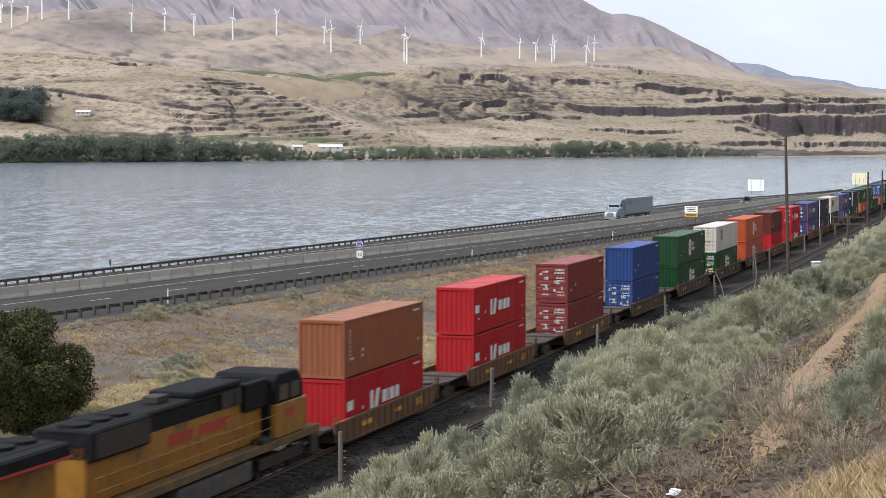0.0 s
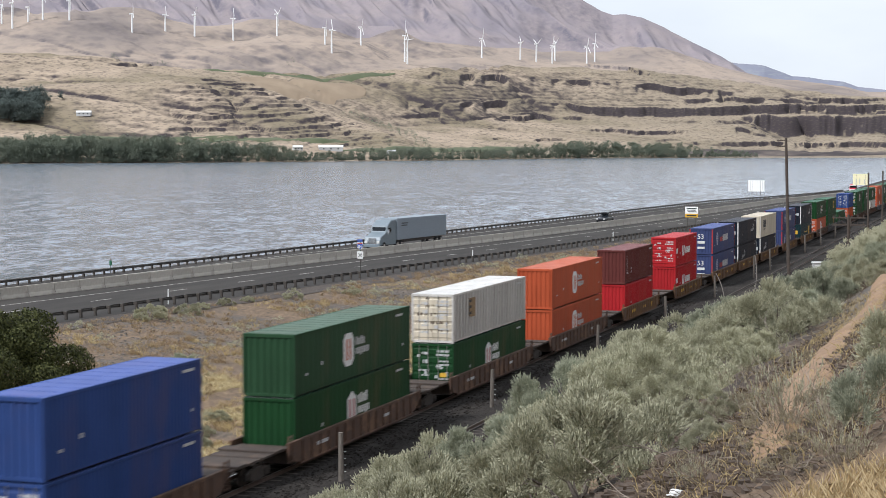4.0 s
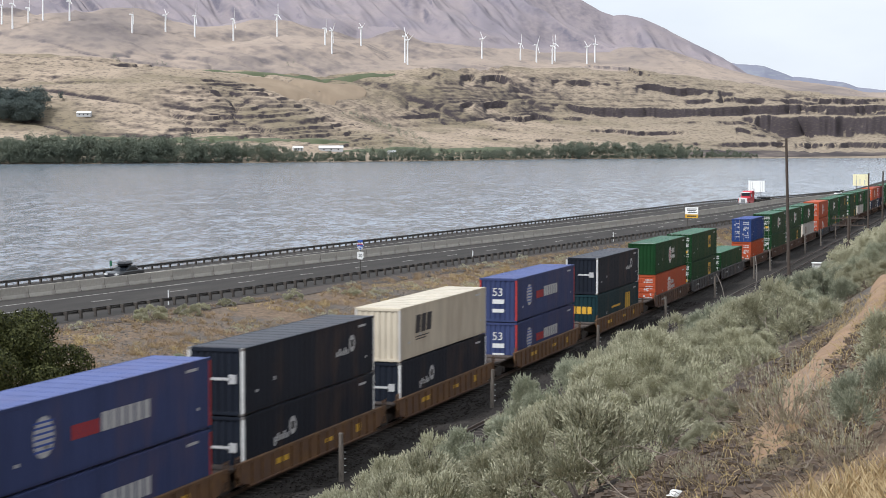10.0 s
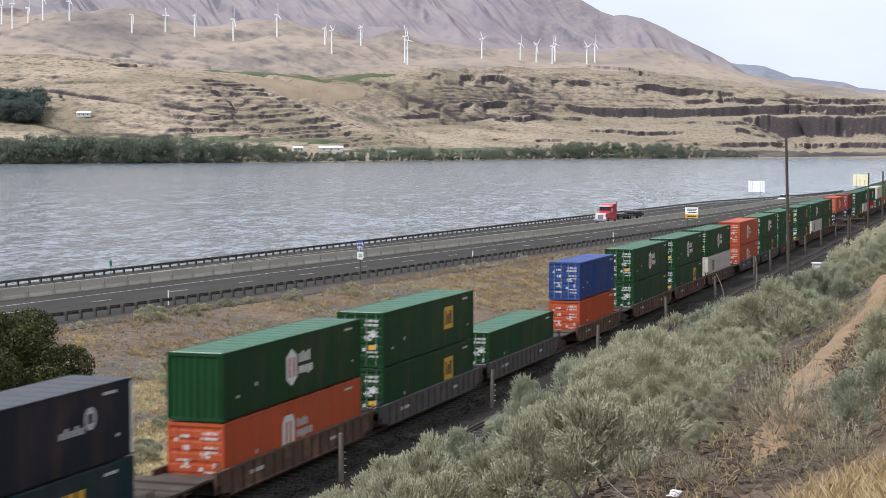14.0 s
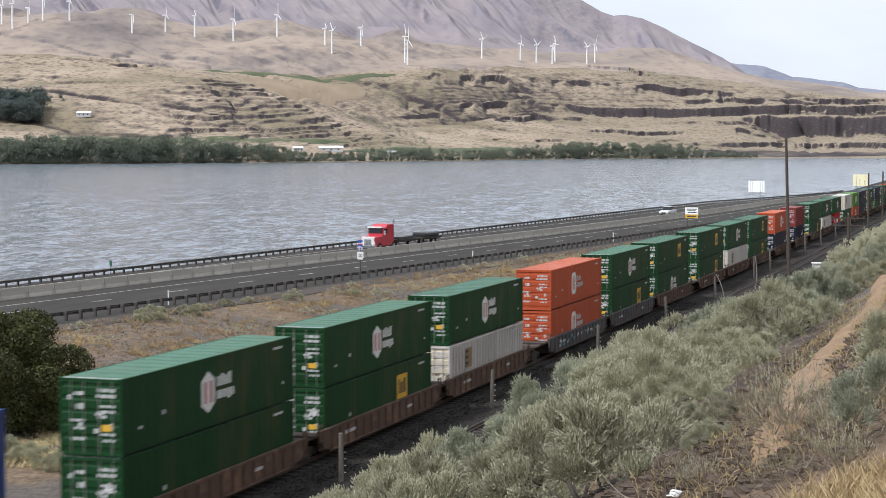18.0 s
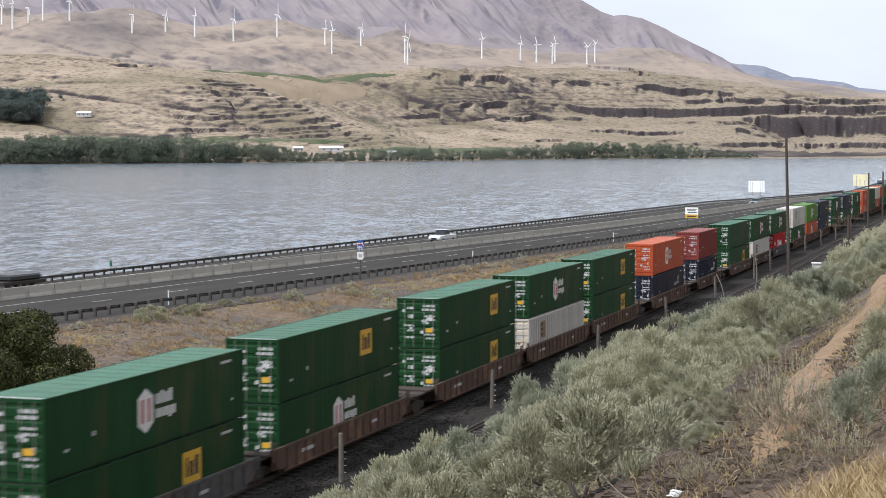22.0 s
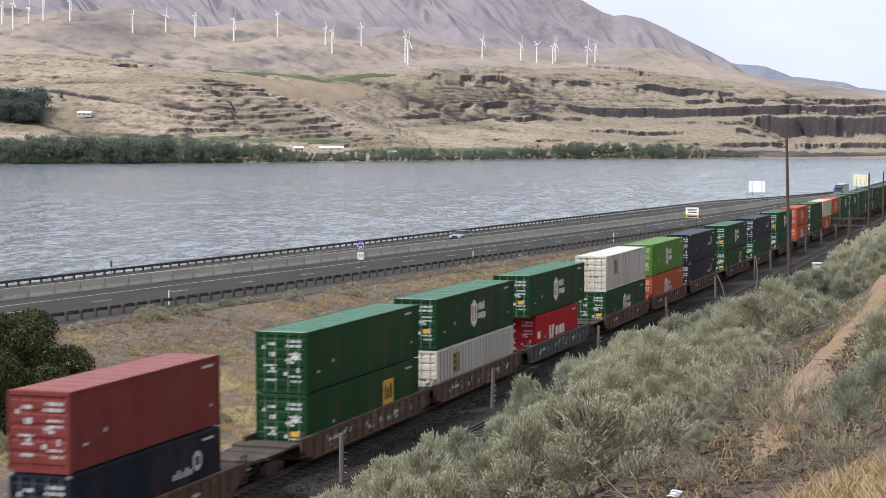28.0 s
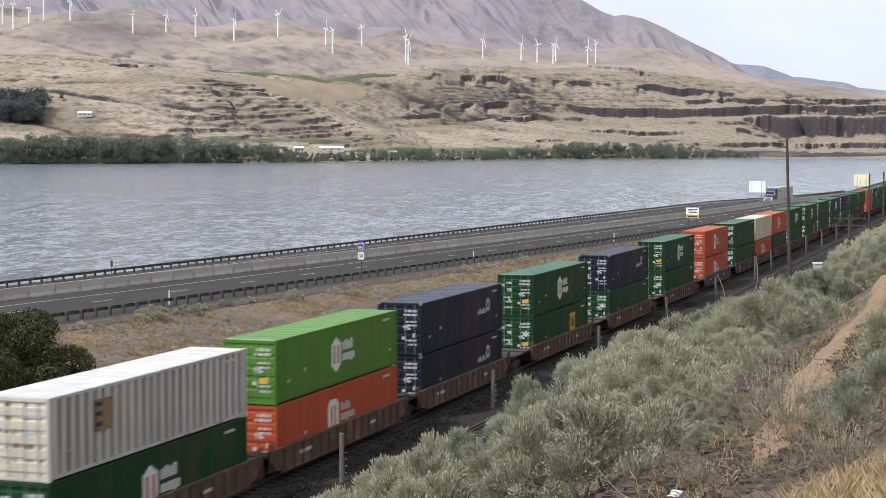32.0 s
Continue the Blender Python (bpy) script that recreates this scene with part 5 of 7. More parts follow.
def semi(label, body, trailer, aero=True):
    """A tractor and its trailer, nose at -x, base at the origin under the trailer's rear end."""
    top = tagged(new("semi_truck"), label, "truck", group="vehicles on the highway")
    P = M[body]
    x0 = -21.0
    bm = bmesh.new()
    if aero:
        prism(bm, [(x0 + 0.1, 0.55), (x0 + 4.9, 0.55), (x0 + 4.9, 3.95), (x0 + 3.4, 3.9), (x0 + 2.3, 3.2), (x0 + 1.9, 2.3), (x0 + 0.35, 1.75), (x0, 1.2)], -1.2, 1.2)
    else:
        prism(bm, [(x0, 0.55), (x0 + 5.6, 0.55), (x0 + 5.6, 3.5), (x0 + 3.6, 3.5), (x0 + 3.3, 3.1), (x0 + 2.35, 3.0), (x0 + 2.2, 2.0), (x0, 1.85)], -1.15, 1.15)
    cab = part("cab", bm, P, top, bevel=0.08)
    fx = x0 + (2.12 if aero else 2.27)
    part("windscreen", boxes((fx - 0.14, fx + 0.02, -1.0, 1.0, 2.35, 3.0)), M["glass"], cab)
    part("side_window", boxes((fx + 0.35, fx + 1.2, -1.22 if aero else -1.17, -1.15, 2.25, 2.9)), M["glass"], cab)
    part("grille", boxes((x0 - 0.06, x0 + 0.1, -0.55, 0.55, 0.75, 1.6)), M["chrome"], cab, bevel=0.03)
    part("bumper", boxes((x0 - 0.15, x0 + 0.25, -1.22, 1.22, 0.35, 0.75)), M["chrome"] if not aero else P, cab, bevel=0.05)
    for f in (-1, 1):
        part("headlight", boxes((x0 - 0.07, x0 + 0.1, f * 0.9 - 0.2, f * 0.9 + 0.2, 0.85, 1.2)), M["mark_white"], cab, bevel=0.03)
        part("mirror", boxes((fx - 0.1, fx + 0.05, f * 1.45 - 0.12, f * 1.45 + 0.12, 2.1, 2.7)), M["chrome"], cab)
    wheels(top, [(x0 + 1.2, s) for s in (-1.05, 1.05)] + [(x0 + dx, s) for dx in (5.4, 6.7) for s in (-0.98, 0.98)] + [(dx, s) for dx in (-2.9, -1.6) for s in (-0.98, 0.98)], 0.51, 0.4)
    part("chassis", boxes((x0 + 1.0, x0 + 7.3, -0.45, 0.45, 0.6, 0.95)), M["iron"], top)
    if trailer:
        T = M[trailer]
        body = part("trailer", boxes((-16.0, 0.0, -1.29, 1.29, 1.12, 4.1)), T, top, bevel=0.04)
        for k in range(13):
            part("panel_seam", boxes((-15.2 + k * 1.22, -15.17 + k * 1.22, -1.296, -1.285, 1.2, 4.02)), T, body)
        part("marking", bars([(-14.6, -12.6, 3.3, 3.45), (-14.6, -12.9, 3.0, 3.15)], -1.297), M["carpaint_k"], body, "small dark lettering that cannot be read")
        part("trailer_sill", boxes((-14.0, -4.0, -1.27, -1.2, 0.75, 1.12)), M["iron"], body)
    else:
        for z0, x1, x2 in ((1.2, -14.5, -8.0), (1.2, -6.5, 0.0)):
            part("flatbed", boxes((x1, x2, -1.2, 1.2, z0 - 0.35, z0)), M["iron"], top, bevel=0.04)
        part("load", boxes((-13.5, -9.0, -1.0, 1.0, 1.2, 1.55)), M["carpaint_k"], top, bevel=0.05)
        part("load", boxes((-5.2, -0.6, -1.1, 1.1, 1.2, 1.8)), M["carpaint_k"], top, bevel=0.15)
        part("drawbar", boxes((-8.0, -6.5, -0.15, 0.15, 0.8, 1.0)), M["iron"], top)
        wheels(top, [(-10.5, s) for s in (-0.98, 0.98)], 0.5, 0.4)
        part("exhaust", lathe(((x0 + 5.7, -1.0, 1.0), (x0 + 5.7, -1.0, 4.0), 0.09), sides=8), M["chrome"], top)
        part("sleeper_visor", boxes((fx - 0.3, fx + 0.2, -1.1, 1.1, 3.02, 3.2)), M["mark_white"], cab, bevel=0.03)
        part("hood_cover", boxes((x0 - 0.05, x0 + 0.7, -1.0, 1.0, 0.75, 1.9)), M["mark_white"], cab, bevel=0.06)
    return top


def car(label, paintwork, outline, roof, kind):
    """A car or pickup, nose at -x."""
    top = tagged(new(kind), label, "car" if kind == "car" else "pickup", group="vehicles on the highway")
    bm = bmesh.new()
    prism(bm, outline, -0.95, 0.95)
    b = part("body", bm, M[paintwork], top, bevel=0.1)
    bm = bmesh.new()
    prism(bm, roof, -0.82, 0.82)
    part("cabin", bm, M["glass"], b, bevel=0.06)
    xs_, zs_ = [p[0] for p in roof], [p[1] for p in roof]
    hi = max(zs_)
    rx = [p[0] for p in roof if p[1] > hi - 0.05]
    part("roof_panel", boxes((min(rx) - 0.1, max(rx) + 0.1, -0.8, 0.8, hi - 0.02, hi + 0.05)), M[paintwork], b, bevel=0.02)
    n = min(p[0] for p in outline)
    for f in (-1, 1):
        part("headlight", boxes((n - 0.02, n + 0.12, f * 0.68 - 0.18, f * 0.68 + 0.18, 0.62, 0.8)), M["mark_white"], b)
    part("grille", boxes((n - 0.02, n + 0.1, -0.45, 0.45, 0.5, 0.78)), M["mark_dark"], b)
    L = max(p[0] for p in outline) - n
    wheels(top, [(n + L * f, s) for f in (0.19, 0.79) for s in (-0.85, 0.85)], 0.34, 0.24)
    return top


SALOON = ([(-2.3, 0.35), (2.3, 0.35), (2.35, 0.95), (1.6, 1.02), (-0.9, 0.98), (-2.1, 0.8), (-2.35, 0.6)], [(-0.9, 0.95), (1.7, 0.98), (1.0, 1.42), (-0.1, 1.45)])
PICKUP = ([(-2.9, 0.45), (2.9, 0.45), (2.9, 1.15), (0.9, 1.15), (0.6, 1.2), (-1.3, 1.15), (-2.75, 1.05), (-2.92, 0.8)], [(-1.3, 1.12), (0.85, 1.15), (0.65, 1.82), (-0.45, 1.84)])
VEHICLES = [
    (semi("grey-blue semi truck with a long box trailer", "truck_grey", "trailer_grey"), 337.9, 23.68, 0.0),
    (semi("red semi tractor with white nose and low flatbed trailers", "truck_red", None, False), 649.6, 22.65, 0.75),
    (car("dark grey car with a bundle on its roof", "carpaint_k", *SALOON, "car"), 412.9, 24.71, 0.0),
    (car("clean white pickup truck with dark windows", "carpaint_w", *PICKUP, "pickup_truck"), 830.2, 26.62, 0.0),
    (car("silver car on the highway", "trailer_grey", *SALOON, "car"), 1047.8, 28.46, 0.0),
    (semi("dark blue semi truck with a white box trailer", "truck_blue", "white"), 1438.0, 30.5, 0.0),
]
roofload = part("roof_bundle", boxes((-0.7, 0.9, -0.6, 0.6, 1.5, 1.95)), M["carpaint_k"], VEHICLES[2][0], "dark bundle tied to the roof", bevel=0.2)


# ---- plants ----
def leaf_mat(name, a, b, tip=None, rough=0.8, per=0.12):
    """Leaves: every leaf has a tone of its own between a and b; a little light comes through."""
    m = bpy.data.materials.new(name)
    m.use_nodes = True
    n, l = m.node_tree.nodes, m.node_tree.links
    bs = n["Principled BSDF"]
    bs.inputs["Roughness"].default_value, bs.inputs["Specular IOR Level"].default_value = rough, 0.25
    ge, oi = n.new("ShaderNodeNewGeometry"), n.new("ShaderNodeObjectInfo")
    ra = n.new("ShaderNodeValToRGB")
    ra.color_ramp.elements[0].color, ra.color_ramp.elements[1].color = (*a, 1), (*b, 1)
    if tip:
        e = ra.color_ramp.elements.new(0.9)
        e.color = (*tip, 1)
    l.new(ge.outputs["Random Per Island"], ra.inputs[0])
    mr, hs = n.new("ShaderNodeMapRange"), n.new("ShaderNodeHueSaturation")
    mr.inputs[3].default_value, mr.inputs[4].default_value = 1 - per, 1 + per
    l.new(oi.outputs["Random"], mr.inputs[0])
    l.new(mr.outputs[0], hs.inputs["Value"])
    l.new(ra.outputs[0], hs.inputs["Color"])
    l.new(hs.outputs[0], bs.inputs["Base Color"])
    tr, mx = n.new("ShaderNodeBsdfTranslucent"), n.new("ShaderNodeMixShader")
    mx.inputs[0].default_value = 0.2
    l.new(hs.outputs[0], tr.inputs[0])
    l.new(bs.outputs[0], mx.inputs[1])
    l.new(tr.outputs[0], mx.inputs[2])
    l.new(mx.outputs[0], n["Material Output"].inputs[0])
    return m


SAGE = leaf_mat("sage_leaf", (0.255, 0.25, 0.16), (0.41, 0.396, 0.268), (0.545, 0.525, 0.38), per=0.14)
SAGE_BLUE = leaf_mat("blue_sage_leaf", (0.21, 0.222, 0.154), (0.34, 0.352, 0.252), (0.45, 0.46, 0.34), per=0.14)
SAGE_DRY = leaf_mat("dry_sage_leaf", (0.21, 0.18, 0.12), (0.3, 0.26, 0.18))
LEAF_DARK = leaf_mat("dark_tree_leaf", (0.01, 0.015, 0.004), (0.034, 0.042, 0.011), (0.095, 0.1, 0.032))
# far leaves: paler and greyer, with the river's haze mixed into the colour
LEAF_WOODS = leaf_mat("hazed_woodland_leaf", (0.125, 0.143, 0.108), (0.155, 0.176, 0.128), (0.185, 0.207, 0.15))
LEAF_PINE = leaf_mat("hazed_grove_leaf", (0.095, 0.117, 0.11), (0.125, 0.15, 0.135))
STRAW = leaf_mat("dry_grass_blade", (0.36, 0.25, 0.12), (0.5, 0.38, 0.2), (0.58, 0.46, 0.27))
STRAW_BROWN = leaf_mat("brown_dry_grass", (0.2, 0.13, 0.075), (0.3, 0.21, 0.12), (0.38, 0.29, 0.17))
STRAW_BLEACHED = leaf_mat("bleached_grass", (0.42, 0.34, 0.17), (0.56, 0.46, 0.26), (0.64, 0.54, 0.33))
STRAW_PALE = leaf_mat("pale_dry_grass", (0.33, 0.245, 0.115), (0.47, 0.37, 0.185))


def quad_mesh(name, quads, material):
    """quads: an array (n, 4, 3)."""
    q = np.asarray(quads, np.float32)
    n = len(q)
    me = bpy.data.meshes.new(name)
    me.vertices.add(n * 4)
    me.vertices.foreach_set("co", q.reshape(-1))
    me.loops.add(n * 4)
    me.loops.foreach_set("vertex_index", np.arange(n * 4, dtype=np.int32))
    me.polygons.add(n)
    me.polygons.foreach_set("loop_start", np.arange(n, dtype=np.int32) * 4)
    me.polygons.foreach_set("loop_total", np.full(n, 4, np.int32))
    me.update(calc_edges=True)
    me.materials.append(material)
    return me


def unit(v):
    return v / np.maximum(np.linalg.norm(v, axis=-1, keepdims=True), 1e-6)


def blades(base, way, length, width, rng, taper=0.3):
    """One slim four-sided leaf at every base, along way."""
    side = unit(np.cross(way, rng.normal(size=base.shape))) * width[:, None]
    tip = base + way * length[:, None]
    mid = base + way * length[:, None] * 0.5
    return np.stack([base - side * 0.5, mid + side * 0, tip - side * taper, tip + side * taper], 1) if taper > 1 else np.stack([base - side * 0.6, base + side * 0.6, tip + side * taper, tip - side * taper], 1)


def plumes(base, way, ln, k, rng, broad=1.0):
    """Upright leafy sprigs: k fine leaves along each stalk."""
    n = len(base)
    f = np.tile(np.linspace(0.0, 1.0, k), n)
    B, Wy, Ln = np.repeat(base, k, 0), np.repeat(way, k, 0), np.repeat(ln, k)
    p = B + Wy * (f * Ln)[:, None] + rng.normal(size=(n * k, 3)) * (0.007 * (1.25 - f))[:, None]
    lw = unit(Wy * 2.2 + rng.normal(size=p.shape) * 0.4)
    return blades(p, lw, rng.uniform(0.015, 0.029, len(p)) * (1.1 - 0.35 * f), rng.uniform(0.0055, 0.009, len(p)) * broad, rng)


def sage_quads(seed, lobes, tufts_, each, k=12, broad=1.0):
    """Sagebrush about 1 m high: rounded lobes parted by deep creases, each lobe set with small brush-like tufts."""
    rng = np.random.RandomState(seed)
    a = np.arange(lobes) * 2.4 + rng.uniform(-0.4, 0.4, lobes)
    sn = np.clip(np.linspace(0.98, 0.05, lobes) + rng.uniform(-0.1, 0.1, lobes), 0.02, 1.0)
    cs = np.sqrt(1 - sn ** 2)
    out = rng.uniform(0.38, 0.6, lobes)
    C = np.stack([np.cos(a) * cs * out * 1.25, np.sin(a) * cs * out * 1.25, 0.06 + sn * out * 0.98], 1)
    R = rng.uniform(0.12, 0.21, lobes)
    own = np.repeat(np.arange(lobes), tufts_)
    d = rng.normal(size=(len(own), 3)) + unit(C)[own] * 0.75 + np.array([0, 0, 0.35])
    d = unit(d)
    T = C[own] + d * R[own][:, None] * rng.uniform(0.75, 1.05, (len(own), 1))
    T[:, 2] = np.maximum(T[:, 2], 0.03)
    size = rng.uniform(0.7, 1.35, len(own))
    w = np.repeat(np.arange(len(own)), each)
    n = len(w)
    fan = rng.normal(size=(n, 3))
    base = T[w] + fan * (0.02 * size[w])[:, None]
    way = unit(d[w] * 0.55 + np.array([0, 0, 0.62]) + fan * 0.26)
    ln = rng.uniform(0.06, 0.115, n) * size[w] * (1.15 - 0.14 * np.linalg.norm(fan, axis=1))
    return plumes(base, way, ln, k, rng, broad)


def stems_mesh(seed, count, high, spread, thick=0.02):
    rng = np.random.RandomState(seed)
    bm = bmesh.new()
    for k in range(count):
        a = rng.uniform(0, math.tau)
        p = Vector((rng.uniform(-0.05, 0.05), rng.uniform(-0.05, 0.05), -0.1))
        w = Vector((math.cos(a) * spread, math.sin(a) * spread, 1)).normalized()
        r, n = thick * rng.uniform(0.7, 1.3), 4
        for i in range(n):
            q = p + w * (high / n)
            tube(bm, p, q, r, r * 0.75, sides=5, cap=False)
            if i > 0:
                s = (w + Vector(rng.normal(size=3)) * 0.7).normalized() * high * 0.3
                tube(bm, q, q + s, r * 0.5, r * 0.2, sides=4, cap=False)
            p, r = q, r * 0.75
            w = (w + Vector(rng.normal(size=3)) * 0.28 + Vector((0, 0, 0.08))).normalized()
    return mesh_of(bm, M["bark"])


def sage_thing(seed, leaf, label):
    top = tagged(new("sagebrush"), label, "shrub", group="sagebrush on the slope")
    tagged(part("woody_base", stems_mesh(seed, 7, 0.62, 0.75), M["bark"], top), kind="stuff")
    part("foliage", quad_mesh("sage_foliage", sage_quads(seed, 13, 23 if leaf != SAGE_DRY else 7, 15 if leaf != SAGE_DRY else 5), leaf), leaf, top)
    return top


sage_kinds = [sage_thing(11, SAGE, "grey-green sagebrush with upright leafy sprigs on the slope"), sage_thing(12, SAGE, "grey-green sagebrush with upright leafy sprigs on the slope"), sage_thing(13, SAGE_BLUE, "blue-grey sagebrush with dense sprigs on the slope"), sage_thing(14, SAGE, "grey-green sagebrush with upright leafy sprigs on the slope")]
sage_dry = sage_thing(15, SAGE_DRY, "half-dry brownish sagebrush with bare twigs")


def nz(x, y):
    return float(near_z(np.array([x]), np.array([y]))[0])


used = set()


def plant(kind, x, y, s, turn=0.0, sz=1.0, lean=0.0):
    z = nz(x, y) - 0.05
    if kind.name in used:
        c = copy_thing(kind, pose(x, y, z, lean, 0, turn))
    else:
        used.add(kind.name)
        c = kind
        c.matrix_basis = pose(x, y, z, lean, 0, turn)
    c.scale = (s, s, s * sz)
    return c


# the thicket below the camera; edge and bush sizes fitted to its outline in view
rb = random.Random(7)
spots = []
for k in range(6000):
    x = 15 + 150 * rb.random() ** 1.7
    y = rb.uniform(3.4, 10.6)
    if y < 3.9 + max(0, (26 - x)) * 0.02 or x < 16.5 and y < 5 or y > np.interp(x, [15, 28, 35, 42, 50, 60, 75, 100, 165], [9.1, 8.1, 7.9, 7.3, 6.6, 6.4, 6.4, 7.0, 7.6]) + 0.35 * math.sin(x * 0.31):
        continue
    if 20 < x < 31 and y < 4.4 or x > 60 and y < 3.2 + 0.025 * (x - 60):
        continue
    gap = 1.28 + 0.003 * x
    if any((x - a) ** 2 + (y - b) ** 2 < gap * gap for a, b in spots):
        continue
    spots.append((x, y))
    if len(spots) > 330:
        break
FAR_SCRUB = []
for x, y in spots:
    if x > 72:
        FAR_SCRUB.append((x, y, rb.uniform(0.9, 1.4), 1.0))
        continue
    plant(sage_kinds[rb.randrange(4)], x, y, rb.choice((0.7, 0.9, 1.0, 1.12, 1.22)) * float(np.interp(x, [18, 24, 32, 40, 52, 90], [1.25, 1.25, 1.33, 1.22, 1.0, 1.1])), rb.uniform(0, 360), rb.uniform(0.9, 1.08), rb.uniform(-8, 8))
# single bushes on the open soil and beside the path
for x, y, s, kind in ((12.8, 0.5, 0.72, 2), (14.6, 0.5, 0.8, 3), (20.8, 3.75, 0.62, 1), (14.2, 3.5, 0.5, 0), (38, 4.0, 0.9, 2), (44, 3.9, 1.0, 1), (52, 3.5, 1.0, 3), (60, 3.7, 1.0, 0), (68, 4.2, 1.1, 1), (42, 3.0, 0.9, 3), (49, 3.1, 1.1, 2), (56, 3.6, 1.2, 0), (63, 4.3, 1.2, 1), (17.0, 2.75, 0.42, 3), (18.6, 2.9, 0.5, 0)):
    plant(sage_kinds[kind], x, y, s, rb.uniform(0, 360), 1.05)
for x, y, s in ((18.4, 2.7, 0.6), (16.2, 2.0, 0.65), (14.5, 1.7, 0.55), (15.0, 2.6, 0.4), (13.4, 1.5, 0.5), (13.9, 1.0, 0.5), (12.7, 1.45, 0.4), (14.6, 1.2, 0.6), (15.2, 1.0, 0.5), (12.4, 1.0, 0.35), (21.8, 2.3, 0.5), (24.0, 3.3, 0.6)):
    plant(sage_dry, x, y, s, rb.uniform(0, 360), 0.8)


def wispy_thing(seed):
    """A loose half-dead shrub: a fan of thin pale twigs with a few leafy sprigs at their tips."""
    rng = np.random.RandomState(seed)
    top = tagged(new("dry_shrub"), "loose half-dead shrub of thin pale twigs", "shrub", group="dry shrubs on the slope")
    n, steps = 85, 5
    a, lean = rng.uniform(0, math.tau, n), rng.uniform(0.15, 1.25, n)
    w = unit(np.stack([np.cos(a) * lean, np.sin(a) * lean, np.ones(n)], 1))
    p = np.stack([rng.normal(size=n) * 0.07, rng.normal(size=n) * 0.07, np.zeros(n)], 1)
    ln = rng.uniform(0.09, 0.19, n)
    quads, tips = [], []
    for k in range(steps):
        quads.append(blades(p, w, ln * 1.04, np.full(n, 0.0075 - 0.001 * k), rng, 0.45))
        p = p + w * ln[:, None]
        w = unit(w + rng.normal(size=w.shape) * 0.2 + np.array([0, 0, 0.06]))
        if k > 1:
            tips.append(p)
            quads.append(blades(p, unit(w + rng.normal(size=w.shape) * 0.7), ln * 0.8, np.full(n, 0.004), rng, 0.3))
    tagged(part("twig", quad_mesh("wispy_twigs", np.concatenate(quads), TWIG_PALE), TWIG_PALE, top), kind="stuff")
    t = np.concatenate(tips)[::2]
    leaf = plumes(t, unit(unit(t) * 0.5 + np.array([0, 0, 1.0]) + rng.normal(size=t.shape) * 0.12), rng.uniform(0.07, 0.17, len(t)), 14, rng)
    part("foliage", quad_mesh("wispy_leaves", leaf, SAGE), SAGE, top)
    return top


TWIG_PALE = leaf_mat("pale_dead_twigs", (0.2, 0.155, 0.115), (0.33, 0.27, 0.2), (0.42, 0.36, 0.28))
wispy = [wispy_thing(71), wispy_thing(72)]
for k, (x, y, s) in enumerate(((14.9, 1.72, 0.9), (13.7, 1.2, 0.62), (12.4, 1.05, 0.45), (14.3, 2.4, 0.4))):
    plant(wispy[k % 2], x, y, s, 77 * k, 0.95)


def tuft_field(name, label, count, where, high, material, seed, wide=0.006, bow=0.35):
    """Many loose blades of dry grass as one object."""
    rng = np.random.RandomState(seed)
    P = where(rng, count)
    a = rng.uniform(0, math.tau, len(P))
    way = unit(np.stack([np.cos(a) * bow * rng.uniform(0.2, 1, len(P)), np.sin(a) * bow * rng.uniform(0.2, 1, len(P)), np.ones(len(P))], 1))
    ln = high * rng.uniform(0.5, 1.2, len(P))
    Wd = np.full(len(P), wide) * rng.uniform(0.7, 1.4, len(P))
    q1 = blades(P, way, ln * 0.6, Wd, rng, 0.45)
    tip = P + way * (ln * 0.6)[:, None]
    w2 = unit(way + np.stack([np.cos(a) * bow, np.sin(a) * bow, -0.25 * np.ones(len(P))], 1))
    q2 = blades(tip, w2, ln * 0.45, Wd, rng, 0.25)
    return tagged(new(name, quad_mesh(name, np.concatenate([q1, q2]), material)), label, "grass", kind="stuff")


def on_ground(x, y):
    return np.stack([x, y, near_z(x, y) - 0.02], 1)


def corner_grass(rng, n):
    x = rng.uniform(8.6, 11.4, n)
    y = x * np.interp(rng.rand(n), [0, 1], [0.045, 0.125]) - 0.1 * np.maximum(0, x - 10.5)
    return on_ground(x, y)


tuft_field("dry_grass", "tall pale straw-coloured grass on the slope", 2900, corner_grass, 0.2, STRAW, 21)


def slope_grass(rng, n):
    x = 10.8 + 46 * rng.rand(n) ** 1.6
    y = rng.uniform(0.8, 4.6, n)
    k = fbm(x / 1.7, y / 1.1, 3) > 0.06
    return on_ground(x[k], y[k])


tuft_field("dry_grass", "thin dry grass and stalks among the sagebrush", 5000, slope_grass, 0.22, STRAW_PALE, 22, 0.005, 0.6)


def tufts(x, y, rng, each, spread):
    """Blades gathered round tuft centres."""
    x = np.repeat(x, each) + rng.normal(size=len(x) * each) * spread
    y = np.repeat(y, each) + rng.normal(size=len(y) * each) * spread
    return on_ground(x, y)


def bank_grass(rng, n):
    x = rng.uniform(78, 330, n)
    f = rng.rand(n)
    y = 37 + f * (road_y(x, -1) - 2.5 - 37)
    k = fbm(x / 7, y / 5, 3) + 0.25 * (f - 0.5) > -0.12
    return tufts(x[k], y[k], rng, 26, 0.2)


def pale_patches(rng, n):
    x = rng.uniform(78, 330, n)
    y = 36 + rng.rand(n) ** 1.6 * (road_y(x, -1) - 5 - 36)
    k = fbm(x / 9 + 30, y / 4, 3) > 0.0
    return tufts(x[k], y[k], rng, 26, 0.22)


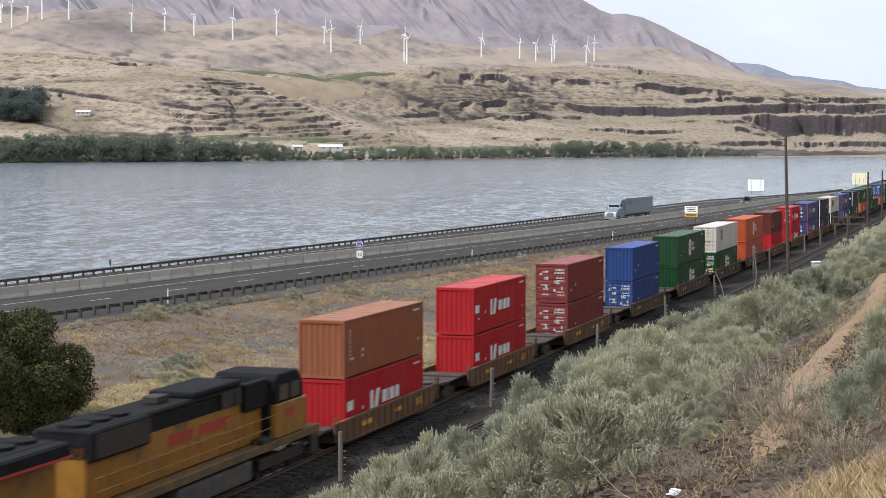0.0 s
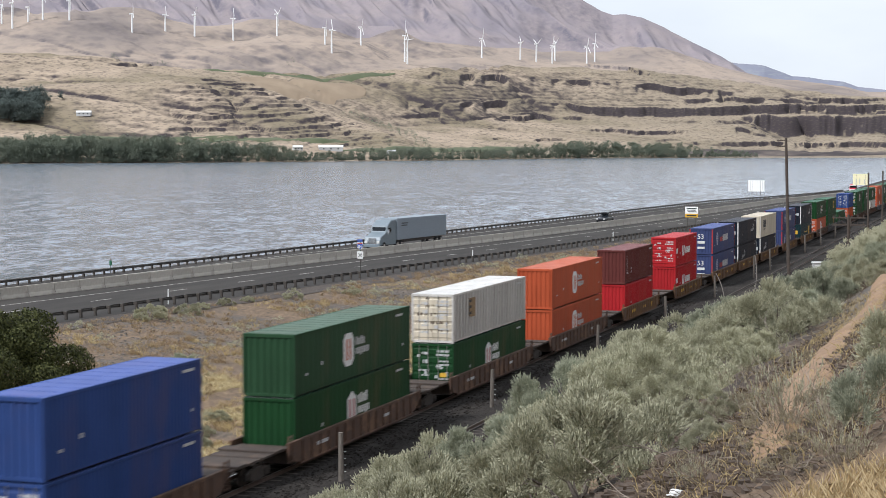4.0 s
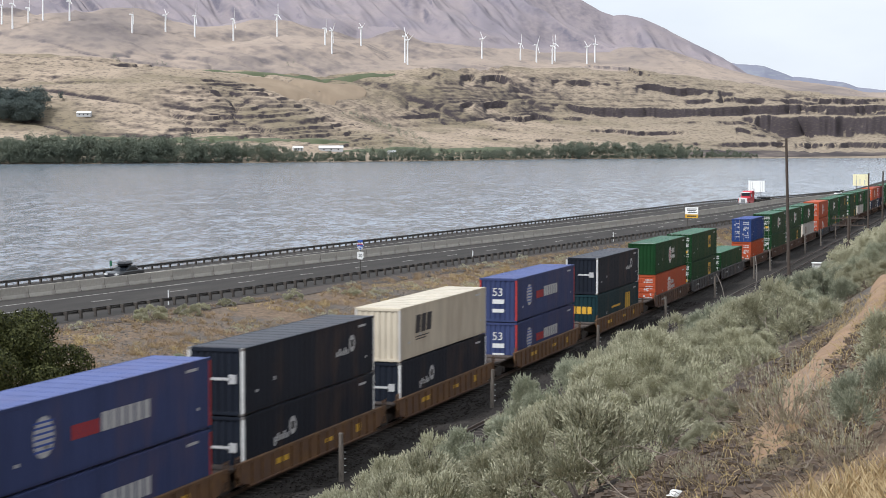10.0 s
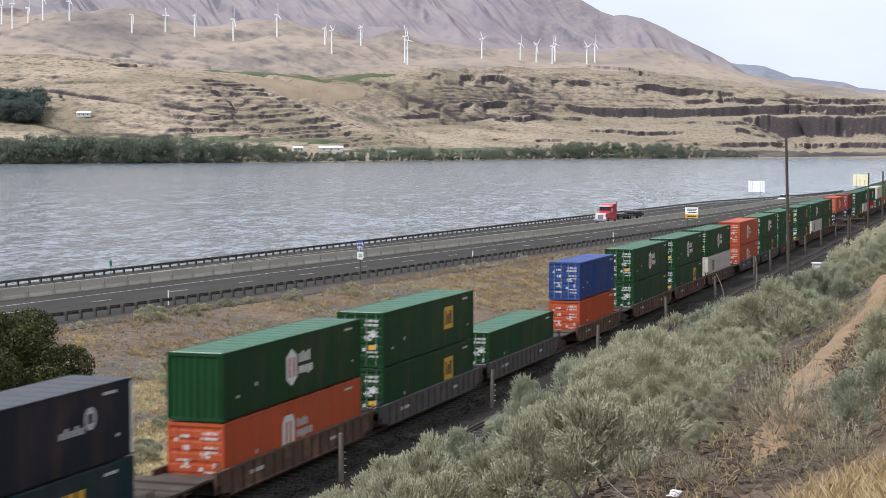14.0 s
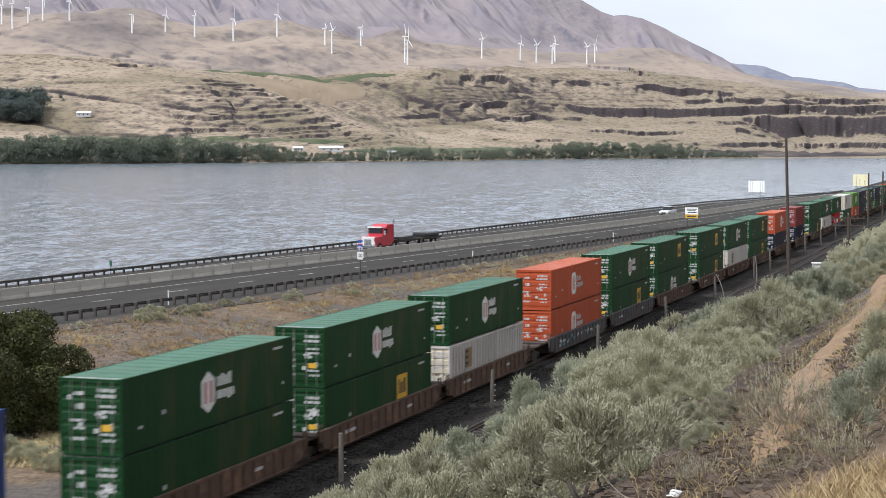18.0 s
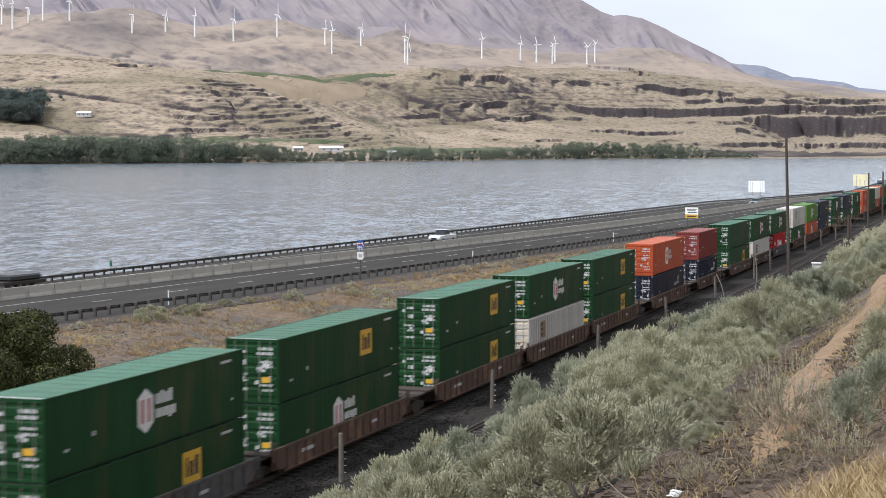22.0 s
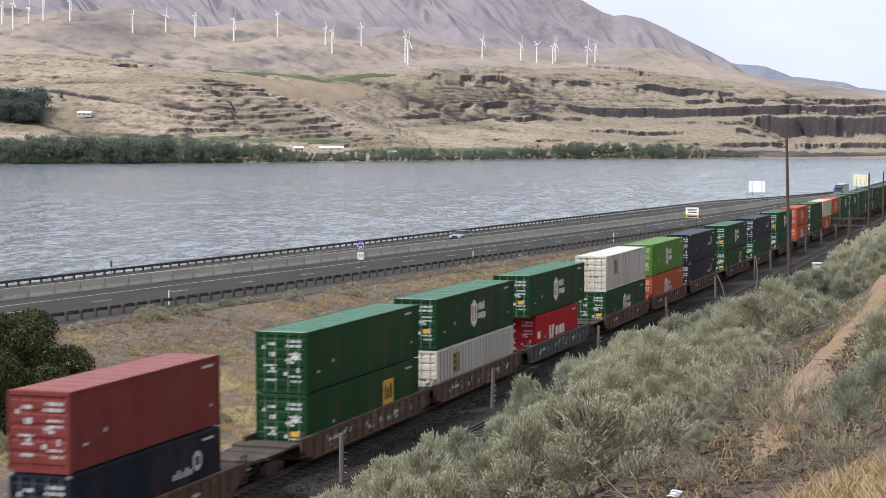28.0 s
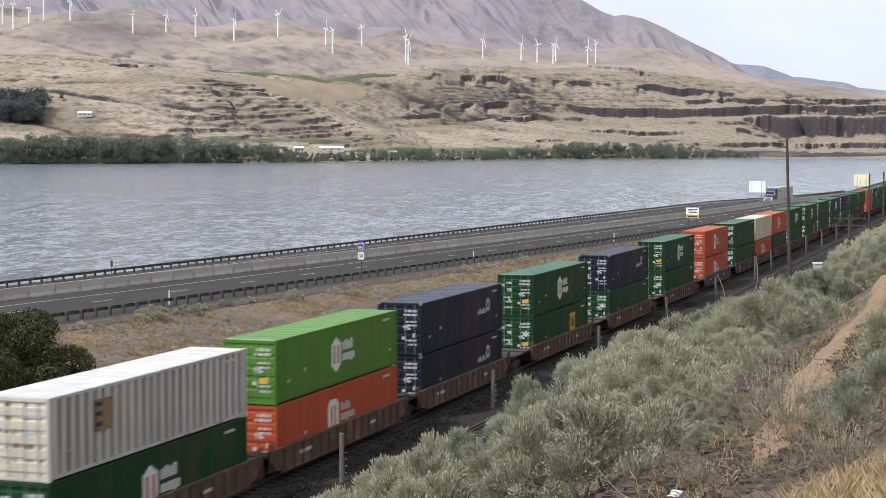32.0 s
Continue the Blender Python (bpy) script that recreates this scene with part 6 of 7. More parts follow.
tuft_field("dry_grass", "dry brown grass on the bank below the highway", 5200, bank_grass, 0.4, STRAW_BROWN, 23, 0.025, 0.8)
def straw_flat(rng, n):
    x = rng.uniform(76, 140, n)
    y = 37.5 + rng.rand(n) ** 1.3 * np.interp(x, [76, 100, 140], [12, 17, 10])
    k = fbm(x / 8 + 50, y / 3, 3) > -0.1
    return tufts(x[k], y[k], rng, 26, 0.28)


tuft_field("dry_grass", "bleached yellow grass on the flat beside the track", 4200, straw_flat, 0.3, STRAW_BLEACHED, 25, 0.03, 0.9)
tuft_field("dry_grass", "pale dry grass tufts below the highway", 3600, pale_patches, 0.42, STRAW_PALE, 24, 0.025, 0.8)
# shrubs on the bank between the railway and the highway, and those at the end of the thicket
for k in range(150):
    x = rb.uniform(80, 300)
    f = rb.random()
    FAR_SCRUB.append((x, 38 + f * (float(road_y(x, -1)) - 3 - 38), rb.uniform(0.6, 1.5), rb.uniform(0.6, 0.9)))
SCRUB = [sage_quads(60 + k, 10, 9, 4, 5, 3.6) for k in range(3)]
clumps = []
for k, (x, y, s, sz) in enumerate(FAR_SCRUB):
    a = rb.uniform(0, math.tau)
    turn = np.array([[math.cos(a), math.sin(a), 0], [-math.sin(a), math.cos(a), 0], [0, 0, 1]])
    clumps.append(SCRUB[k % 3] @ turn * np.array([s, s, s * sz]) + np.array([x, y, nz(x, y) - 0.05]))
tagged(new("scrub", quad_mesh("scrub", np.concatenate(clumps), SAGE)), "scattered grey-green scrub on the dry bank", "shrubs", kind="stuff")
for x, y, s in ((129.7, 67.5, 2.0), (135, 66.5, 1.5), (139, 67.2, 1.0), (143, 66.8, 1.1), (147, 66.3, 0.9), (104, 52, 1.9), (100, 50, 1.6), (110, 55, 1.7), (152, 64, 1.3), (160, 61, 1.2), (79, 41.6, 1.4), (82, 43.2, 1.2), (84.5, 41.5, 1.3), (88, 42.8, 1.1), (90, 45.5, 1.5), (93, 44, 1.0), (81, 46, 1.5), (76.2, 44.6, 1.5), (75.4, 41.4, 1.2), (77.6, 47.2, 1.6), (79.2, 50.0, 1.7)):
    plant(sage_kinds[int(x) % 4], x, y, s, x * 37, 0.85)


# ---- stones ----
def stones(name, label, material, where, count, size, seed):
    rng = np.random.RandomState(seed)
    P = where(rng, count)
    cube = np.array([[-1, -1, -1], [1, -1, -1], [1, 1, -1], [-1, 1, -1], [-1, -1, 1], [1, -1, 1], [1, 1, 1], [-1, 1, 1]], float)
    face = np.array([[0, 3, 2, 1], [4, 5, 6, 7], [0, 1, 5, 4], [1, 2, 6, 5], [2, 3, 7, 6], [3, 0, 4, 7]])
    V = []
    for p in P:
        c = cube * rng.uniform(0.5, 1.0, (8, 3)) * size * rng.uniform(0.4, 1.3) * np.array([1, 0.8, 0.55])
        a = rng.uniform(0, math.tau)
        V.append(c @ np.array([[math.cos(a), math.sin(a), 0], [-math.sin(a), math.cos(a), 0], [0, 0, 1]]) + p)
    V = np.array(V)
    Q = V[:, face].reshape(-1, 4, 3)
    me = bpy.data.meshes.new(name)
    me.from_pydata(V.reshape(-1, 3).tolist(), [], (face[None] + 8 * np.arange(len(V))[:, None, None]).reshape(-1, 4).tolist())
    me.materials.append(material)
    return tagged(new(name, me), label, "stones", kind="stuff")


STONE = mat("grey_bank_stone", (0.2, 0.178, 0.158), (0.1, 0.089, 0.079), rough=0.9, scale=3, bump=0.3)
EARTH = mat("brown_clods", (0.095, 0.066, 0.046), (0.055, 0.04, 0.03), rough=0.95, scale=5, bump=0.3)


def bank_stones(rng, n):
    x = rng.uniform(90, 175, n)
    f = rng.uniform(0.45, 0.95, n)
    y = 37 + f * (road_y(x, -1) - 1.5 - 37)
    k = fbm(x / 14, y / 9, 3) > -0.12
    return on_ground(x[k], y[k])


def rail_stones(rng, n):
    x = 62 + 110 * rng.rand(n) ** 1.4
    y = rng.uniform(27.6, 30.6, n)
    return np.stack([x, y, track_z(x) - np.interp(y, [27.6, 28.3, 28.6, 30.0, 30.6], [0.27, 0.31, 0.35, 0.26, 0.24])], 1)


def clods(rng, n):
    x = rng.uniform(12.5, 27, n)
    y = 1.0 + rng.rand(n) * 3.2
    return on_ground(x, y)


stones("gravel", "loose grey stones on the highway bank", STONE, bank_stones, 12000, 0.11, 31)
stones("gravel", "coarse dark stones beside the rails", M["ballast"], rail_stones, 5000, 0.06, 32)
stones("clods", "crumbled brown earth and stones on the slope", EARTH, clods, 5200, 0.085, 33)
litter = part("litter", boxes((-0.09, 0.07, -0.05, 0.06, 0, 0.02), (-0.05, 0.09, -0.07, 0.03, 0.015, 0.07)), M["mark_white"], bevel=0.015)
tagged(litter, "crumpled white scrap lying on the soil", "litter").matrix_basis = pose(14.1, 2.55, nz(14.1, 2.55), 15, 10, 30)


def path_line(x):
    return np.interp(x, [13, 17, 20, 23, 26, 30, 34, 40, 47], [1.75, 1.9, 2.05, 2.1, 2.15, 2.2, 2.3, 2.6, 3.0])


# the dark slumped soil below the path
sx_ = np.arange(14.5, 33, 0.2)
SOIL = np.stack([np.stack([sx_, path_line(sx_) + 0.42 + o * (1.5 + 0.25 * np.sin(sx_ * 1.9)), near_z(sx_, path_line(sx_) + 0.42 + o * 1.5) + 0.3 * o * (1 - o) - 0.05 + 0.1 * fbm(sx_ / 0.7, sx_ * 0 + o * 4, 3)], -1) for o in np.linspace(0, 1, 9)], 0)
tagged(grid_mesh("slumped_soil", SOIL, mat("dark_brown_soil", (0.062, 0.044, 0.033), (0.036, 0.027, 0.021), rough=0.95, scale=2.5, stain=(0.1, 0.07, 0.048), stain_scale=1.1, bump=1.0, bump_scale=9, bump_dist=0.08)), "dark crumbled soil of the slope below the path", "soil", kind="structure")


def boulder(x, y, size, seed):
    rs = random.Random(seed)
    bm = bmesh.new()
    bmesh.ops.create_icosphere(bm, subdivisions=2, radius=1.0)
    for v in bm.verts:
        v.co *= 1 + 0.5 * noise.noise(v.co * 1.3 + Vector((seed * 3.1, 0, 0)))
        v.co = Vector((v.co.x * size, v.co.y * size * rs.uniform(0.75, 0.8), v.co.z * size * 0.62))
    ob = tagged(part("rock", bm, EARTH), "dark brown rock lying in the loose soil", "rock", group="rocks in the soil")
    ob.matrix_basis = pose(x, y, nz(x, y) + size * 0.2, rs.uniform(-15, 15), rs.uniform(-15, 15), rs.uniform(0, 360))


for k, (x, y, size) in enumerate(((16.3, 3.0, 0.16), (16.8, 3.2, 0.12), (13.9, 2.2, 0.1), (14.4, 2.35, 0.13), (15.1, 2.5, 0.09), (17.8, 2.95, 0.1), (14.0, 2.05, 0.08), (15.6, 2.75, 0.12), (19.5, 3.1, 0.12), (13.5, 1.95, 0.07), (21.5, 3.2, 0.14))):
    boulder(x, y, size, k + 1)


def path_twigs(rng, n):
    x = 14 + 30 * rng.rand(n) ** 1.2
    y = path_line(x) + rng.uniform(0.4, 1.2, n) + 0.15 * np.sin(x * 1.7)
    return on_ground(x, y)


TWIG = leaf_mat("brown_twigs", (0.06, 0.042, 0.031), (0.105, 0.076, 0.055), (0.2, 0.155, 0.11))
def bare_twigs(rng, n):
    x = rng.uniform(11.0, 18.0, n)
    return on_ground(x, rng.uniform(0.8, 3.2, n))


tuft_field("dead_twigs", "scattered grey-brown twigs on the soil", 2200, bare_twigs, 0.16, TWIG, 27, 0.006, 1.8)
tuft_field("dead_twigs", "tangled brown dead twigs beside the path", 2600, path_twigs, 0.17, TWIG, 26, 0.009, 1.6)


# the trodden path along the slope
px_ = np.arange(13.0, 46, 0.25)
pc = path_line(px_)
ph_ = np.interp(px_, [13, 16, 18, 21, 26, 34, 46], [0.22, 0.32, 0.44, 0.38, 0.27, 0.24, 0.28]) + 0.05 * np.sin(px_ * 3)
PATH = np.stack([np.stack([px_, pc + o * ph_, near_z(px_, pc + o * ph_) - 0.06 + 0.17 * (1 - o * o) * smooth01((px_ - 12.8) / 2)], -1) for o in np.linspace(-1, 1, 7)], 0)
tagged(grid_mesh("path", PATH, mat("trodden_earth", (0.29, 0.188, 0.11), (0.215, 0.138, 0.082), rough=0.95, scale=3, stain=(0.2, 0.13, 0.085), stain_scale=1.2, bump=0.6, bump_scale=12)), "bare orange-tan trodden earth path on the slope", "path", kind="structure")


def path_grass(rng, n):
    x = 13 + 24 * rng.rand(n)
    return on_ground(x, path_line(x) + rng.uniform(-0.9, 0.7, n)) + np.array([0, 0, 0.06])


tuft_field("dry_grass", "short dry grass along the trodden path", 2600, path_grass, 0.13, STRAW_PALE, 28, 0.005, 0.9)


# fallen dead branches on the soil
def dead_branch(seed, s):
    rng = np.random.RandomState(seed)
    bm = bmesh.new()
    p, w, r = Vector((0, 0, 0.04)), Vector((1, 0, 0.1)), 0.009
    for i in range(6):
        q = p + w.normalized() * 0.12
        tube(bm, p, q, r, r * 0.8, sides=5)
        for k in range(2):
            t = (w.normalized() + Vector(rng.normal(size=3)) * 0.6).normalized()
            tube(bm, q, q + t * rng.uniform(0.08, 0.22), r * 0.5, r * 0.15, sides=4)
        p, r = q, r * 0.82
        w = w.normalized() + Vector(rng.normal(size=3)) * 0.25
    ob = tagged(new("dead_branch"), "bleached dead sagebrush branch on the soil", "branch", group="dead branches")
    tagged(part("bough", bm, M["deadwood"], ob), kind="stuff")
    return ob


M["deadwood"] = mat("bleached_wood", (0.3, 0.25, 0.2), (0.2, 0.165, 0.13), rough=0.95, scale=10)
for k, (x, y, a) in enumerate(((16.0, 2.9, 150), (17.0, 2.2, 200), (15.0, 1.9, 100), (14.3, 2.9, 60), (18.6, 3.2, 130), (13.6, 1.9, 170), (15.4, 1.5, 20), (19.8, 2.6, 80), (14.0, 1.2, 250), (12.8, 1.4, 210))):
    dead_branch(50 + k, 1).matrix_basis = pose(x, y, nz(x, y), 0, -12, a)


# ---- trees ----
def crown_quads(rng, count, radius, high, low, leaf, lobes=9):
    """Leaf sprays spread over uneven lobes."""
    C = np.stack([rng.uniform(-0.55, 0.55, lobes) * radius, rng.uniform(-0.55, 0.55, lobes) * radius, rng.uniform(low + 0.2 * (high - low), high - 0.22 * (high - low), lobes)], 1)
    R = rng.uniform(0.32, 0.55, lobes) * radius * (9 / lobes) ** 0.4
    w = rng.randint(0, lobes, count)
    d = unit(rng.normal(size=(count, 3)))
    p = C[w] + d * (R[w] * rng.uniform(0.55, 1.05, count) ** 0.6)[:, None] * np.array([1, 1, 0.8])
    a, b = unit(np.cross(d + rng.normal(size=d.shape) * 0.6, rng.normal(size=d.shape))), None
    b = unit(np.cross(a, d + rng.normal(size=d.shape) * 0.5))
    s = leaf * rng.uniform(0.6, 1.3, count)[:, None]
    return np.stack([p - a * s, p - b * s * 0.6, p + a * s, p + b * s * 0.6], 1)


def tree_limbs(rng, high, radius, trunk):
    bm = bmesh.new()
    tube(bm, (0, 0, -0.3), (0.1, 0.05, high * 0.3), trunk, trunk * 0.75, sides=9)
    for k in range(8):
        a = k * 2.4 + rng.uniform(0, 0.5)
        s = Vector((0.1, 0.05, high * (0.22 + 0.06 * k % 0.2)))
        m_ = s + Vector((math.cos(a), math.sin(a), 0.9)) * radius * 0.35
        e = m_ + Vector((math.cos(a + 0.4), math.sin(a + 0.4), 0.7)) * radius * 0.35
        tube(bm, s, m_, trunk * 0.45, trunk * 0.28, sides=6)
        tube(bm, m_, e, trunk * 0.28, trunk * 0.1, sides=5)
    return bm


rt = np.random.RandomState(41)
tree = tagged(new("tree"), "broad dark green tree between the railway and the highway", "tree")
part("trunk", tree_limbs(rt, 7.5, 4.6, 0.28), M["bark"], tree)
def round_crown(rng, count, radius, high, low, leaf, lobes=34):
    """A full crown of uneven leafy lobes, close-set at the rim and hollow inside."""
    h = (np.arange(lobes) + 0.5) / lobes
    a = np.arange(lobes) * 2.4 + rng.uniform(-0.3, 0.3, lobes)
    r = radius * np.sqrt(np.maximum(0.05, 1 - ((h - 0.38) / 0.66) ** 2)) * rng.uniform(0.6, 0.82, lobes)
    C = np.stack([np.cos(a) * r, np.sin(a) * r, low + (high - low) * (0.1 + 0.76 * h)], 1)
    R = rng.uniform(0.17, 0.3, lobes) * radius
    w = rng.choice(lobes, count, p=R ** 2 / np.sum(R ** 2))
    d = unit(rng.normal(size=(count, 3)) + np.array([0, 0, 0.25]))
    p = C[w] + d * (R[w] * rng.uniform(0.7, 1.08, count))[:, None] * np.array([1, 1, 0.75])
    a_ = unit(np.cross(d + rng.normal(size=d.shape) * 0.6, rng.normal(size=d.shape)))
    b_ = unit(np.cross(a_, d + rng.normal(size=d.shape) * 0.5))
    s = leaf * rng.uniform(0.6, 1.3, count)[:, None]
    return np.stack([p - a_ * s, p - b_ * s * 0.6, p + a_ * s, p + b_ * s * 0.6], 1)


part("crown", quad_mesh("crown", round_crown(rt, 90000, 6.2, 7.0, -0.5, 0.085), LEAF_DARK), LEAF_DARK, tree)
tree.matrix_basis = pose(85.2, 54.8, nz(85.2, 54.8) - 0.2)


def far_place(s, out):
    """On the far land at image column s, out metres behind the shore line: x, y, z."""
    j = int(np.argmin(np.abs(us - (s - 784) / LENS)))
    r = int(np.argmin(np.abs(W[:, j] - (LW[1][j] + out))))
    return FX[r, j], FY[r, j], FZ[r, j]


def woods(name, label, spots, leaf, seed, dense=420):
    rng = np.random.RandomState(seed)
    out = []
    for s, o, h in spots:
        x, y, z = far_place(s, o)
        h = h * 1.27
        count = int(dense * min(1.6, 0.35 + h / 20))
        q = crown_quads(rng, count, h * rng.uniform(0.26, 0.46), h, 0.2, max(0.4, h * 0.027), 8)
        out.append(q + np.array([x, y, z]))
    return tagged(new(name, quad_mesh(name, np.concatenate(out), leaf)), label, "trees", kind="stuff")


def belt():
    r = random.Random(9)
    out = []
    for k in range(900):
        s = r.uniform(-30, 1330)
        if 1215 < s and r.random() < 0.3:
            continue
        tall = np.interp(s, [0, 150, 330, 470, 540, 600, 660, 760, 830, 900, 1000, 1200, 1300], [26, 28, 27, 19, 9, 8, 13, 14, 10, 14, 22, 18, 9])
        out.append((s, r.uniform(1, 55), tall * r.uniform(0.55, 1.05)))
    for k in range(520):
        out.append((r.uniform(-30, 1345), r.uniform(-1, 7), r.uniform(3.5, 7.5)))
    return out


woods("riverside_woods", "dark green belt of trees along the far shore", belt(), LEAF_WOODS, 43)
rg = random.Random(5)
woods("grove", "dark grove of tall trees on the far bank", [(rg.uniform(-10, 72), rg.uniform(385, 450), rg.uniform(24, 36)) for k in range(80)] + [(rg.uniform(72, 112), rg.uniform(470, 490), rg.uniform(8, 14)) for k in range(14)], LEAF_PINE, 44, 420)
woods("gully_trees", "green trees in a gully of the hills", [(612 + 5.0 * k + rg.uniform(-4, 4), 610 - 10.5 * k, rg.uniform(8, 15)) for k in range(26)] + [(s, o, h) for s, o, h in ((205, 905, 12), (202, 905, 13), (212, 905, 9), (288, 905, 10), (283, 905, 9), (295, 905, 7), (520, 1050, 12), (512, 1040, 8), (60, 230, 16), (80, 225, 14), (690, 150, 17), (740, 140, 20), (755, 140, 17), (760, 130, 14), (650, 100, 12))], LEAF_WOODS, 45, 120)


# ---- fields and houses on the far bank ----
FIELD = mat("green_field", (0.07, 0.085, 0.042), (0.1, 0.11, 0.06), rough=1.0, scale=0.03)


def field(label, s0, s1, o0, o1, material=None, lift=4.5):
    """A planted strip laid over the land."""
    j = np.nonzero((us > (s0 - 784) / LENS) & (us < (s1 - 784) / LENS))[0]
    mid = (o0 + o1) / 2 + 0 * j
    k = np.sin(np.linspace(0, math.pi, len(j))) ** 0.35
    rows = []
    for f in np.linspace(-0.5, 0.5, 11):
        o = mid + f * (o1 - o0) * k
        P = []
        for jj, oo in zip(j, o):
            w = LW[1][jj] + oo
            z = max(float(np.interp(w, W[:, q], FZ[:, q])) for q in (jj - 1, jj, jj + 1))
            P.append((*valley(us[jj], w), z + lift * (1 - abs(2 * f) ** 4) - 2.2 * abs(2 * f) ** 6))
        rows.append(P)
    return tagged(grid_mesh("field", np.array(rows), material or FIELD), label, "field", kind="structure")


field("long dark green orchard strip on the bench", 335, 702, 935, 985, lift=0.8)
field("green pasture behind the riverside trees", 90, 620, 270, 340, lift=1.0)
field("bare brown grass slope below the orchard strip", 425, 650, 790, 925, mat("brown_dry_slope", (0.29, 0.227, 0.162), (0.24, 0.185, 0.132), rough=1.0, scale=0.02, spec=0.1), lift=1.0)
field("dark broken rock along the far shore", 1185, 1596, 6, 170, mat("shore_rock", (0.1, 0.084, 0.078), (0.17, 0.14, 0.12), rough=1.0, scale=0.05, stain=(0.06, 0.051, 0.052), stain_scale=0.012, stain_at=(0.4, 0.6), stretch=(1, 1, 3), spec=0.1), lift=0.9)
field("green pasture behind the riverside trees", 600, 930, 90, 180, lift=1.2)


def house(label, s, o, wide, deep, high, roof_m, turn):
    top = tagged(new("house"), label, "house", group="houses on the far bank")
    part("walls", boxes((-wide / 2, wide / 2, -deep / 2, deep / 2, -1, high)), M["mark_pale"], top)
    bm = bmesh.new()
    prism(bm, [(-deep / 2 - 0.5, high), (deep / 2 + 0.5, high), (0, high + deep * 0.28)], -wide / 2 - 0.4, wide / 2 + 0.4)
    part("roof", bm, roof_m, top).matrix_basis = pose(0, 0, 0, 0, 0, 90)
    for k in range(3):
        x = -wide * 0.3 + k * wide * 0.3
        part("window", boxes((x - 0.7, x + 0.7, -deep / 2 - 0.05, -deep / 2 + 0.05, high * 0.35, high * 0.75)), M["glass"], top)
    x, y, z = far_place(s, o)
    top.matrix_basis = pose(x, y, z, 0, 0, turn)
    top.scale = (1.25, 1.25, 1.25)


house("white farmhouse on the far slope", 152, 415, 16, 8, 3.2, M["mark_white"], HEADING - 90)
house("long low white-roofed barn by the far shore", 587, 120, 26, 9, 3.5, M["mark_white"], HEADING - 84)
house("small white-roofed house by the far shore", 527, 125, 10, 7, 3, M["mark_white"], HEADING - 70)
house("pale house among the far trees", 695, 72, 9, 7, 3.5, M["mark_pale"], HEADING - 60)

# ---- signs, poles and posts ----
def sign_post(label, x, y, z0, parts, posts, posth):
    top = tagged(new("road_sign"), label, "sign", group="signs along the highway")
    for px, r in posts:
        part("post", lathe(((px, 0.06, -0.4), (px, 0.06, posth), r), sides=8), M["galv"], top)
    for name, rows, m, dy in parts:
        if isinstance(rows, bpy.types.Mesh):
            part(name, rows, m, top).matrix_basis = Matrix.Translation(dy) @ Euler((math.pi / 2, 0, 0)).to_matrix().to_4x4()
        else:
            part(name, bars(rows, dy), m, top)
    top.matrix_basis = pose(x, y, z0, 0, 0, -96)
    return top


def shield(cx, cz, w, h, flat):
    if flat:
        return [(cx - w * 0.35, cz - h * 0.5), (cx + w * 0.35, cz - h * 0.5), (cx + w * 0.5, cz - h * 0.2), (cx + w * 0.42, cz + h * 0.15), (cx + w * 0.5, cz + h * 0.42), (cx, cz + h * 0.5), (cx - w * 0.5, cz + h * 0.42), (cx - w * 0.42, cz + h * 0.15), (cx - w * 0.5, cz - h * 0.2)]
    return [(cx, cz - h * 0.5), (cx + w * 0.4, cz - h * 0.2), (cx + w * 0.5, cz + h * 0.2), (cx + w * 0.4, cz + h * 0.5), (cx, cz + h * 0.42), (cx - w * 0.4, cz + h * 0.5), (cx - w * 0.5, cz + h * 0.2), (cx - w * 0.4, cz - h * 0.2)]


sign_post("two route shields, 84 over 30, on one steel post", 173.0, 65.1, nz(173.0, 65.1), [
    ("shield", [shield(0, 3.65, 0.8, 0.8, False)], M["mark_white"], 0.0), ("shield_face", [shield(0, 3.62, 0.7, 0.62, False)], M["mark_blue"], -0.008), ("shield_band", [(-0.3, 0.3, 3.86, 3.97)], M["mark_red"], -0.016),
    ("number", text_mesh("84", 0.42, M["mark_white"]), M["mark_white"], (0, -0.03, 3.45)), ("tab", [(-0.3, 0.3, 4.1, 4.35)], M["mark_blue"], 0.0),
    ("shield", [shield(0, 2.7, 0.82, 0.84, True)], M["mark_white"], 0.0), ("number", text_mesh("30", 0.5, M["mark_dark"]), M["mark_dark"], (0, -0.02, 2.52))], [(0, 0.05)], 4.2)
SIGN_WHITE = plain("reflective_white_sheet", (0.93, 0.93, 0.91))
rows = [(-0.85 + 0.1 * (k % 3), 0.85 - 0.17 * (k % 2), 3.95 - 0.27 * k, 4.08 - 0.27 * k) for k in range(3)]
sign_post("white information sign with a yellow panel and dark lettering", 285.0, 49.1, nz(285.0, 49.1), [("panel", [(-1.1, 1.1, 2.55, 4.3)], SIGN_WHITE, 0.0), ("yellow_panel", [(-1.1, 1.1, 2.55, 3.15)], M["mark_yellow"], -0.008), ("lettering", rows, M["mark_dark"], -0.008), ("lettering", [(-0.8, 0.8, 2.75, 2.95)], M["mark_dark"], -0.016)], [(-0.7, 0.05), (0.7, 0.05)], 4.2)
sign_post("large blank white sign panel seen beside the highway", 490.0, 66.3, 1.3, [("panel", [(-2.3, 2.3, 0.5, 3.7)], SIGN_WHITE, 0.0), ("panel_edge", [(-1.75, -1.6, 0.5, 3.7), (1.6, 1.75, 0.5, 3.7)], M["mark_white"], -0.008)], [(-1.2, 0.08), (1.2, 0.08)], 3.6)
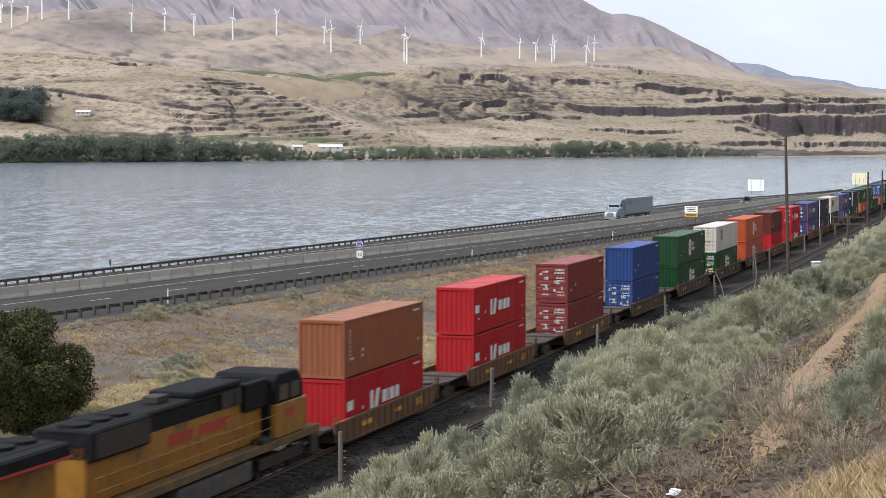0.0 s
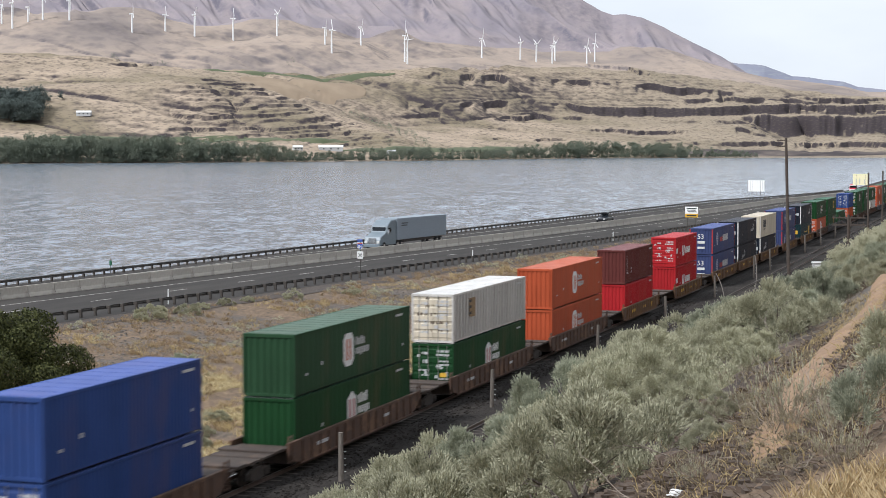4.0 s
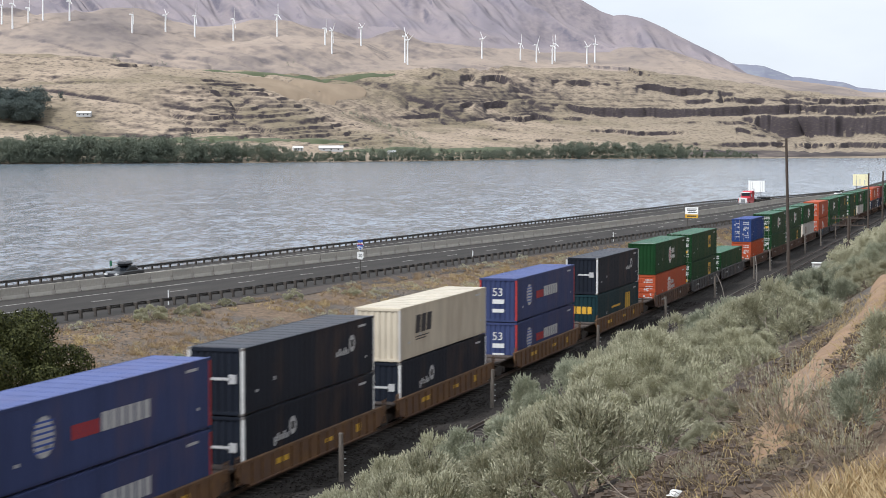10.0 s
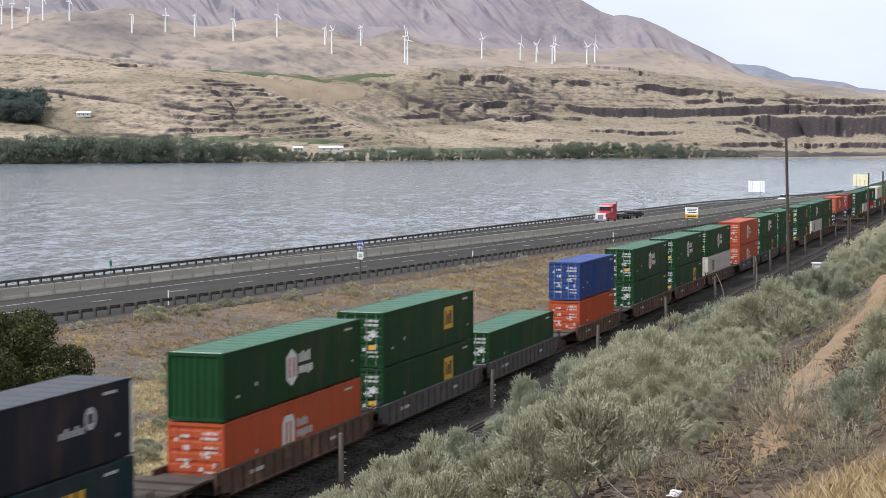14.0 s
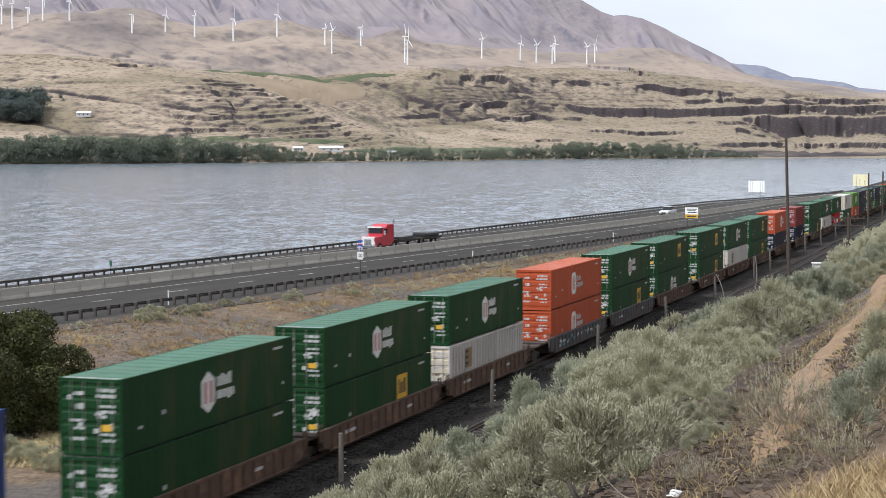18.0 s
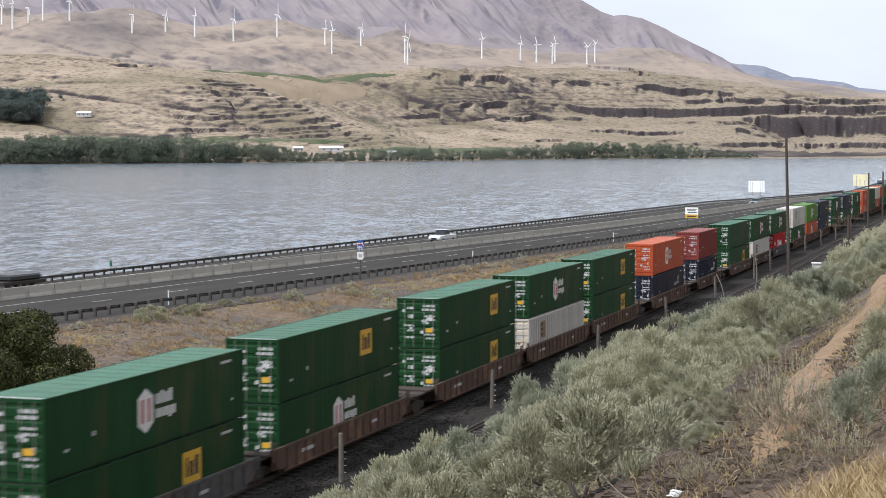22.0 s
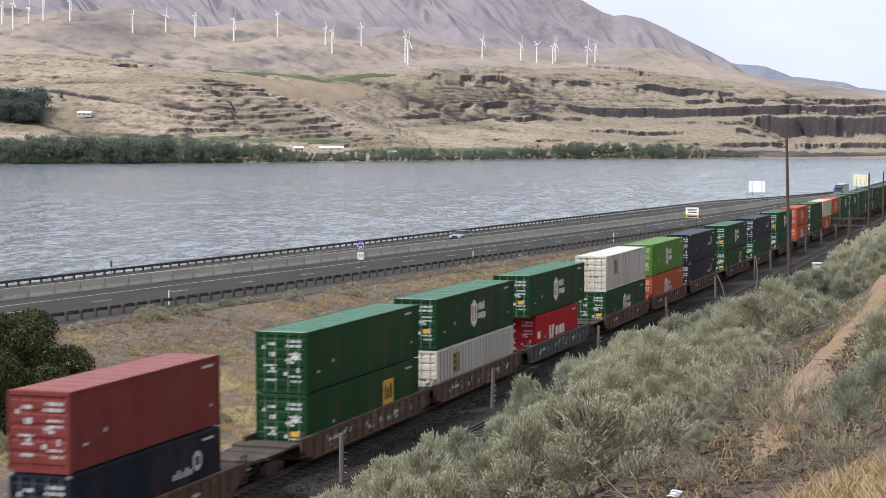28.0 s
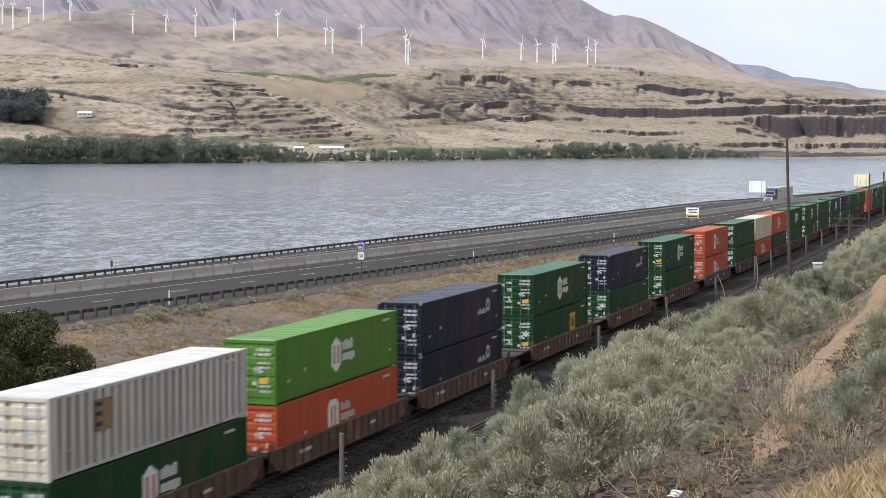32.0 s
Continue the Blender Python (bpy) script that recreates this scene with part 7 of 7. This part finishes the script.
sign_post("large pale yellow sign panel beyond the train", 488.0, 37.7, 1.2, [("panel", [(-2.2, 2.2, 2.6, 5.7)], plain("pale_yellow_panel", (0.92, 0.85, 0.55)), 0.0), ("lettering", [(-1.4, -1.2, 2.9, 4.2), (-0.4, -0.2, 2.9, 4.4), (0.8, 1.0, 2.9, 4.2)], M["mark_pale"], -0.008)], [(-1.3, 0.08), (1.3, 0.08)], 5.4)
mile = tagged(new("mile_marker"), "small green marker on a post by the far guard rail", "sign")
part("panel", boxes((-0.03, 0.03, -0.14, 0.14, 0.8, 1.35)), plain("green_sign", (0.015, 0.11, 0.055)), mile)
part("post", boxes((-0.025, 0.025, -0.03, 0.03, -0.2, 1.5)), M["galv"], mile)
mile.matrix_basis = road_pose(173.5, 1.0, 0.1, 0.5)
for x, dy in ((141.0, 0.7), (205.0, 0.6), (254.5, 0.6)):
    d = tagged(new("delineator"), "slim white reflector post beside the guard rail", "marker post", group="reflector posts")
    part("post", boxes((-0.04, 0.04, -0.06, 0.06, 0, 1.35)), M["mark_white"], d, bevel=0.015)
    part("reflector", boxes((-0.05, -0.04, -0.04, 0.04, 1.1, 1.25)), M["mark_pale"], d)
    d.matrix_basis = road_pose(x, -1.0, 0.0, dy)


def wood_post(x, y, top_z, r=0.13):
    p = tagged(new("line_post"), "weathered grey wooden post beside the track", "post", group="wooden posts along the track")
    part("shaft", lathe(((0, 0, -0.4), (0, 0, top_z), r, r * 0.85), sides=10), M["oldpost"], p)
    for k in range(4):
        part("spike", lathe(((0, -r, top_z * (0.3 + 0.12 * k)), (0.0, -r - 0.1, top_z * (0.3 + 0.12 * k)), 0.018), sides=6), M["mark_pale"], p)
    p.matrix_basis = pose(x, y, track_z(x) - 0.62, rb.uniform(-1.5, 1.5), rb.uniform(-1.5, 1.5), rb.uniform(-20, 20))


for x in (72.4, 96.5, 124, 151, 178, 207, 222, 240, 262, 285, 310, 340):
    wood_post(x, 28.2, 2.55 if x < 200 else 3.0)
pole = tagged(new("utility_pole"), "tall dark weathered utility pole", "pole", group="poles along the track")
part("shaft", lathe(((0, 0, -1), (0, 0, 16.3), 0.2, 0.13), sides=12), M["pole"], pole)
part("bracket", boxes((-0.05, 0.05, 0.0, 0.9, 15.4, 15.52), (-0.05, 0.05, 0.0, 0.9, 16.0, 16.1)), M["pole"], pole)
pole.matrix_basis = pose(176.5, 20.5, track_z(176) - 0.3, -1.7, 0, 0)
for x, y, h in ((287, 21.0, 12.0), (318, 20.8, 12.0)):
    p2 = tagged(new("utility_pole"), "dark weathered utility pole beside the train", "pole", group="poles along the track")
    part("shaft", lathe(((0, 0, -1), (0, 0, h), 0.19, 0.13), sides=10), M["pole"], p2)
    p2.matrix_basis = pose(x, y, track_z(x) - 0.6)
tele = tagged(new("telegraph_pole"), "old telegraph pole with braced wooden crossarms", "pole", group="poles along the track")
part("shaft", lathe(((0, 0, -3), (0, 0, 3.5), 0.15, 0.12), sides=10), M["pole"], tele)
for z in (3.2, 2.55):
    arm = part("crossarm", boxes((-1.5, 1.5, -0.06, 0.06, z - 0.06, z + 0.06)), M["pole"], tele)
    for k in range(6):
        px_ = -1.35 + k * 0.54
        part("insulator", lathe(((px_, 0, z + 0.06), (px_, 0, z + 0.24), 0.05, 0.03), sides=8), M["pole"], arm)
for f in (-1, 1):
    part("brace", lathe(((f * 0.75, 0.07, 3.15), (0, 0.07, 2.0), 0.03), sides=6), M["pole"], tele)
tele.matrix_basis = pose(163.5, 13.7, 14.69 - 165 * (380 - 250) / LENS - 2.9, 0, 0, HEADING - 90 - 10)
cab_ = tagged(new("equipment_cabinet"), "pale grey trackside equipment cabinet", "cabinet")
part("body", boxes((-0.55, 0.55, -0.5, 0.5, -0.6, 2.3)), M["mark_pale"], cab_, bevel=0.03)
part("roof", boxes((-0.62, 0.62, -0.57, 0.57, 2.3, 2.42)), M["mark_white"], cab_, bevel=0.02)
part("door", boxes((-0.57, -0.54, -0.42, 0.42, 0.1, 2.1)), M["mark_white"], cab_, bevel=0.01)
cab_.matrix_basis = pose(185, 18.6, track_z(185) + 0.7, 0, 0, HEADING)


# slack cables between the posts
def cable(label, pts, r=0.045):
    bm = bmesh.new()
    n = 14
    a, b, c = (Vector(p) for p in pts)
    P = [a * (1 - t) ** 2 + b * 2 * t * (1 - t) + c * t * t for t in [k / n for k in range(n + 1)]]
    for p, q in zip(P, P[1:]):
        tube(bm, p, q, r, sides=6, cap=False)
    return tagged(part("cable", bm, M["oldpost"]), label, "cable", group="slack cables")


cable("slack grey cable hanging from a trackside post", ((158, 24.5, -1.0), (168, 25.2, 0.0), (178, 28.1, 1.6)))
cable("slack grey cable hanging from a trackside post", ((166, 23.5, -0.8), (182, 24.0, -0.4), (207, 28.1, 1.7)))


def motions():
    """All that moves, keyed from the clip's start to its end."""
    for ob, x, z, back in RIDERS:
        walk(ob, [(t, on_rails(x - s, z, back)) for t, s in zip(TIMES, ROLL)])
    for ob, start, speed, slowing in VEHICLES:
        walk(ob, [(t, lane_pose(start - speed * t + slowing * max(0.0, 14.0 - t) ** 2)) for t in TIMES])
    for rotor, hub, phase, rate in ROTORS:
        rows = []
        for k in range(41):
            rows.append((k * 0.8, pose(-1.6, 0, hub) @ Matrix.Rotation(radians(phase + rate * 0.8 * k), 4, "X")))
        walk(rotor, rows)


motions()
